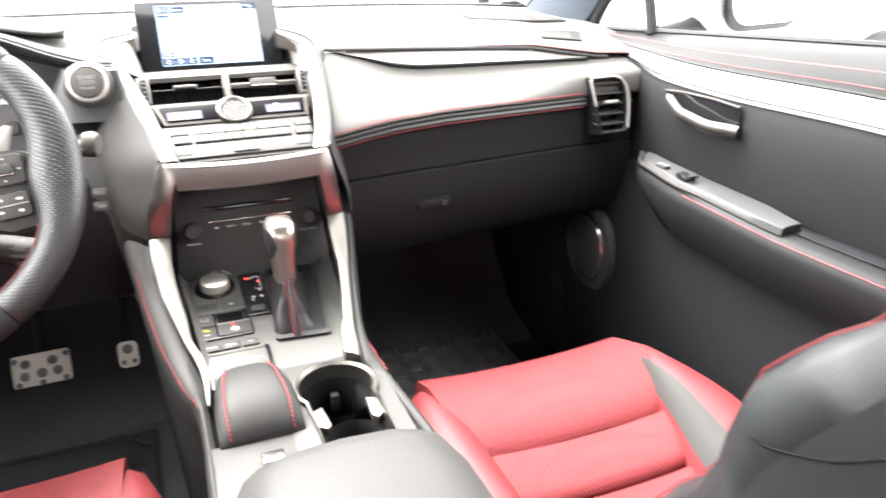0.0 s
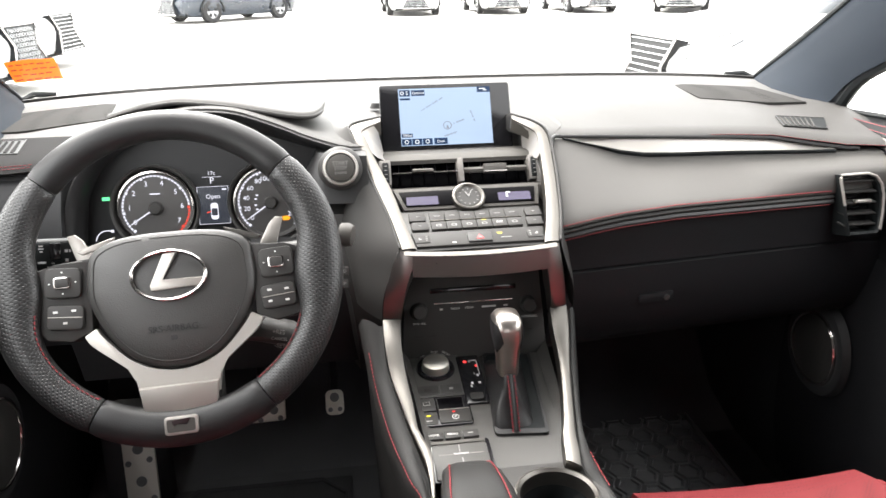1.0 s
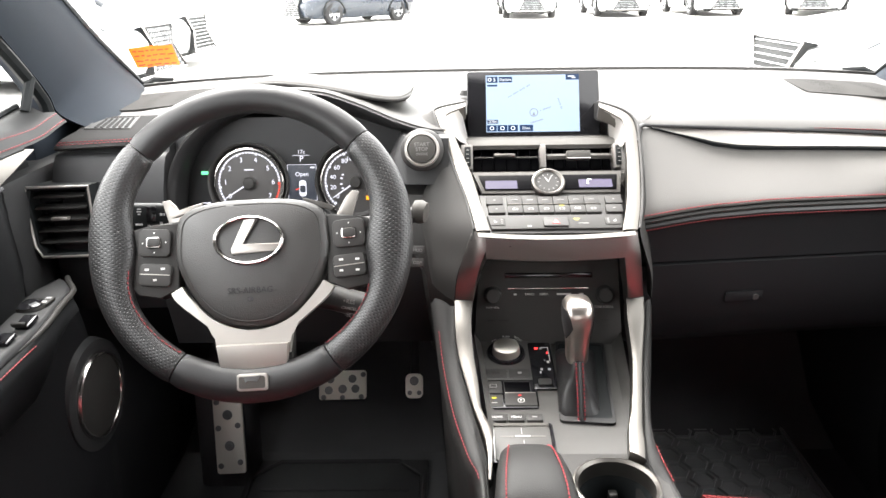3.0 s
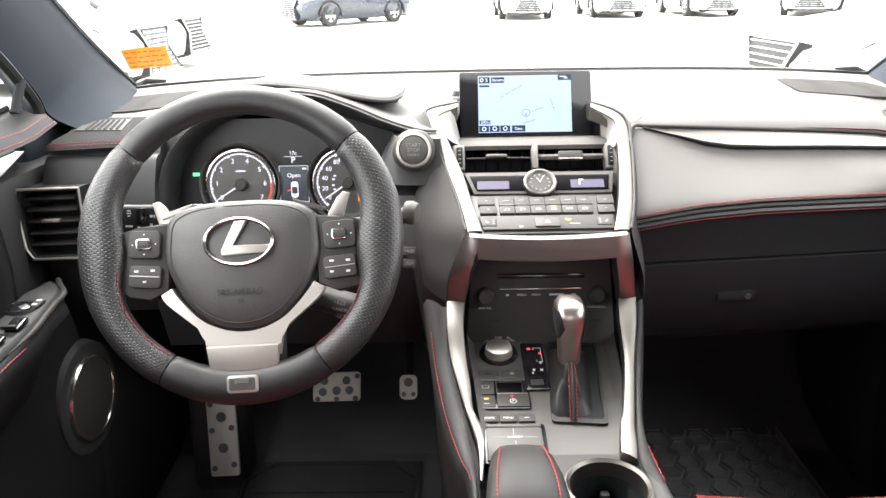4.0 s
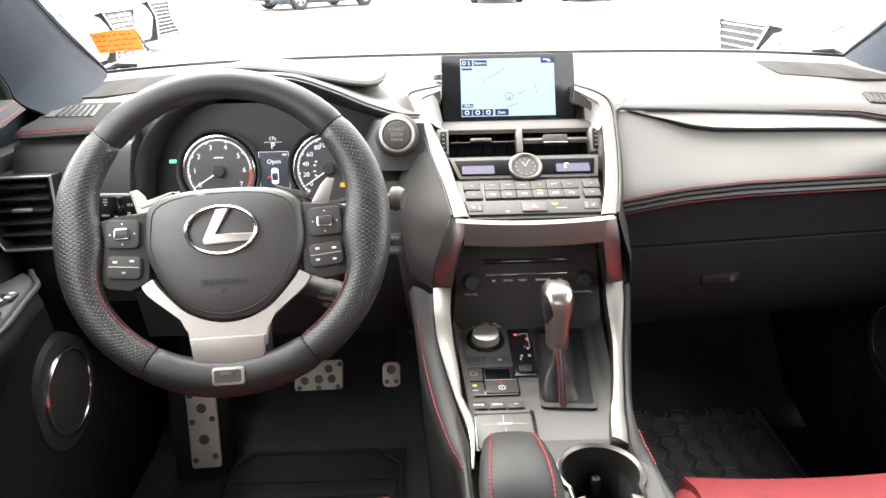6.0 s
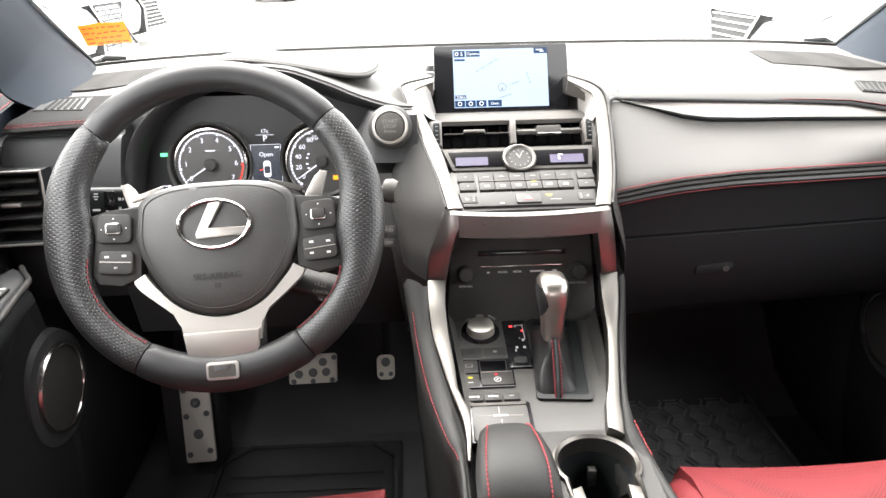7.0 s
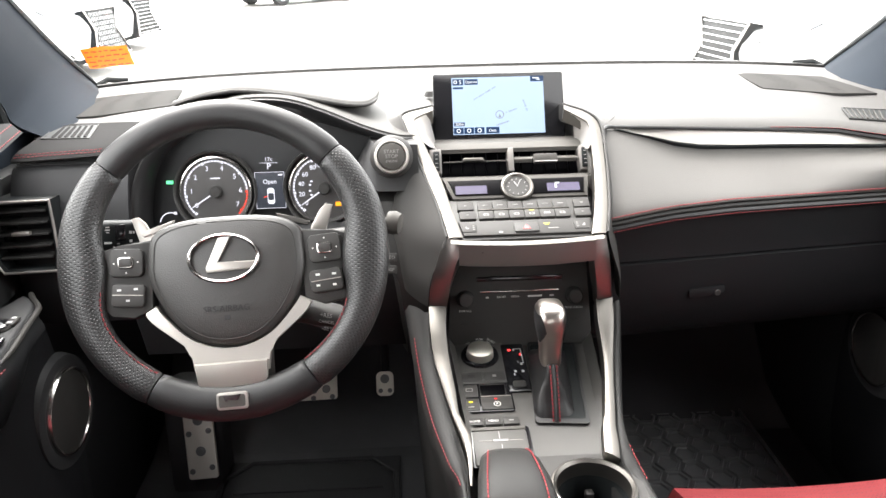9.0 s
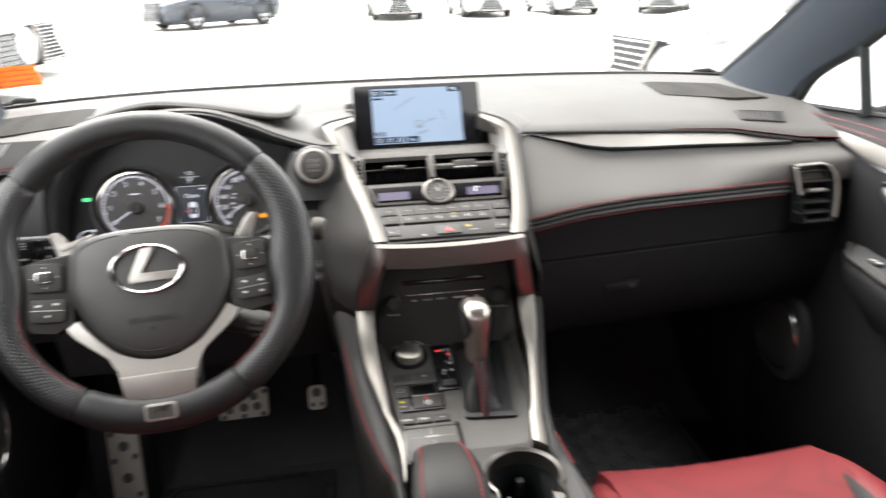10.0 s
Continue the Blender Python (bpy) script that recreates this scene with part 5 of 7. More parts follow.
# leather insets on the two sides of the knob
for ends in (((118, 206), (116, 240), (114, 254), (116, 245), (122, 226)), ((-30, 34), (-34, 40), (-36, 44), (-36, 42), (-34, 36))):
    gp("knob_side", loft([[boxy(radians(lerp(a, b, k / 14)), rx + 0.0008, ry + 0.0008, y, z) for k in range(15)] for (a, b), (z, rx, ry, y) in zip(ends, prof[3:8])], False), LEATHER, "black leather knob side")
gp("neck_ring", lathe([(0.0115, -0.004), (0.0135, -0.002), (0.0135, 0.002), (0.0115, 0.004)], 28, pose(0.0215, -0.3725, 0.497)), LEATHER)

# palm rest, latch and armrest lid
rows = []
def palm(u, y):
    """Across the palm rest, which widens towards the back."""
    return -0.0485 + lerp(0.0275, 0.0425, min(1.0, max(0.0, (-y - 0.47) / 0.09))) * u


for u in span(-1, 1, 14):
    dz = -0.010 * abs(u) ** 4
    rows.append([V(palm(u, y), y, z + dz * k) for y, z, k in ((-0.476, 0.425, 0), (-0.477, 0.440, 1), (-0.485, 0.450, 1), (-0.505, 0.460, 1), (-0.54, 0.4635, 1), (-0.57, 0.460, 1), (-0.592, 0.449, 1), (-0.602, 0.436, 0.5), (-0.603, 0.425, 0))])
cp("palm_rest", loft(rows), CONSOLE_LEATHER, label="padded black leather palm rest", sharp=60)
for u in (-0.74, 0.74):
    dz = -0.010 * abs(u) ** 4 + 0.0008
    cp("stitching", dashes(spline([(palm(u, y), y, z + dz) for y, z in ((-0.478, 0.441), (-0.486, 0.451), (-0.505, 0.4605), (-0.54, 0.464), (-0.57, 0.4605), (-0.592, 0.4495), (-0.602, 0.437))], 32), 0.001, 0.005), STITCH, label="red thread")
cp("rear_deck", rbox((0.085, 0.12, 0.02), pose(-0.059, -0.655, 0.421), 0.004), SATIN_BLACK)
cp("latch", rbox((0.022, 0.020, 0.012), pose(-0.045, -0.640, 0.434, -10), 0.002), CHROME, label="small chrome latch")
cp("latch_slot", rbox((0.016, 0.014, 0.004), pose(-0.043, -0.661, 0.4305), 0.001), GLOSS_BLACK)
rows = []
for y, w, dz, dx in ((-0.682, 0.03, -0.022, 0.0), (-0.684, 0.06, -0.010, 0), (-0.692, 0.080, -0.002, 0), (-0.71, 0.094, 0.003, 0), (-0.76, 0.103, 0.006, 0), (-0.9, 0.106, 0.008, 0), (-1.05, 0.106, 0.006, 0)):
    c = 0.008
    rows.append([V(c - w, y, 0.425), V(c - w, y, 0.458 + dz), V(c - w * 0.93, y, 0.472 + dz), V(c - w * 0.6, y, 0.480 + dz), V(c, y, 0.483 + dz), V(c + w * 0.6, y, 0.480 + dz), V(c + w * 0.93, y, 0.472 + dz), V(c + w, y, 0.458 + dz), V(c + w, y, 0.425)])
cp("armrest_lid", loft(rows), LID_LEATHER, label="padded dark grey armrest lid", sharp=60)
# cup holders
N = 96
hole, rim_o, rim_i, edge_ = [], [], [], []
cx0, cy0 = 0.0405, -0.540
for k in range(N):
    q = 2 * math.pi * k / N
    d = V(math.cos(q), math.sin(q), 0)
    # keyhole opening, rounded ahead and running on to the rear well
    r = 0.0405
    if d.y < -0.56:
        r = min(0.0340 / max(abs(d.x), 1e-3), 0.128 / abs(d.y))
    p = V(cx0, cy0, 0) + d * r
    hole.append(p)
    t = min((0.058 if d.x > 0 else 0.061) / max(abs(d.x), 1e-4), (0.062 if d.y > 0 else 0.15) / max(abs(d.y), 1e-4))
    edge_.append(V(cx0, cy0, 0) + d * t)


def lift(pts, z, grow=0.0):
    out = []
    for p in pts:
        d = (p - V(cx0, cy0, 0))
        out.append(V(p.x, p.y, z) + (d.normalized() * grow))
    return out


cp("cup_surround", loft([lift(edge_, 0.400), lift(edge_, 0.4315), lift(hole, 0.4325, 0.004), lift(hole, 0.400, 0.002)], True, False), SATIN_BLACK)
cp("cup_rim", loft([lift(hole, 0.428, 0.0075), lift(hole, 0.4375, 0.0065), lift(hole, 0.4385, 0.004), lift(hole, 0.4355, 0.0005), lift(hole, 0.418, -0.0005)], True, False), STRIP_SILVER, label="satin silver cup holder rim")
cp("cup_well", lathe([(0.0, -0.085), (0.032, -0.085), (0.036, -0.07), (0.0405, -0.004)], 40, pose(cx0, cy0, 0.425)), CAR_TRIM, label="deep black cup well")
cp("cup_spring", rbox((0.010, 0.010, 0.022), pose(cx0 + 0.004, cy0 + 0.030, 0.392), 0.002), SATIN_BLACK)
cp("rear_well", lathe([(0.0, -0.08), (0.034, -0.08), (0.037, -0.004)], 32, pose(cx0, cy0 - 0.085, 0.424)), LOWER)
for s in (-1, 1):
    cp("cup_wing", prism([(0.0, 0.0), (0.013, -0.006), (0.013, -0.032), (0.003, -0.040), (-0.002, -0.034)] if s > 0 else [(0.0, 0.0), (0.002, -0.034), (-0.003, -0.040), (-0.013, -0.032), (-0.013, -0.006)], 0.009, pose(cx0 + 0.0235 * s, cy0 - 0.034, 0.4265), 0.002), SILVER)

# ---- steering wheel ----
wheel = thing("steering_wheel", "black perforated leather steering wheel with silver spoke and red stitching", "steering wheel", (-0.357, -0.42, 0.671))
WM = Matrix.Translation((0.357, 0.42, -0.671))
TW = radians(27)
TURN = 2.2
WP = plane_at((-0.357, -0.42, 0.671), (1, 0, 0.004), (0, math.sin(TW), math.cos(TW))) @ pose(0.002, 0, 0, 0, 0, TURN)


def wp(name, bm, mat, parent=None, label="", **k):
    bm.transform(WM)
    return part(name, bm, mat, parent or wheel, label, **k)


def rim_frame(deg):
    """Centre, radial and facing directions of the rim at an angle."""
    q = radians(deg)
    low = max(0.0, -math.sin(q)) ** 3
    R = 0.1625 - 0.004 * low
    c = V(R * math.cos(q) - 0.002, R * math.sin(q) + 0.0035, 0.0)
    side = abs(math.cos(q)) ** 2
    a = 0.0165 + 0.0022 * side + 0.0035 * low
    b = 0.0135 + 0.0015 * side
    # thumb swellings
    for t in (22, 158):
        a += 0.002 * math.exp(-((deg - t + 180) % 360 - 180) ** 2 / 260)
    # the leather runs in over the side spokes
    for t in (182, -4):
        web = 0.0075 * math.exp(-(((deg - t + 180) % 360 - 180) / 15.0) ** 2)
        c -= V(math.cos(q), math.sin(q), 0) * web
        a += web
    return c, V(math.cos(q), math.sin(q), 0), a, b


def rim_part(name, d0, d1, mat, label, grow=0.0):
    n = max(8, int(abs(d1 - d0) / 3))
    rows = []
    for k in range(n + 1):
        deg = lerp(d0, d1, k / n)
        c, r, a, b = rim_frame(deg)
        a, b = a + grow, b + grow
        pinch = 0.0012 if k in (0, n) else 0.0
        rows.append([WP @ (c + r * (a - pinch) * math.cos(t) + V(0, 0, 1) * (b - pinch) * math.sin(t)) for t in (2 * math.pi * j / 18 for j in range(18))])
    bm = loft(rows)
    lay = bm.loops.layers.uv.new("along")
    bm.verts.index_update()
    for f in bm.faces:
        js = [l.vert.index % 18 for l in f.loops]
        wrap = 17 in js and 0 in js
        for l in f.loops:
            k, j = divmod(l.vert.index, 18)
            l[lay].uv = (radians(lerp(d0, d1, k / n)) * 0.1635, (18 if wrap and j == 0 else j) / 18 * 0.104)
    return wp(name, bm, mat, None, label, sharp=80)


rim_part("rim_top", 43.3 - TURN, 140.7 - TURN, LEATHER, "smooth black leather rim")
rim_part("rim_grip", 141.2 - TURN, 241.0 - TURN, PERF, "perforated black leather grip")
rim_part("rim_grip", -54.0 - TURN, 42.8 - TURN, PERF, "perforated black leather grip")
rim_part("rim_bottom", 241.5 - TURN, 305.5 - TURN, LEATHER, "smooth black leather rim")
for d0, d1 in ((192, 238), (-55, -22)):
    for off in (-0.0016, 0.0016):
        pts = []
        for k in range(41):
            deg = lerp(d0, d1, k / 40)
            c, r, a, b = rim_frame(deg)
            t = math.pi - 0.45
            pts.append(WP @ (c + r * a * math.cos(t) * 1.01 + V(0, 0, 1) * (b * math.sin(t) + off)))
        wp("rim_stitching", dashes(pts, 0.0007, 0.0055), STITCH, label="red thread")
# hub
half = [(0, 0.050), (0.03, 0.0495), (0.056, 0.046), (0.074, 0.039), (0.083, 0.029), (0.0855, 0.012), (0.086, -0.012), (0.078, -0.036), (0.064, -0.060), (0.046, -0.079), (0.024, -0.0905), (0, -0.094)]
shield = half + [(-x, y) for x, y in reversed(half[1:-1])]
shield = [(p.x, p.y) for p in spline([(x, y, 0) for x, y in reversed(shield)], 66, True)]
rows = []
for s, z in ((0.97, -0.035), (1.0, -0.01), (1.0, 0.002), (0.985, 0.006), (0.95, 0.009), (0.85, 0.012), (0.6, 0.0155), (0.3, 0.017), (0.05, 0.0175)):
    rows.append([WP @ V(x * s, (y + 0.015) * s - 0.015, z - 0.004) for x, y in shield])
hub = wp("airbag_cover", loft(rows), HUB, label="dark grey airbag cover", sharp=50)
wp("cover_line", tube([WP @ V(x * 0.90, (y + 0.015) * 0.90 - 0.015, 0.0068) for x, y in shield], 0.0006, 5), SATIN_BLACK, hub)
# emblem: oval ring with an angled bar inside
EM = at(WP, 0.0, 0.002, 0.0135)


def oval(rx, ry, z, n=48):
    return [EM @ V(rx * math.cos(2 * math.pi * k / n), ry * math.sin(2 * math.pi * k / n), z) for k in range(n)]


emblem = wp("emblem", loft([oval(0.0392, 0.0272, -0.001), oval(0.0388, 0.0268, 0.003), oval(0.0372, 0.0254, 0.004), oval(0.0355, 0.0238, 0.003), oval(0.0350, 0.0233, -0.001)], True, False), CHROME, hub, "chrome oval emblem")
wp("emblem_bar", prism([(-0.0045, 0.0225), (0.0105, 0.0240), (-0.0085, -0.0055), (0.0345, -0.0045), (0.0330, -0.0130), (-0.0185, -0.0150), (-0.0195, -0.0095)], 0.004, at(EM, 0, 0, -0.001), 0.0012), PALE_SILVER, emblem)
words("cover_text", "SRS-AIRBAG", 0.0095, WM @ at(WP, 0.0, -0.053, 0.0127), LOWER, hub, 0.0003)
wp("cover_mark", rbox((0.006, 0.0045, 0.0005), at(WP, 0.0, -0.0625, 0.0118), 0), LOWER, hub)
# silver lower spoke
sp_out = [(0.0905, -0.0515), (0.083, -0.0625), (0.062, -0.080), (0.0455, -0.0945), (0.0415, -0.108), (0.0395, -0.122)]
sp_in = [(0.0785, -0.0445), (0.071, -0.0555), (0.0487, -0.079), (0.028, -0.0905), (0.010, -0.0952), (0.0, -0.0957)]
sp_out = [(p.x, p.y) for p in spline([(x, y, 0) for x, y in sp_out], 15)]
sp_in = [(p.x, p.y) for p in spline([(x, y, 0) for x, y in sp_in], 18)]
poly = [(-x, y) for x, y in sp_out] + [(x, y) for x, y in reversed(sp_out)] + sp_in + [(-x, y) for x, y in reversed(sp_in[:-1])]
wp("spoke_trim", prism(list(poly), 0.010, at(WP, 0, 0, -0.006), 0.002), PALE_SILVER, label="brushed silver lower spoke")
lowp = WP @ pose(0, -0.1235, 0.0005, 10)
wp("spoke_plate", prism([(-0.0395, 0.0135), (-0.0362, -0.0145), (0.0362, -0.0145), (0.0395, 0.0135)], 0.008, lowp, 0.0018), PALE_SILVER)
wp("spoke_back", prism([(-0.041, 0.03), (-0.041, -0.02), (0.041, -0.02), (0.041, 0.03)], 0.018, WP @ pose(0, -0.1225, -0.022), 0.003), SATIN_BLACK)
# side spokes with button pads
for s in (-1, 1):
    pts = [(0.080, 0.030), (0.118, 0.026), (0.150, 0.018), (0.150, -0.030), (0.128, -0.052), (0.104, -0.056), (0.083, -0.047)]
    pts = [(x * s, y) for x, y in pts]
    wp("side_spoke", prism(pts if s < 0 else list(reversed(pts)), 0.018, at(WP, 0, 0, -0.019), 0.003), SATIN_BLACK)
    pad = wp("button_pad", prism(rounded(0.036, 0.031, 0.006, 4), 0.006, at(WP, 0.1085 * s, 0.006, -0.002) @ pose(0, 0, 0, 0, 0, 3 * s), 0.0015), SATIN_BLACK)
    wp("pad_button", prism(rounded(0.0165, 0.0125, 0.003, 3), 0.003, at(WP, 0.1085 * s, 0.006, 0.0036), 0.001), CHROME, pad)
    wp("pad_button", prism(rounded(0.0138, 0.0098, 0.0022, 3), 0.0035, at(WP, 0.1085 * s, 0.006, 0.0038), 0.0006), SATIN_BLACK, pad)
    for dx, dy in ((0.013, 0), (-0.013, 0), (0, 0.011), (0, -0.011)):
        wp("print", rbox((0.0014, 0.0014, 0.0003), at(WP, 0.1085 * s + dx, 0.006 + dy, 0.0042), 0), WHITE_MARK, pad)
    pad = wp("button_pad", prism(rounded(0.036, 0.025, 0.005, 4), 0.006, at(WP, 0.108 * s, -0.030, -0.002) @ pose(0, 0, 0, 0, 0, 5 * s), 0.0015), SATIN_BLACK)
    wp("pad_line", rbox((0.033, 0.0008, 0.001), at(WP, 0.108 * s, -0.0295, 0.0042) @ pose(0, 0, 0, 0, 0, 5 * s), 0), PALE_SILVER, pad)
    for dx in (-0.009, 0.009):
        wp("print", rbox((0.0045, 0.0022, 0.0003), at(WP, 0.108 * s + dx, -0.0235, 0.0042), 0), WHITE_MARK, pad)
        wp("print", rbox((0.004, 0.0022, 0.0003), at(WP, 0.108 * s + dx * (s > 0), -0.0355, 0.0042), 0), WHITE_MARK, pad)
    # upper spoke flash and shift paddle behind
    pts = [(0.056, 0.050), (0.086, 0.041), (0.094, 0.037), (0.090, 0.0335), (0.060, 0.0425)]
    pts = [(x * s, y) for x, y in pts]
    # right flash takes a darker silver than its twin, standing for shade
    wp("spoke_flash", prism(pts if s < 0 else list(reversed(pts)), 0.004, at(WP, 0, 0, -0.006), 0.001), STACK_SILVER if s > 0 else PALE_SILVER)
    pts = [(0.085, 0.020), (0.106, 0.028), (0.112, 0.048), (0.116, 0.060), (0.108, 0.0615), (0.101, 0.055), (0.090, 0.036)]
    pts = [(x * s, y) for x, y in pts]
    wp("shift_paddle", prism(pts if s < 0 else list(reversed(pts)), 0.006, at(WP, 0, 0, -0.042), 0.0015), PALE_SILVER, label="small silver shift paddle")
# badge on the bottom of the rim
bd = wp("badge", prism(rounded(0.0335, 0.0185, 0.0035, 3), 0.004, WP @ pose(0.001, -0.1515, 0.0125, 4), 0.0012), PALE_SILVER, label="small chrome badge")
wp("badge_field", prism(rounded(0.028, 0.013, 0.002, 3), 0.0006, WP @ pose(0.001, -0.1515, 0.0163, 4), 0), STACK_SILVER, bd)
wp("badge_mark", prism([(-0.009, 0.004), (0.010, 0.0055), (0.006, -0.001), (-0.004, 0.0), (-0.007, -0.002)], 0.0004, WP @ pose(0.001, -0.1500, 0.0170, 4), 0), GLOSS_BLACK, bd)
# column
col = thing("steering_column", "black plastic steering column shroud", "steering column", (-0.357, -0.25, 0.60))
cm = lathe([(0.0, -0.02), (0.045, -0.02), (0.055, -0.04), (0.060, -0.17), (0.055, -0.26), (0, -0.27)], 28)
cm.transform(Matrix.Translation((0.357, 0.25, -0.60)) @ WP @ Matrix.Diagonal((1.25, 0.75, 1, 1)) @ pose(0, -0.008, -0.01))
part("shroud", cm, LOWER, col)

# stalks
def stalk(name, label, pts, r, tip=None):
    t = thing(name, label, "stalk", pts[0])
    inv = Matrix.Translation(-Vector(pts[0]))
    line = spline(pts, 12)
    bm = tube(line, r, 12, flat=0.72)
    bm.transform(inv)
    part("arm", bm, SATIN_BLACK, t)
    return t, inv


ls, inv = stalk("indicator_stalk", "black indicator stalk with white light symbols", [(-0.40, -0.335, 0.665), (-0.44, -0.345, 0.672), (-0.478, -0.355, 0.681)], 0.011)
SK = plane_at((-0.494, -0.362, 0.684), (1, 0.12, -0.06), (0, 0.3, 1))
bm = prism(rounded(0.058, 0.034, 0.010, 4), 0.030, SK @ pose(0, 0, -0.022), 0.006, 3)
bm.transform(inv)
head = part("stalk_head", bm, CAR_TRIM, ls)
for x, y, w, h in ((-0.022, 0.008, 0.003, 0.004), (-0.0185, 0.008, 0.0016, 0.003), (-0.007, 0.010, 0.004, 0.0014), (-0.007, 0.007, 0.005, 0.0014), (-0.007, 0.004, 0.003, 0.0014), (0.018, 0.004, 0.003, 0.003), (0.0215, 0.004, 0.0016, 0.003), (-0.021, -0.006, 0.004, 0.004), (-0.007, -0.008, 0.008, 0.0022), (0.004, -0.009, 0.003, 0.0012), (0.018, -0.006, 0.003, 0.003), (-0.018, -0.013, 0.004, 0.001), (0.0, -0.013, 0.004, 0.001)):
    bm = rbox((w, h, 0.0006), SK @ pose(x, y, 0.0083), 0.0)
    bm.transform(inv)
    part("print", bm, WHITE_MARK, head)
bm = rbox((0.011, 0.018, 0.002), SK @ pose(0.007, 0.004, 0.0085), 0.0008)
bm.transform(inv)
part("twist_ring", bm, GLOSS_BLACK, head)
rs, inv = stalk("wiper_stalk", "grey-tipped black wiper stalk", [(-0.30, -0.33, 0.66), (-0.22, -0.345, 0.672), (-0.168, -0.35, 0.682)], [0.009] * 10 + [0.012, 0.014, 0.013])
bm = lathe([(0, 0.004), (0.012, 0.003), (0.0145, -0.004), (0.013, -0.012)], 24, plane_at((-0.166, -0.352, 0.683), (0.3, 1, 0), (0, -0.35, 1)))
bm.transform(inv)
part("end_cap", bm, STACK_SILVER, rs, "grey end cap")
cs, inv = stalk("cruise_stalk", "short black cruise control stalk with white print", [(-0.31, -0.40, 0.602), (-0.275, -0.405, 0.598), (-0.232, -0.41, 0.588)], [0.010] * 3 + [0.016] + [0.019] * 8 + [0.015])
for k, t in enumerate(("+RES", "CANCEL", "-SET")):
    words("print", t, 0.0066 if k != 1 else 0.0048, inv @ plane_at((-0.2505, -0.4285, 0.6025 - 0.0085 * k), (1, -0.1, -0.14), (0.14, 0.25, 1)), GREY_MARK, cs, 0.0002)

# ---- instruments ----
cluster = thing("instrument_cluster", "dark instrument cluster with two round dials and a small display", "instrument cluster", (-0.357, -0.12, 0.66))
IM = Matrix.Translation((0.357, 0.12, -0.66))
IP = plane_at((-0.357, -0.125, 0.660), (1, 0, 0), (0, 0.2, 0.98))


def ip(name, bm, mat, parent=None, label="", **k):
    bm.transform(IM)
    return part(name, bm, mat, parent or cluster, label, **k)


ip("backing", prism(rounded(0.40, 0.17, 0.05, 6), 0.01, at(IP, 0, 0.012, -0.016), 0.002), LOWER)
ip("shelf", rbox((0.38, 0.10, 0.01), pose(-0.357, -0.155, 0.598, -4), 0.003), SATIN_BLACK)
for x0, top, lab, sp in ((-0.080, 7, "rev counter with white numerals and red band", 1), (0.080, 260, "speedometer with white numerals", 20)):
    D = at(IP, x0, 0.0, 0.0)
    d = ip("dial", lathe([(0.0, 0.001), (0.046, 0.001), (0.0475, 0.004), (0.052, 0.005), (0.054, 0.002), (0.054, -0.008)], 56, D), DIAL, None, lab)
    ip("dial_ring", lathe([(0.0505, 0.0056), (0.0525, 0.0052), (0.0535, 0.0035)], 56, D), CHROME, d)
    # lit scale: short blocks round the edge
    lo, hi = 225, -45
    n = 44
    for k in range(n):
        f = k / (n - 1)
        q = radians(lerp(lo, hi, f))
        red = x0 < 0 and f > 0.83
        major = k % 6 == 0
        ip("scale_mark", rbox((0.0036 if not major else 0.0050, 0.0036, 0.0006), D @ Matrix.Rotation(q, 4, 'Z') @ pose(0.0460 if not major else 0.0453, 0, 0.0022), 0), DIAL_RED if red else DIAL_EDGE, d)
    if x0 < 0:
        for k in range(8):
            q = radians(lerp(213, -33, k / 7))
            words("numeral", str(k), 0.0105, IM @ D @ Matrix.Translation((0.036 * math.cos(q), 0.036 * math.sin(q), 0.002)), DIAL_EDGE, d, 0.0001)
        ip("print", rbox((0.014, 0.0018, 0.0003), at(D, 0, 0.020, 0.0015), 0), DIAL_EDGE, d)
        nq = 212
    else:
        for k in range(14):
            if k in (6, 8, 10, 12):
                continue
            q = radians(curve_line([(0, 218), (1, 193), (4, 117), (13, -31), (14, -48)], k))
            words("numeral", str(20 * k), 0.0095, IM @ D @ Matrix.Translation((0.035 * math.cos(q), 0.035 * math.sin(q), 0.002)), DIAL_EDGE, d, 0.0001)
        for qq in (150, 165, 188, 205):
            ip("print", rbox((0.0035, 0.0022, 0.0003), at(D, 0.022 * math.cos(radians(qq)), 0.022 * math.sin(radians(qq)), 0.0015), 0), DIAL_EDGE, d)
        ip("warning_light", prism([(-0.005, -0.003), (0.004, -0.003), (0.006, 0.0), (0.004, 0.003), (-0.005, 0.003)], 0.0006, at(D, 0.020, -0.024, 0.0014), 0), LED_AMBER, d)
        nq = 214
    ip("needle", prism([(0.0, -0.0011), (0.042, -0.0005), (0.042, 0.0005), (0.0, 0.0011)], 0.0015, D @ Matrix.Rotation(radians(nq), 4, 'Z') @ pose(0, 0, 0.006), 0), DIAL_EDGE, d)
    ip("needle_hub", lathe([(0, 0.011), (0.0075, 0.0105), (0.009, 0.008), (0.0095, 0.002)], 32, D), SATIN_BLACK, d)
    ip("dial_shroud", lathe([(0.0545, -0.006), (0.0575, 0.010), (0.060, 0.012), (0.0615, 0.004), (0.061, -0.008)], 56, D), SATIN_BLACK, d)
info = ip("info_display", prism(rounded(0.044, 0.054, 0.001, 2), 0.0012, at(IP, 0, 0.000, 0.002), 0), DISPLAY_INFO, None, "small dark info display with white text")
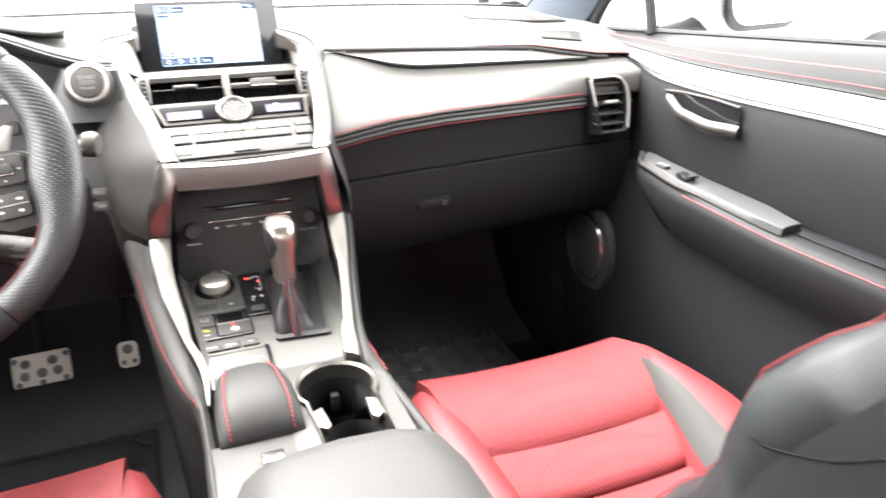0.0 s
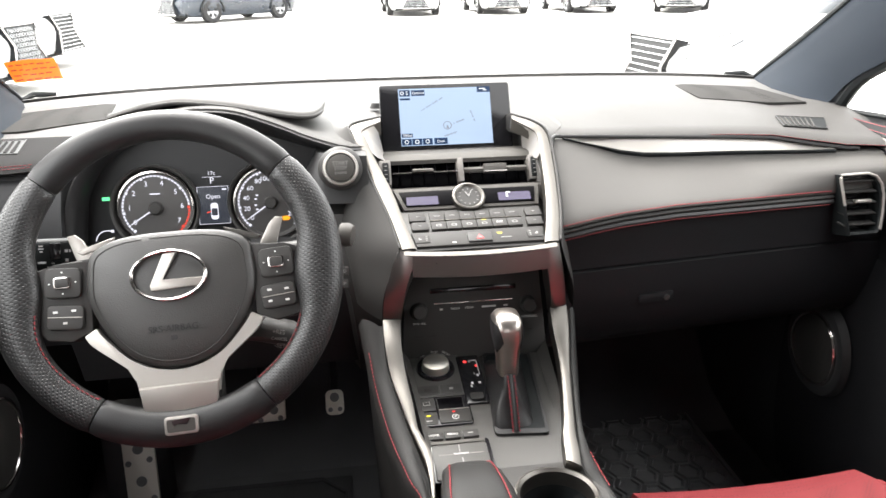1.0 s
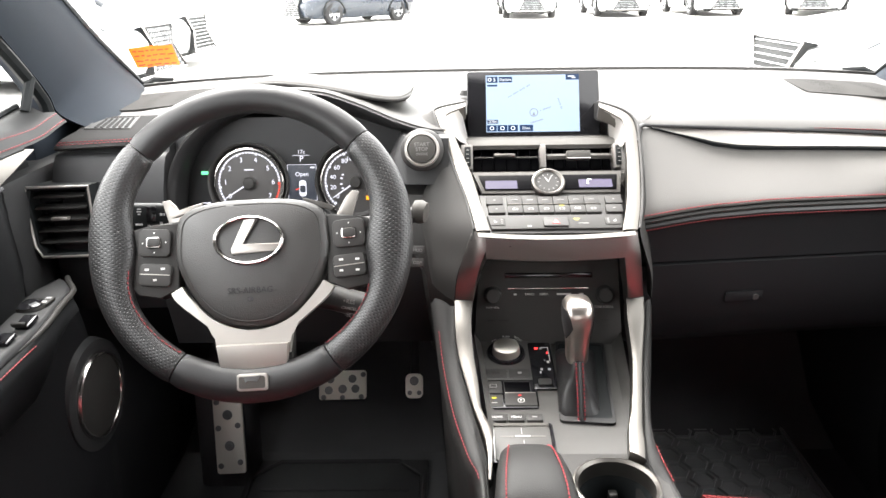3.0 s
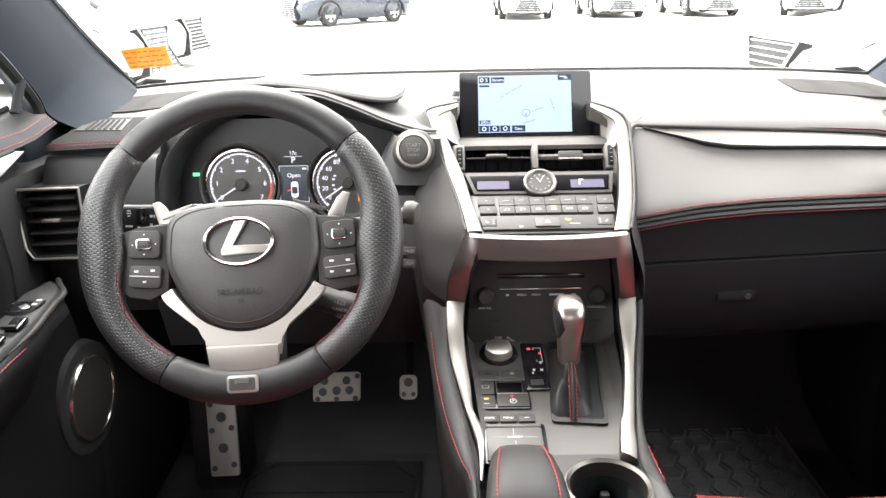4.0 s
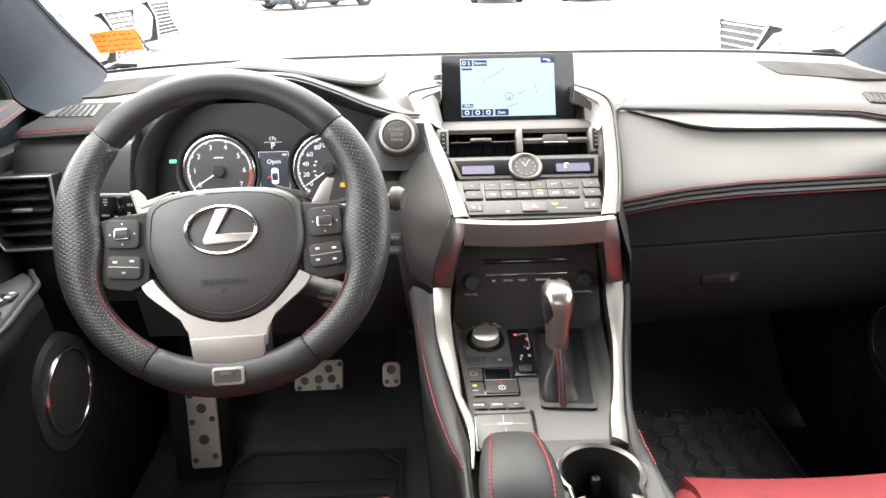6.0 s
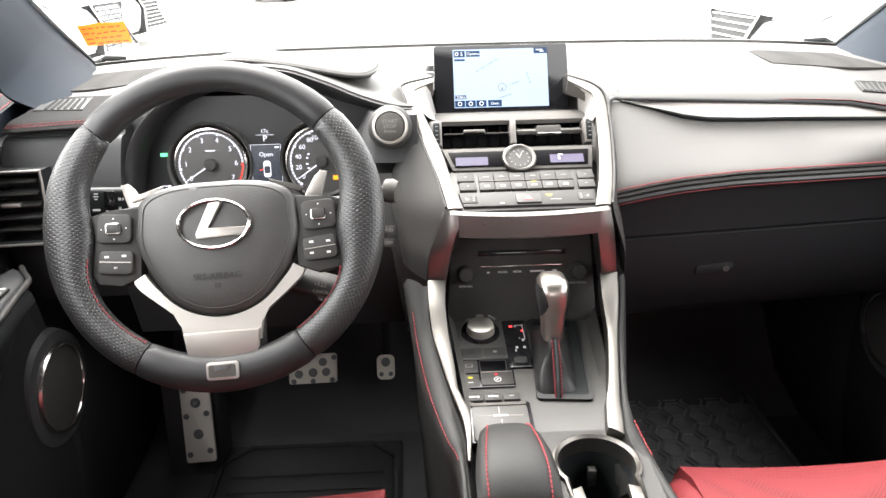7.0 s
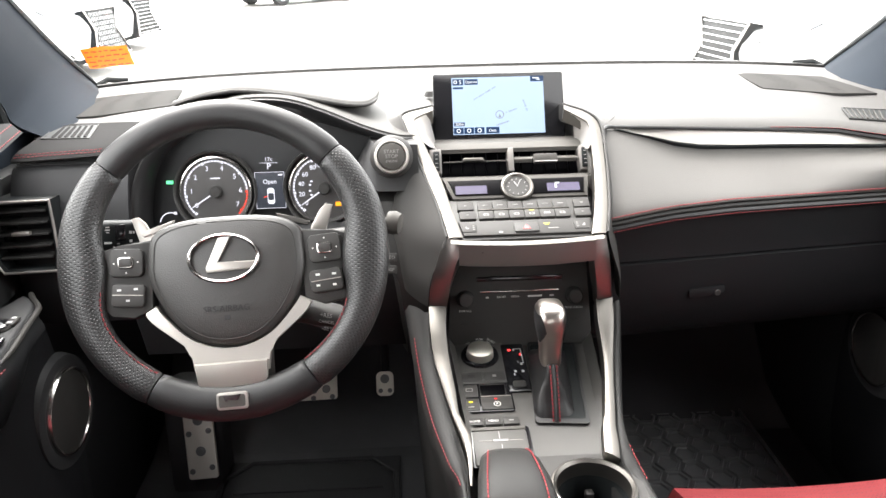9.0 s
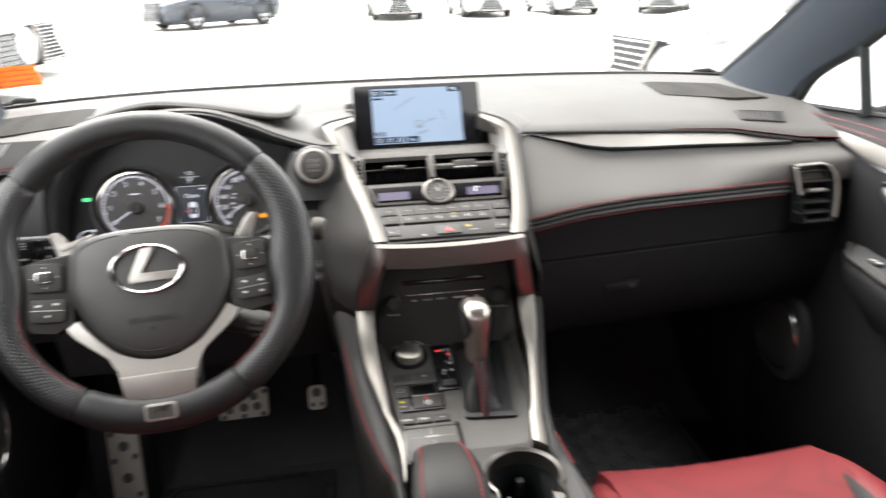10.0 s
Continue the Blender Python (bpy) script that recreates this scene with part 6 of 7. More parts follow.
for x, y, w, h in ((0, 0.0268, 0.043, 0.0005), (0, -0.0268, 0.043, 0.0005), (-0.0215, 0, 0.0005, 0.054), (0.0215, 0, 0.0005, 0.054)):
    ip("display_line", rbox((w, h, 0.0004), at(IP, x, y, 0.0034), 0), DIAL_EDGE, info)
words("display_text", "Open", 0.0088, IM @ at(IP, 0, 0.0125, 0.0036), DIAL_EDGE, info, 0.0001)
ip("car_icon", prism(rounded(0.0105, 0.024, 0.004, 4), 0.0004, at(IP, 0.0005, -0.0085, 0.0033), 0), DIAL_EDGE, info, "pale car seen from above")
ip("icon_glass", prism(rounded(0.0085, 0.0105, 0.002, 3), 0.0003, at(IP, 0.0005, -0.0095, 0.0038), 0), DISPLAY_INFO, info)
ip("icon_door", rbox((0.006, 0.0014, 0.0004), at(IP, -0.0075, -0.0095, 0.0036) @ pose(0, 0, 0, 0, 0, 18), 0), DIAL_RED, info)
words("display_text", "P", 0.0125, IM @ at(IP, 0, 0.035, 0.003), DIAL_EDGE, info, 0.0001)
words("display_text", "17c", 0.008, IM @ at(IP, 0, 0.0455, 0.003), DIAL_EDGE, info, 0.0001)
ip("display_line", rbox((0.026, 0.0005, 0.0004), at(IP, 0, 0.0405, 0.003), 0), DIAL_EDGE, info)
ip("display_icon", rbox((0.006, 0.002, 0.0004), at(IP, 0.016, 0.0225, 0.0035), 0), DIAL_EDGE, info)
ip("lamp_symbol", rbox((0.010, 0.005, 0.0006), at(IP, -0.147, 0.016, 0.0), 0), LED_GREEN, None, "green lamp symbol")
ip("temperature_arc", tube([at(IP, -0.15, -0.045, 0) @ V(0.016 * math.cos(radians(q)), 0.016 * math.sin(radians(q)), 0.001) for q in range(60, 180, 8)], 0.0008, 5), DIAL_EDGE)
ip("print", rbox((0.004, 0.004, 0.0004), at(IP, -0.143, -0.030, 0.0), 0), DIAL_EDGE)

# ---- start button, side vents, small dash parts ----
SB = plane_at((-0.1735, -0.1885, 0.722), (1, 0, 0), (0.05, 0.32, 0.95))
SBX = Matrix.Translation((0, -0.1, -0.45))


def dp2(name, bm, mat, parent=None, label="", **k):
    bm.transform(SBX)
    return part(name, bm, mat, parent or dashboard, label, **k)


st = dp2("start_button", lathe([(0, 0.010), (0.017, 0.010), (0.0185, 0.009), (0.0187, 0.002)], 36, SB), STACK_SILVER, None, "round grey start button with a bright ring")
dp2("button_ring", lathe([(0.0188, 0.006), (0.0205, 0.0095), (0.0232, 0.0085), (0.0245, 0.002), (0.0245, -0.008)], 40, SB), PALE_SILVER, st)
dp2("button_boss", lathe([(0.0245, 0.002), (0.029, -0.002), (0.031, -0.012), (0.031, -0.03)], 36, SB), SATIN_BLACK, st)
for k, t in enumerate(("START", "STOP", "ENGINE")):
    words("button_text", t, (0.0072, 0.0072, 0.0046)[k], SBX @ at(SB, 0, 0.0062 - 0.0066 * k, 0.0101), GREY_MARK, st, 0.0001)
hb = plane_at((-0.174, -0.2505, 0.592), (1, -0.15, 0), (0, 0.35, 1))
for k, t in enumerate(("HUD", "DISP")):
    b = dp2("button", prism(rounded(0.018, 0.012, 0.002, 2), 0.004, at(hb, -0.006, -0.017 * k + 0.004, -0.0005), 0.0008), SATIN_BLACK)
    words("button_text", t, 0.006, SBX @ at(hb, -0.006, -0.017 * k + 0.004, 0.0037), GREY_MARK, b, 0.0001)


def side_vent(s, yaw):
    c = V(0.598 if s > 0 else -0.685, -0.213 if s > 0 else -0.206, 0.638 if s > 0 else 0.631)
    M = Matrix.Translation(c) @ Matrix.Rotation(radians(yaw), 4, 'Z') @ plane_at((0, 0, 0), (1, 0, 0), (0, 0.25 if s > 0 else 0.12, 1))
    if s > 0:
        o = [(-0.040, 0.045), (0.007, 0.046), (0.021, 0.041), (0.030, 0.029), (0.034, 0.013), (0.033, -0.015), (0.029, -0.041), (0.024, -0.047), (-0.022, -0.048)]
    else:
        o = [(0.0452, 0.050), (-0.0407, 0.050), (-0.0463, 0.034), (-0.0407, -0.036), (-0.0316, -0.052), (0.0407, -0.052), (0.0463, -0.03)]
    i = [(x * 0.86, y * 0.89) for x, y in o]
    fr = bmesh.new()
    loft([[M @ V(x, y, -0.06) for x, y in o], [M @ V(x, y, 0.006) for x, y in o], [M @ V(x * 0.95, y * 0.96, 0.009) for x, y in o], [M @ V(x, y, 0.006) for x, y in i], [M @ V(x, y, -0.02) for x, y in i]], True, False, fr)
    v = dp2("side_vent", fr, CAR_TRIM, None, "side air vent with a silver-edged frame")
    loop = [M @ V(x * 0.97, y * 0.98, 0.0085) for x, y in o]
    # pale edge follows only the lit rim and is left out where shaded
    if s > 0:
        dp2("vent_edge", tube([loop[0].lerp(loop[8], 0.5), loop[0].lerp(loop[8], 0.04), loop[0].lerp(loop[1], 0.05)] + loop[1:7], 0.0021, 8), PALE_SILVER, v)
    else:
        dp2("vent_edge", tube(loop, 0.0022, 8, True), PALE_SILVER, v)
    dp2("vent_cavity", prism(i if s > 0 else list(reversed(i)), 0.003, M @ pose(0, 0, -0.024), 0), GLOSS_BLACK, v)
    for k in range(5):
        y = 0.036 - 0.0165 * k
        dp2("vent_slat", rbox((0.054 if s > 0 else 0.07, 0.003, 0.016), M @ pose(-0.002 if s > 0 else 0, y, -0.004, 16), 0.001), SATIN_BLACK, v)
        if k == 2:
            dp2("vent_tab", rbox((0.024, 0.005, 0.010), M @ pose(0.0, y + 0.001, 0.006), 0.0015), PALE_SILVER, v)
    return v


side_vent(1, 0)
side_vent(-1, 4)


def pad_top(x, y):
    """Height of the upper pad near its front lip."""
    ly = curve_at(LIP_Y, x)
    lz = 0.737 - 0.013 * (x / 0.7) ** 2 - lip_drop(x)
    y1, y2 = ly + 0.03, max(ly + 0.1, 0.06)
    return lerp(lz + 0.006, 0.751 - 0.012 * (x / 0.73) ** 4, (y - y1) / (y2 - y1))


rows = []
for x in span(-0.708, -0.57, 12):
    ly, yb = curve_at(LIP_Y, x), lerp(0.012, -0.004, (x + 0.708) / 0.138)
    zl = 0.737 - 0.013 * (x / 0.7) ** 2
    ys = [lerp(ly + 0.03, yb, f) for f in (0, 0.33, 0.67, 1)]
    rows.append([V(x, ly + 0.004, zl - 0.001), V(x, ly - 0.0004, zl - 0.0020), V(x, ly + 0.008, zl + 0.0030)] + [V(x, y, pad_top(x, y) + 0.0012) for y in ys] + [V(x, yb + 0.001, pad_top(x, yb) - 0.004), V(x, ly + 0.03, pad_top(x, ly + 0.03) - 0.005)])
dp2("vent_panel", loft(rows), END_PLASTIC, None, "plastic panel round the side window vent, darkened for shade")


def top_vent(corners, fin_a, fin_b, fins, fin_paint):
    """A flush slotted vent: a dark plate with slanted fins between two places of its long sides."""
    tl, tr, br, bl = [V(c[0], c[1], pad_top(c[0], c[1]) + 0.0015) for c in corners]
    up = (tr - tl).cross(bl - tl).normalized() * -1.0
    if up.z < 0:
        up = -up
    bm = loft([[p - up * 0.003 for p in (tl, tr, br, bl)], [p + up * 0.0006 for p in (tl, tr, br, bl)]])
    v = dp2("top_vent", bm, CAR_TRIM, None, "slotted side window vent")
    rim = tube([p + up * 0.0006 for p in (tl, tr, br, bl)], 0.001, 6, True)
    dp2("vent_rim", rim, SATIN_BLACK, v)
    for k in range(fins):
        f = lerp(fin_a, fin_b, k / (fins - 1))
        w = (fin_b - fin_a) / (fins - 1) * 0.55
        a, b = tl.lerp(tr, f), bl.lerp(br, f)
        a2, b2 = tl.lerp(tr, f + w * 0.5), bl.lerp(br, f + w)
        a, b, a2, b2 = a.lerp(b, 0.1), b.lerp(a, 0.08), a2.lerp(b2, 0.1), b2.lerp(a2, 0.08)
        dp2("vent_fin", loft([[a + up * 0.0004, a2 + up * 0.0004, a2 + up * 0.0010, a + up * 0.0022], [b + up * 0.0004, b2 + up * 0.0004, b2 + up * 0.0010, b + up * 0.0022]]), fin_paint, v)
    return v


top_vent([(0.556, -0.031), (0.646, -0.031), (0.620, -0.080), (0.536, -0.088)], 0.05, 0.68, 7, STACK_SILVER)
# left fins share the shade-darkened plastic; the right ones are paler
top_vent([(-0.705, -0.004), (-0.637, -0.010), (-0.623, -0.084), (-0.700, -0.072)], 0.2, 0.86, 6, END_PLASTIC)
for s in (-1, 1):
    rows = []
    for x in span(0.553, 0.735, 16):
        y0 = curve_line([(0.553, 0.095), (0.59, 0.075), (0.66, 0.04), (0.735, 0.05)], x)
        y1 = curve_line([(0.553, 0.11), (0.575, 0.25), (0.60, 0.264), (0.735, 0.228)], x)
        if s > 0:
            x -= 0.07
        z0 = 0.7515 - 0.012 * (x / 0.73) ** 4
        rows.append([V(x * s, y0, z0 - 0.004), V(x * s, y0 + 0.001, z0 + 0.0015), V(x * s, lerp(y0, y1, 0.5), z0 + 0.0025), V(x * s, y1, z0 + 0.0025), V(x * s, y1 + 0.002, z0 - 0.004)])
    dp2("speaker_grille", loft(rows), GRILLE_CLOTH, None, "fine mesh speaker grille")
# light sensor on the pad
dp2("sensor_dome", lathe([(0, 0.008), (0.008, 0.006), (0.011, 0.0), (0.012, -0.003)], 20, pose(-0.108, 0.09, 0.757)), SATIN_BLACK)

# ---- pedals ----
def pedal(name, label, w, h, M, spots, arm):
    t = thing(name, label, "pedal", M.translation)
    inv = Matrix.Translation(-M.translation)
    bm = prism(rounded(w, h, min(0.014, 0.3 * w) if w < 0.05 else 0.006, 4), 0.006, M, 0.002)
    bm.transform(inv)
    part("plate", bm, STEEL, t, "brushed steel plate")
    bm = prism(rounded(w * 0.9, h * 0.9, 0.006, 4), 0.012, M @ pose(0, 0, -0.012), 0)
    bm.transform(inv)
    part("backing", bm, LIFTED_RUBBER, t)
    for x, y, r in spots:
        bm = lathe([(0, 0.0085), (r * 0.55, 0.0088), (r * 0.7, 0.0075), (r, 0.0078), (r * 1.05, 0.005)], 18, M @ pose(x, y, 0))
        bm.transform(inv)
        part("rubber_stud", bm, LIFTED_RUBBER, t)
    if arm:
        bm = tube([Vector(p) for p in arm], 0.009, 8)
        bm.transform(inv)
        part("arm", bm, LOWER, t)
    return t


PM = plane_at((-0.36, 0.10, 0.172), (1, 0, 0.02), (0, 0.55, 0.83))
pedal("brake_pedal", "brushed steel brake pedal with black rubber studs", 0.096, 0.058, PM, [(-0.025, 0.012, 0.008), (0.02, 0.012, 0.008), (0.0, -0.008, 0.0085), (0.026, -0.008, 0.008), (-0.028, -0.010, 0.008), (-0.038, -0.024, 0.005), (0.0, -0.025, 0.005), (0.038, -0.024, 0.005), (0.042, 0.02, 0.005), (-0.042, 0.02, 0.005)], [(-0.36, 0.11, 0.17), (-0.36, 0.18, 0.26), (-0.35, 0.2, 0.45)])
AM = plane_at((-0.216, 0.115, 0.160), (1, 0, 0), (0, 0.5, 0.86))
pedal("accelerator_pedal", "brushed steel accelerator pedal with rubber studs", 0.036, 0.05, AM, [(0, 0.010, 0.009), (-0.009, -0.014, 0.0045), (0.010, -0.014, 0.0045)], [(-0.216, 0.12, 0.16), (-0.216, 0.2, 0.25)])
RM = plane_at((-0.580, 0.032, 0.104), (1, 0, 0.05), (-0.14, 0.30, 0.94))
pedal("foot_rest", "tall brushed steel foot rest with black rubber studs", 0.058, 0.158, RM, [(-0.02, 0.066, 0.0055), (0.019, 0.072, 0.0055), (0.0, 0.040, 0.0095), (-0.02, 0.014, 0.0055), (0.019, 0.018, 0.0055), (0, -0.022, 0.0095), (-0.02, -0.062, 0.0055), (0.019, -0.056, 0.0055)], None)
tagged(part("foot_ramp", rbox((0.11, 0.10, 0.24), pose(-0.60, 0.09, 0.08, -8), 0.02), CARPET), "black carpeted ramp behind the foot rest", "floor", kind="structure")

# ---- mats ----
def mat_base(name, label, x0, x1, y0, y1, rubber):
    t = thing(name, label, "floor mat", ((x0 + x1) / 2, (y0 + y1) / 2, FLOOR))
    c = t.location
    part("mat_body", rbox((x1 - x0, y1 - y0, 0.010), pose(0, 0, 0.006), 0.004), rubber, t)
    rim = [V(x0 + 0.01, y0 + 0.01, 0), V(x1 - 0.01, y0 + 0.01, 0), V(x1 - 0.01, y1 - 0.06, 0), V(x1 - 0.06, y1 - 0.01, 0), V(x0 + 0.06, y1 - 0.01, 0), V(x0 + 0.01, y1 - 0.06, 0)]
    bm = tube(rim, 0.006, 8, True)
    bm.transform(Matrix.Translation((-c.x, -c.y, 0.012)))
    part("mat_rim", bm, rubber, t)
    return t


pm = mat_base("passenger_mat", "black rubber floor mat with honeycomb cells", 0.19, 0.60, -0.42, 0.31, LIFTED_RUBBER)
cell = bmesh.new()
ro, ri = 0.0275, 0.0215
ho = [V(ro * math.cos(radians(60 * k)), ro * math.sin(radians(60 * k)), 0.0) for k in range(6)]
hi = [V(ri * math.cos(radians(60 * k)), ri * math.sin(radians(60 * k)), 0.0) for k in range(6)]
loft([[p for p in ho], [p * 0.97 + V(0, 0, 0.006) for p in ho], [p * 1.02 + V(0, 0, 0.006) for p in hi], [p * 0.96 + V(0, 0, 0.001) for p in hi], [p * 0.1 + V(0, 0, 0.001) for p in hi]], True, False, cell)
cell_mesh = bpy.data.meshes.new("cell")
bmesh.ops.recalc_face_normals(cell, faces=cell.faces)
cell.to_mesh(cell_mesh)
cell.free()
cell_mesh.materials.append(LIFTED_RUBBER)
for i in range(8):
    for j in range(14):
        x, y = 0.225 + 0.0465 * i, -0.375 + 0.0535 * j + (0.02675 if i % 2 else 0)
        if x < 0.575 and y < 0.28:
            o = new("cell", cell_mesh)
            o.parent = pm
            o.location = (x - pm.location.x, y - pm.location.y, 0.0105)
# same rubber left dark here; only the passenger mat's colour is lifted
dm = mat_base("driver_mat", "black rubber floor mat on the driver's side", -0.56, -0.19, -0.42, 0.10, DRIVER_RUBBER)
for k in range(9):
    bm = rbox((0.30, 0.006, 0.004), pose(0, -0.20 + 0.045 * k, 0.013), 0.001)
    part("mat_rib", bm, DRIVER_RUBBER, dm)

# ---- doors ----
def make_door(name, s, label, xo):
    """s: side (1 right, -1 left); xo: shift outwards."""
    t = thing(name, label, "door", ((0.66 + xo) * s, -0.5, 0.3), kind="structure")
    inv = Matrix.Translation(-t.location)

    def X(x):
        return (x + xo) * s

    def dpp(nm, bm, mat, parent=None, lab="", **k):
        for v in (bm.verts if nm not in ("window_frame", "sill_seal", "quarter_bar", "pane") else ()):
            out, y0, run = (0.022, 0.32, 0.2) if s > 0 else {"middle_panel": (0.060, 0.36, 0.14), "lower_panel": (0.062, 0.24, 0.07)}.get(nm, (0.0, 0.3, 0.1))
            f = min(1.0, max(0.0, (v.co.y + y0) / run))
            v.co.x += s * out * f * f * (3 - 2 * f)
        bm.transform(inv)
        return part(nm, bm, mat, parent or t, lab, **k)
    ys = span(0.03 if s > 0 else -0.12, -1.14, 32)
    low_ys = span(-0.02 if s > 0 else -0.165, -1.14, 30)
    up = 0.026 if s < 0 else 0.0

    def sill(y):
        return 0.727 - 0.068 * y + (0.014 * max(0.0, 1 + (y + 0.12) / 0.07) if s < 0 else 0.0) + up * max(0.3, 1 + (y + 0.3) * 0.7 if y < -0.3 else 1)

    def trim_t(y):
        return curve_at([(0.0, 0.722), (0.12, 0.716), (0.35, 0.7145), (0.65, 0.722), (1.2, 0.735)], -y) + up + (0.012 * max(0.0, 1 + (y + 0.12) / 0.07) if s < 0 else 0.0)

    def trim_b(y):
        return curve_at([(0.0, 0.712), (0.12, 0.703), (0.25, 0.688), (0.4, 0.6855), (0.66, 0.692), (1.2, 0.703)], -y) + up
    # upper pad, rolled over the sill
    rows = []
    for y in ys:
        z, a = sill(y), trim_t(y)
        m = lerp(z, a, 0.45)
        rows.append([V(X(0.75), y, z - 0.006), V(X(0.735), y, z + 0.002), V(X(0.715), y, z + 0.001), V(X(0.700), y, z - 0.006), V(X(0.683), y, m + 0.004), V(X(0.672), y, lerp(m, a, 0.6)), V(X(0.668), y, a + 0.002), V(X(0.680), y, a - 0.002), V(X(0.75), y, a - 0.01)])
    dpp("upper_pad", loft(rows), DOOR_LEATHER, None, "dark leather door top with red stitching", sharp=60)
    dpp("stitching", dashes([V(X(0.6815), y, lerp(lerp(sill(y), trim_t(y), 0.45), trim_t(y), 0.10) + 0.003) for y in ys], 0.0011), STITCH, None, "red thread")
    dpp("stitching", dashes([V(X(0.6715), y, lerp(lerp(sill(y), trim_t(y), 0.45), trim_t(y), 0.62) + 0.000) for y in ys], 0.0009), STITCH, None, "red thread")
    # silver trim
    rows = []
    for y in span(-0.10 if s > 0 else -0.235, -1.12, 30):
        a, b = trim_t(y), trim_b(y)
        b = lerp(a - 0.001, b, min(1.0, (-y - 0.23) / 0.09)) if s < 0 else b
        rows.append([V(X(0.672), y, a), V(X(0.6655), y, a - 0.001), V(X(0.660), y, lerp(a, b, 0.5)), V(X(0.657), y, b + 0.001), V(X(0.666), y, b - 0.001)])
    dpp("door_trim", loft(rows), SILVER, None, "pale silver trim strip")
    dpp("trim_seam", tube([V(X(0.6685), y, trim_t(y) + 0.001) for y in span(-0.12 if s > 0 else -0.24, -1.12, 26)], 0.0022, 6), CAR_TRIM)
    dpp("trim_shadow_gap", loft([[V(X(0.656), y, trim_b(y)), V(X(0.654), y, trim_b(y) - 0.005), V(X(0.67), y, trim_b(y) - 0.005)] for y in span(-0.12 if s > 0 else -0.32, -1.12, 26)]), GLOSS_BLACK)
    # middle panel

    def arm_t(y):
        return curve_at([(0.25, 0.556), (0.4, 0.551), (0.56, 0.549), (0.8, 0.556), (1.14, 0.57)], -y)

    def arm_x(y):
        return curve_at([(0.0, 0.645), (0.235, 0.640), (0.30, 0.605), (0.42, 0.592), (0.7, 0.585), (1.14, 0.585)], -y)
    rows = []
    for y in low_ys:
        b, a = trim_b(y), arm_t(y)
        rows.append([V(X(0.70), y, b), V(X(0.658), y, b - 0.003), V(X(0.652), y, b - 0.02), V(X(0.650), y, lerp(b, a, 0.5)), V(X(0.648), y, a + 0.02), V(X(0.655), y, a - 0.03), V(X(0.72), y, a - 0.03)])
    dpp("middle_panel", loft(rows), DOOR_LEATHER, None, "dark leather door panel", sharp=60)
    # lower panel
    rows = []
    for y in low_ys:
        a = arm_t(y)
        rows.append([V(X(0.70), y, a - 0.02), V(X(0.650), y, a - 0.02), V(X(0.640), y, a - 0.07), V(X(0.632), y, 0.40), V(X(0.628), y, 0.28), V(X(0.640), y, 0.12), V(X(0.665), y, 0.0), V(X(0.73), y, -0.02), V(X(0.76), y, 0.3)])
    dpp("lower_panel", loft(rows), SHADED_LOWER, None, "black plastic lower panel", sharp=60)
    # armrest
    rows = []
    y_tip = -0.235 if s > 0 else -0.30
    for y in span(y_tip, -1.14, 30):
        a, x = arm_t(y), arm_x(y)
        f = min(1.0, (y_tip - y) / 0.1)
        d = lerp(0.012, 0.085, f)
        rows.append([V(X(0.652), y, a - 0.002), V(X(lerp(x, 0.652, 0.4)), y, a + 0.001), V(X(x + 0.012), y, a - 0.001), V(X(x + 0.003), y, a - 0.008), V(X(x), y, a - 0.02), V(X(x + 0.006), y, a - d * 0.6), V(X(x + 0.025), y, a - d), V(X(0.655), y, a - d)])
    dpp("armrest", loft(rows), DOOR_LEATHER, None, "padded black leather armrest", sharp=60)
    dpp("stitching", dashes([V(X(arm_x(y) + 0.0035), y, arm_t(y) - 0.006) for y in span(-0.42, -1.1, 24)], 0.0011), STITCH, None, "red thread")
    # switch panel with a grey edge
    rows = []
    for y in span(-0.262, -0.60, 18):
        a, x = arm_t(y), arm_x(y)
        f = (-y - 0.262) / 0.338
        w = 0.046 * min(1.0, f / 0.12 + 0.15) * (1 if f < 0.8 else 1 - (f - 0.8) * 1.5)
        h = 0.007 + (0.004 * f)
        rows.append([V(X(x + 0.010), y, a), V(X(x + 0.012), y, a + h - 0.002), V(X(x + 0.016), y, a + h), V(X(x + 0.012 + w * 0.9), y, a + h + 0.002), V(X(x + 0.012 + w), y, a + h - 0.004), V(X(x + 0.012 + w), y, a - 0.004)])
    sw = dpp("switch_panel", loft(rows), LOWER, None, "black switch panel", sharp=50)
    dpp("panel_edge", tube([V(X(arm_x(y) + 0.006), y, arm_t(y) + 0.003) for y in span(-0.245, -0.45, 14)], [0.004] * 10 + [0.0035, 0.003, 0.002, 0.001, 0.0006], 8), BUTTON, sw)
    dpp("window_switch", rbox((0.018, 0.026, 0.008), pose(X(0.617), -0.395, arm_t(-0.395) + 0.0125, 10), 0.003), GLOSS_BLACK, sw, "window switch")
    dpp("switch_lip", rbox((0.018, 0.004, 0.006), pose(X(0.617), -0.410, arm_t(-0.41) + 0.017, 20), 0.001), BUTTON, sw)
    dpp("lock_switch", rbox((0.012, 0.022, 0.005), pose(X(0.624), -0.335, arm_t(-0.335) + 0.0105), 0.002), SATIN_BLACK, sw)
    for dy in (-0.006, 0.006):
        dpp("print", rbox((0.006, 0.004, 0.0005), pose(X(0.624), -0.335 + dy, arm_t(-0.335) + 0.0133), 0), WHITE_MARK, sw)
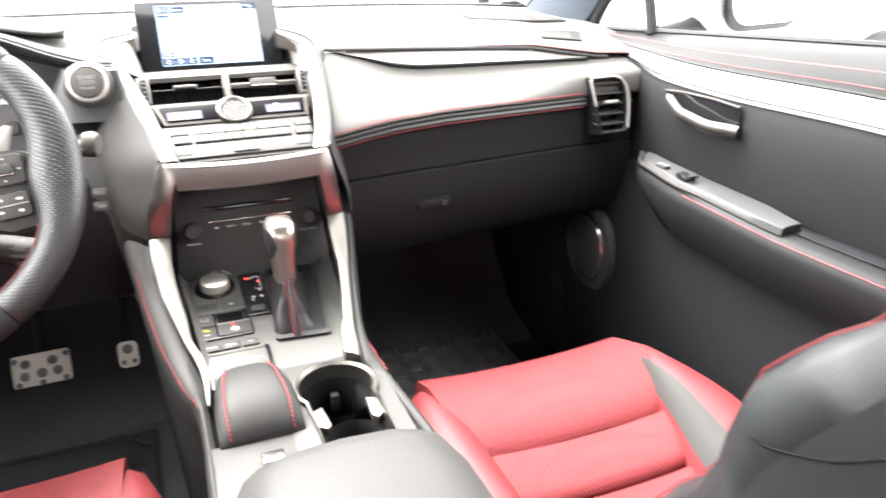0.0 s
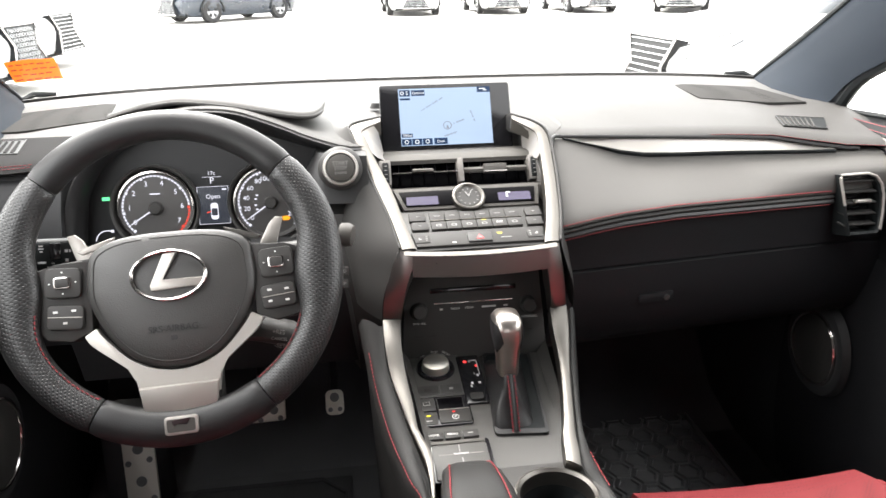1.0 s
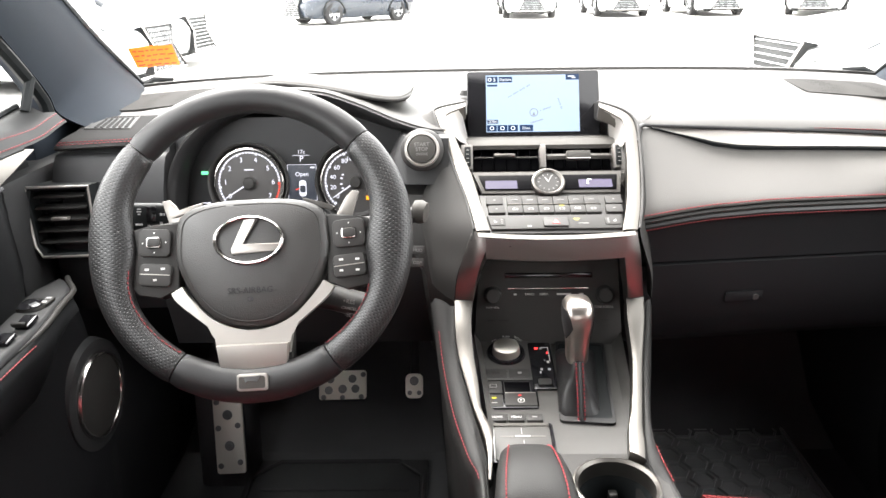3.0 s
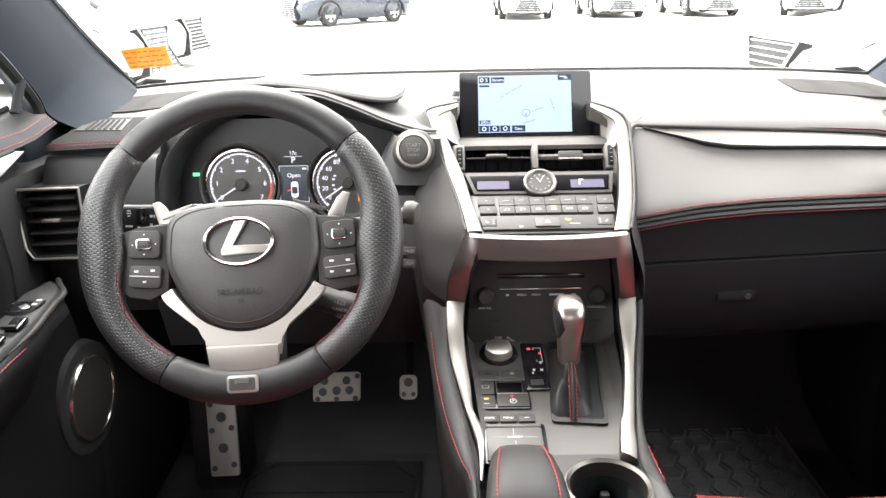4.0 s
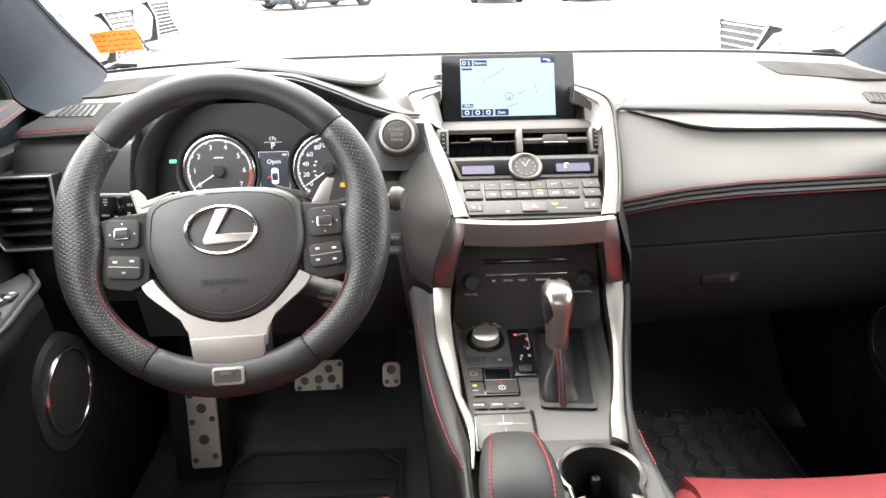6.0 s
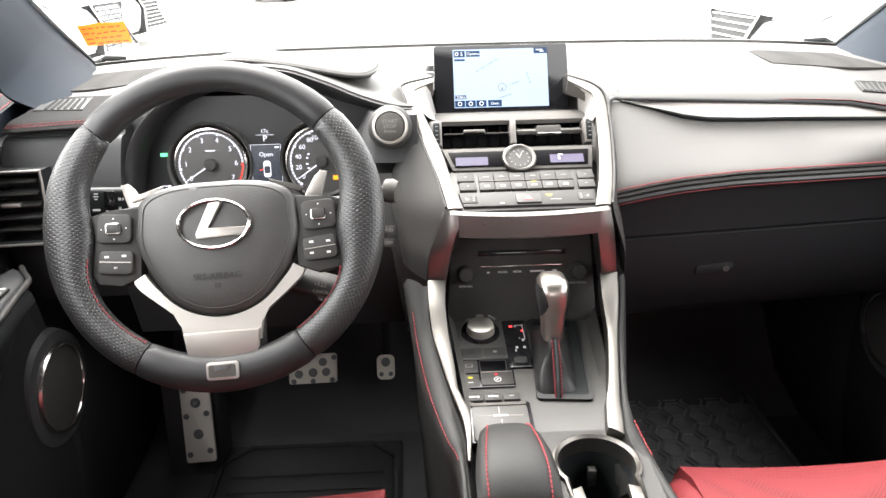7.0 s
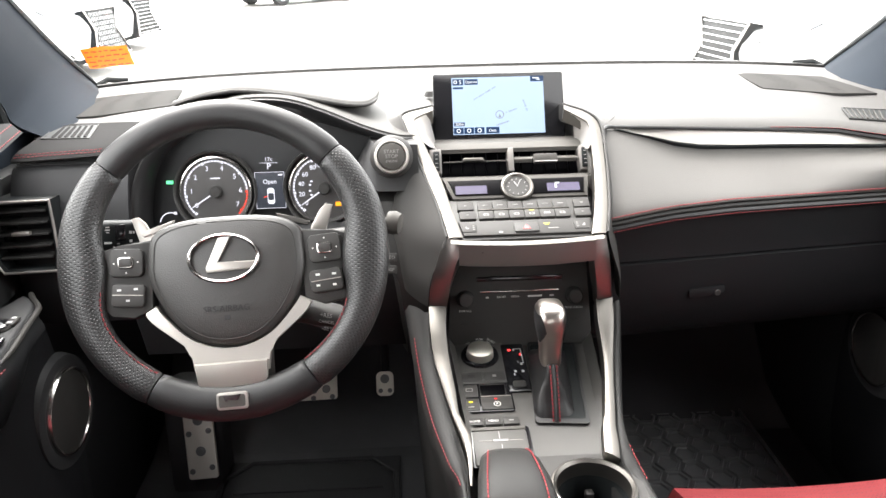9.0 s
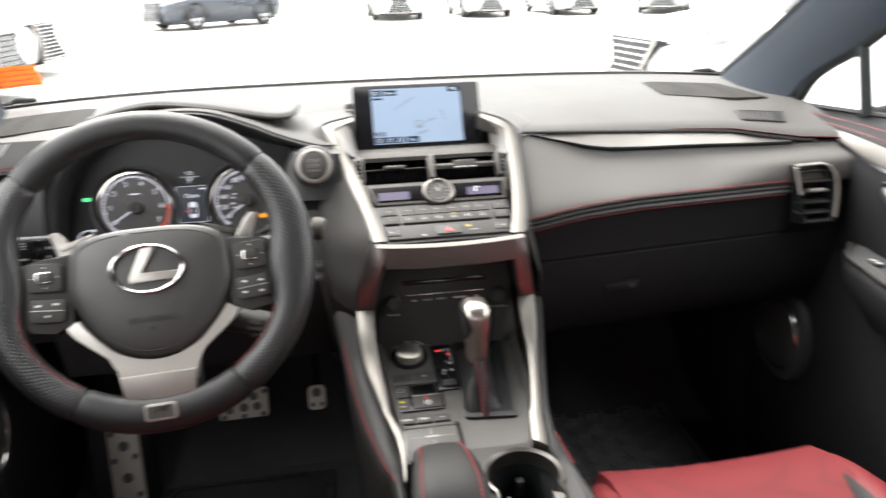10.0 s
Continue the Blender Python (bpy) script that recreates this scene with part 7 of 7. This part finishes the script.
    if s < 0:
        dial = dpp("mirror_dial", lathe([(0, 0.008), (0.008, 0.008), (0.011, 0.005), (0.0165, 0.004), (0.018, 0.0)], 28, pose(X(0.64), -0.345, arm_t(-0.36) + 0.009)), GLOSS_BLACK, sw, "round mirror adjuster")
        dpp("dial_ring", lathe([(0.0165, 0.0035), (0.0185, 0.0045), (0.020, 0.001)], 28, pose(X(0.64), -0.345, arm_t(-0.36) + 0.009)), BUTTON, sw)
        for k in range(2):
            dpp("window_switch", rbox((0.018, 0.022, 0.007), pose(X(0.617 + 0.022 * k), -0.44, arm_t(-0.44) + 0.013, 10), 0.003), GLOSS_BLACK, sw)
    # door pull slot behind the switches
    dpp("pull_slot", loft([[V(X(arm_x(y) + 0.030), y, arm_t(y) + 0.0025), V(X(arm_x(y) + 0.036), y, arm_t(y) + 0.004), V(X(arm_x(y) + 0.05), y, arm_t(y) + 0.0025)] for y in span(-0.60, -0.82, 8)]), GLOSS_BLACK)
    # handle in its recess
    hy = -0.1 if s < 0 else 0.0
    pts = [(-0.292, 0.672), (-0.33, 0.676), (-0.40, 0.678), (-0.452, 0.676), (-0.452, 0.650), (-0.425, 0.637), (-0.37, 0.640), (-0.325, 0.650), (-0.30, 0.660)]
    pts = [(a + hy, b) for a, b in pts]
    M = Matrix(((0, 0, -s, X(0.6495)), (1, 0, 0, 0), (0, 1, 0, 0), (0, 0, 0, 1)))
    poly = pts if s < 0 else list(reversed(pts))
    rc = dpp("handle_recess", prism(poly, 0.003, M, 0.0015), GLOSS_BLACK)
    line = [V(X(0.645 - 0.012 * math.sin(f * math.pi) ** 0.7), lerp(-0.300, -0.455, f) + hy, curve_at([(0, 0.662), (0.35, 0.646), (0.7, 0.641), (1.0, 0.643)], f)) for f in span(0, 1, 16)]
    dpp("door_handle", tube(line, [0.004] + [0.0065] * 15 + [0.006], 10, flat=1.5), SILVER, rc, "satin silver door handle")
    dpp("recess_lip", tube([V(X(0.646), y, z) for y, z in pts[:4]], 0.0022, 6), BUTTON, rc)
    # speaker
    SPK = Matrix(((0, 0, -s, X(0.612)), (s, 0, 0, -0.136), (0, 1, 0, 0.346), (0, 0, 0, 1))) if s > 0 else Matrix(((0, 0, 1, X(0.628)), (-1, 0, 0, -0.256), (0, 1, 0, 0.376), (0, 0, 0, 1)))
    spk = dpp("speaker", lathe([(0.0, 0.004), (0.058, 0.004), (0.062, 0.002)], 44, SPK), GRILLE_CLOTH, None, "round door speaker with a thin bright ring")
    dpp("speaker_ring", lathe([(0.0595, 0.002), (0.0605, 0.006), (0.063, 0.007), (0.0645, 0.004), (0.065, 0.0), (0.065, -0.02)], 48, SPK), CHROME, spk)
    dpp("speaker_bezel", lathe([(0.065, 0.001), (0.072, 0.003), (0.082, 0.0), (0.086, -0.014)], 44, SPK), LOWER, spk)
    # map pocket below
    rows = []
    for y in span(-0.34, -1.05, 14):
        f = (-y - 0.34) / 0.71
        x = 0.628 - 0.045 * math.sin(min(1, f * 3) * math.pi / 2)
        rows.append([V(X(0.635), y, 0.04), V(X(x), y, 0.05), V(X(x - 0.006), y, 0.19), V(X(x), y, 0.20), V(X(x + 0.008), y, 0.195), V(X(0.636), y, 0.12)])
    dpp("door_pocket", loft(rows), LOWER)
    # window frame, quarter bar and glass
    fr = [V(0.735, 0.052, 0.738), V(0.735, 0.006, 0.792), V(0.733, -0.122, 0.866)] if s > 0 else [V(-0.752, -0.068, 0.757), V(-0.752, -0.084, 0.792), V(-0.748, -0.172, 0.877)]
    fr += [V(X(0.72), -0.36, 1.04), V(X(0.665), -0.66, 1.185), V(X(0.66), -1.06, 1.215), V(X(0.735), -1.12, 0.80)]
    dpp("window_frame", tube(spline(fr, 40), 0.011 if s > 0 else 0.010, 8), CAR_TRIM)
    dpp("sill_seal", tube([V(X(0.738), y, sill(y) + 0.004) for y in ys], 0.005, 6), CAR_TRIM)
    dpp("quarter_bar", tube([V(0.735, -0.128, sill(-0.128)), V(0.733, -0.092, 0.858)] if s > 0 else [V(X(0.718), -0.136, sill(-0.136)), V(X(0.716), -0.106, 0.818)], 0.011 if s > 0 else 0.007, 8), CAR_TRIM)
    rows = [[V(X(0.742), y, sill(y)) for y in span(0.05 if s > 0 else -0.07, -1.12, 8)], [V(X(0.735), lerp(-0.12 if s > 0 else -0.16, -1.11, k / 8), 0.87 + 0.07 * k / 8) for k in range(9)], [V(X(0.70), lerp(-0.42, -1.09, k / 8), 1.07) for k in range(9)], [V(X(0.66), lerp(-0.66, -1.06, k / 8), 1.20) for k in range(9)]]
    g = dpp("pane", loft(rows, ring=False), GLASS, face_to=(-t.location.x, -0.3, 0.6))
    g.visible_shadow = False
    return t


make_door("door_1", -1, "dark leather driver's door with silver trim and window switches", 0.030)
make_door("door_2", 1, "dark leather passenger door with silver trim and red stitching", 0.0)

# door mirrors
for s in (-1, 1):
    mt = thing("door_mirror", "white door mirror with a black-edged glass", "mirror", (0.94 * s, -0.12, 0.80))
    sh = rbox((0.235, 0.10, 0.165), pose(0.015 * s, 0.02, 0.01), 0.045, 4)
    part("mirror_shell", sh, WHITE_PAINT, mt)
    part("mirror_surround", prism(rounded(0.225, 0.150, 0.05, 6), 0.012, plane_at((0.015 * s, -0.030, 0.01), (1, 0.18 * s, 0), (0, 0.02, 1)), 0.004), CAR_TRIM, mt)
    part("mirror_glass", prism(rounded(0.200, 0.125, 0.045, 6), 0.003, plane_at((0.015 * s, -0.0425, 0.01), (1, 0.18 * s, 0), (0, 0.02, 1)), 0.001), material("mirror_silver", (0.85, 0.86, 0.86), 0.03, metal=1.0, vary=0.01, rough_vary=0.01), mt)
    part("mirror_arm", tube([V(-0.075 * s, 0.02, -0.06), V(-0.15 * s, 0.02, -0.075), V(-0.19 * s, 0.02, -0.08)], 0.022, 10), CAR_TRIM, mt)

# orange note behind the windscreen
note = thing("windscreen_note", "orange paper note with red handwriting", "note", (-0.742, 0.345, 0.803))
NM = plane_at((0, 0, 0), (1, 0.10, 0.06), (-0.12, -0.62, 0.78))
bm = bmesh.new()
loft([[NM @ V(-0.044 + 0.088 * k / 8, -0.027, 0.001 * math.sin(k)) for k in range(9)], [NM @ V(-0.044 + 0.088 * k / 8, 0.027, 0.0015 * math.sin(k + 1)) for k in range(9)]], False, False, bm)
bmesh.ops.solidify(bm, geom=list(bm.faces), thickness=0.0005)
part("paper", bm, PAPER, note)
random.seed(3)
for r in range(4):
    x = -0.038
    while x < 0.03:
        w = random.uniform(0.006, 0.014)
        part("writing", rbox((w, 0.0028, 0.0003), NM @ pose(x + w / 2, 0.0185 - 0.0125 * r + random.uniform(-0.001, 0.001), 0.0032, 0, 0, random.uniform(-6, 6)), 0), INK, note)
        x += w + 0.004

# ---- outside: the lot and its parked cars ----
GROUND = -0.44
tagged(part("ground", rbox((4000, 4000, 0.1), pose(0, 0, GROUND - 0.05), 0), CONCRETE, smooth=False), "pale sunlit concrete car lot", "ground", kind="structure")


def make_car(label, paint, x, y, heading, mesh=False):
    """A parked SUV; x, y: middle of its nose; heading: degrees from +y, anticlockwise."""
    t = thing("car", label, "car", (x, y, GROUND), group="parked cars")
    t.rotation_euler = (0, 0, radians(heading))

    def kp(nm, bm, mat, parent=None, lab="", **k):
        return part(nm, bm, mat, parent or t, lab, **k)
    # local: nose at y = 0, tail at y = -4.7
    rows = []
    st = [(0.0, 0.30, 0.58, 0.62, 0.70), (-0.06, 0.24, 0.74, 0.74, 0.80), (-0.25, 0.21, 0.86, 0.88, 0.90), (-0.6, 0.20, 0.90, 0.97, 0.97), (-1.25, 0.20, 0.92, 1.05, 1.02), (-2.2, 0.20, 0.93, 1.06, 1.05), (-3.4, 0.20, 0.93, 1.08, 1.08), (-4.3, 0.22, 0.90, 1.10, 1.10), (-4.65, 0.30, 0.82, 1.05, 1.05), (-4.7, 0.42, 0.75, 0.9, 0.95)]
    for yy, b, w, h, c in st:
        rows.append([V(-w * 0.86, yy, b), V(-w * 0.97, yy, lerp(b, h, 0.2)), V(-w, yy, lerp(b, h, 0.55)), V(-w * 0.97, yy, h * 0.93), V(-w * 0.78, yy, h), V(0, yy, c + 0.03), V(w * 0.78, yy, h), V(w * 0.97, yy, h * 0.93), V(w, yy, lerp(b, h, 0.55)), V(w * 0.97, yy, lerp(b, h, 0.2)), V(w * 0.86, yy, b)])
    kp("body", loft(rows), paint, sharp=45)
    rows = []
    for yy, w, z in ((-1.15, 0.80, 1.04), (-1.9, 0.68, 1.52), (-2.6, 0.66, 1.60), (-3.6, 0.66, 1.58), (-4.3, 0.68, 1.42), (-4.62, 0.72, 1.08)):
        rows.append([V(-0.84, yy, 1.0), V(-w, yy, z - 0.08), V(-w * 0.85, yy, z), V(w * 0.85, yy, z), V(w, yy, z - 0.08), V(0.84, yy, 1.0)])
    kp("cabin", loft(rows), CAR_GLASS, None, "dark tinted cabin glass", sharp=45)
    kp("roof", loft([[V(-0.58, yy, z), V(0, yy, z + 0.035), V(0.58, yy, z), V(0, yy, z - 0.02)] for yy, z in ((-1.9, 1.525), (-2.6, 1.605), (-3.6, 1.585), (-4.3, 1.43))]), paint)
    # front: spindle grille, lamps, bumper
    ga = [(-0.40, 0.86), (0.40, 0.86), (0.27, 0.60), (0.46, 0.26), (-0.46, 0.26), (-0.27, 0.60)]
    G = plane_at((0, 0.165, 0), (-1, 0, 0), (0, -0.2, 1))
    gr = kp("grille", prism(list(ga), 0.14, G @ pose(0, 0, -0.125), 0.006), CAR_TRIM, None, "dark spindle grille")
    if mesh:
        for r in range(9):
            for q in range(13):
                zz, xx = 0.30 + 0.062 * r, -0.42 + 0.07 * q + (0.035 if r % 2 else 0)
                lim = lerp(0.46, 0.27, min(1, (zz - 0.26) / 0.34)) if zz < 0.6 else lerp(0.27, 0.40, (zz - 0.6) / 0.26)
                if abs(xx) < lim - 0.02:
                    kp("grille_cell", lathe([(0.022, 0.016), (0.026, 0.024), (0.031, 0.016)], 6, G @ pose(xx, zz, 0)), SILVER_PAINT, gr)
    else:
        for r in range(10):
            zz = 0.30 + 0.058 * r
            lim = lerp(0.46, 0.27, min(1, (zz - 0.26) / 0.34)) if zz < 0.6 else lerp(0.27, 0.40, (zz - 0.6) / 0.26)
            kp("grille_bar", rbox((lim * 2 - 0.03, 0.014, 0.012), G @ pose(0, zz, 0.017), 0.004), SILVER_PAINT, gr)
    kp("grille_frame", tube([G @ V(a, b, 0.015) for a, b in ga], 0.014, 6, True), CHROME, gr)
    for s in (-1, 1):
        lamp = [(0.46 * s, 0.78), (0.86 * s, 0.93), (0.90 * s, 0.86), (0.72 * s, 0.72), (0.50 * s, 0.69)]
        L = plane_at((0, -0.10, 0), (-1, 0.42 * s, 0), (0, -0.3, 1))
        bm = bmesh.new()
        vs = [bm.verts.new((xx, (-0.02 - 0.62 * max(0, abs(xx) - 0.45) ** 1.4 * 1.5), zz)) for xx, zz in lamp]
        bm.faces.new(vs)
        r = bmesh.ops.extrude_face_region(bm, geom=list(bm.faces))
        bmesh.ops.translate(bm, vec=(0, -0.08, 0), verts=[v for v in r["geom"] if isinstance(v, bmesh.types.BMVert)])
        kp("headlamp", bm, LAMP_GLASS, None, "clear headlamp", smooth=False)
        kp("lamp_line", tube([V(xx, (0.0 - 0.62 * max(0, abs(xx) - 0.45) ** 1.4 * 1.5), zz + 0.004) for xx, zz in lamp], 0.006, 5, True), CAR_TRIM)
        kp("indicator", rbox((0.10, 0.05, 0.025), pose(0.80 * s, -0.28, 0.885, 0, -22 * s, -35 * s), 0.006), PAPER)
        kp("fog_duct", prism([(0.0, 0.0), (0.16, 0.06), (0.17, -0.16), (0.12, -0.2), (0.10, -0.06)] if s < 0 else [(0.0, 0.0), (-0.10, -0.06), (-0.12, -0.2), (-0.17, -0.16), (-0.16, 0.06)], 0.03, plane_at((0.56 * s, -0.045, 0.48), (-1, 0.35 * s, 0), (0, 0, 1)), 0.006), CAR_TRIM)
        kp("mirror", rbox((0.2, 0.1, 0.14), pose(1.02 * s, -1.55, 1.10), 0.04, 3), paint)
        for wy in (-0.92, -3.72):
            W = plane_at((0.80 * s, wy, 0.35), (0, 1, 0), (0, 0, 1))
            wh = kp("wheel", lathe([(0.21, -0.10), (0.33, -0.11), (0.355, -0.08), (0.355, 0.08), (0.33, 0.11), (0.23, 0.115)], 32, W), TYRE, None, "black tyre on a pale alloy rim")
            kp("rim", lathe([(0.0, 0.07 * 1), (0.06, 0.08), (0.2, 0.085), (0.235, 0.11), (0.235, -0.1), (0.2, -0.085), (0.06, -0.08), (0, -0.07)], 32, W), SILVER_PAINT, wh)
            for q in range(5):
                kp("rim_gap", prism([(-0.035, 0.09), (0.035, 0.09), (0.055, 0.19), (-0.055, 0.19)], 0.19, W @ Matrix.Rotation(radians(72 * q), 4, 'Z') @ pose(0, 0, -0.095), 0.004), CAR_TRIM, wh)
            kp("wheel_arch", tube([V(0.915 * s, wy + 0.43 * math.cos(radians(q)), 0.35 + 0.43 * math.sin(radians(q))) for q in range(-5, 186, 10)], 0.035, 6), CAR_TRIM)
    kp("front_skirt", rbox((1.36, 0.10, 0.09), pose(0, -0.10, 0.235), 0.03), CAR_TRIM)
    kp("underbody", rbox((1.5, 4.2, 0.12), pose(0, -2.35, 0.24), 0.02), CAR_TRIM)
    return t


WHITE = "white parked SUV with a dark spindle grille"
make_car("white parked SUV seen from its corner, slatted grille", WHITE_PAINT, 2.72, 5.4, 90 + 6)
make_car("white parked SUV beside the passenger window", WHITE_PAINT, 7.7, 3.3, -84)
make_car("white parked SUV with a mesh grille", WHITE_PAINT, -4.15, 9.0, -96, True)
make_car(WHITE, WHITE_PAINT, -4.6, 11.9, -94)
make_car(WHITE, WHITE_PAINT, 2.55, 24.6, 180)
make_car(WHITE, WHITE_PAINT, 5.75, 24.6, 180)
make_car(WHITE, WHITE_PAINT, 9.0, 24.4, 182)
make_car("silver parked SUV at the end of the row", SILVER_PAINT, 11.6, 23.6, 152)
make_car("dark blue parked SUV on pale wheels, seen from its side", BLUE_PAINT, -5.2, 23.0, 137)
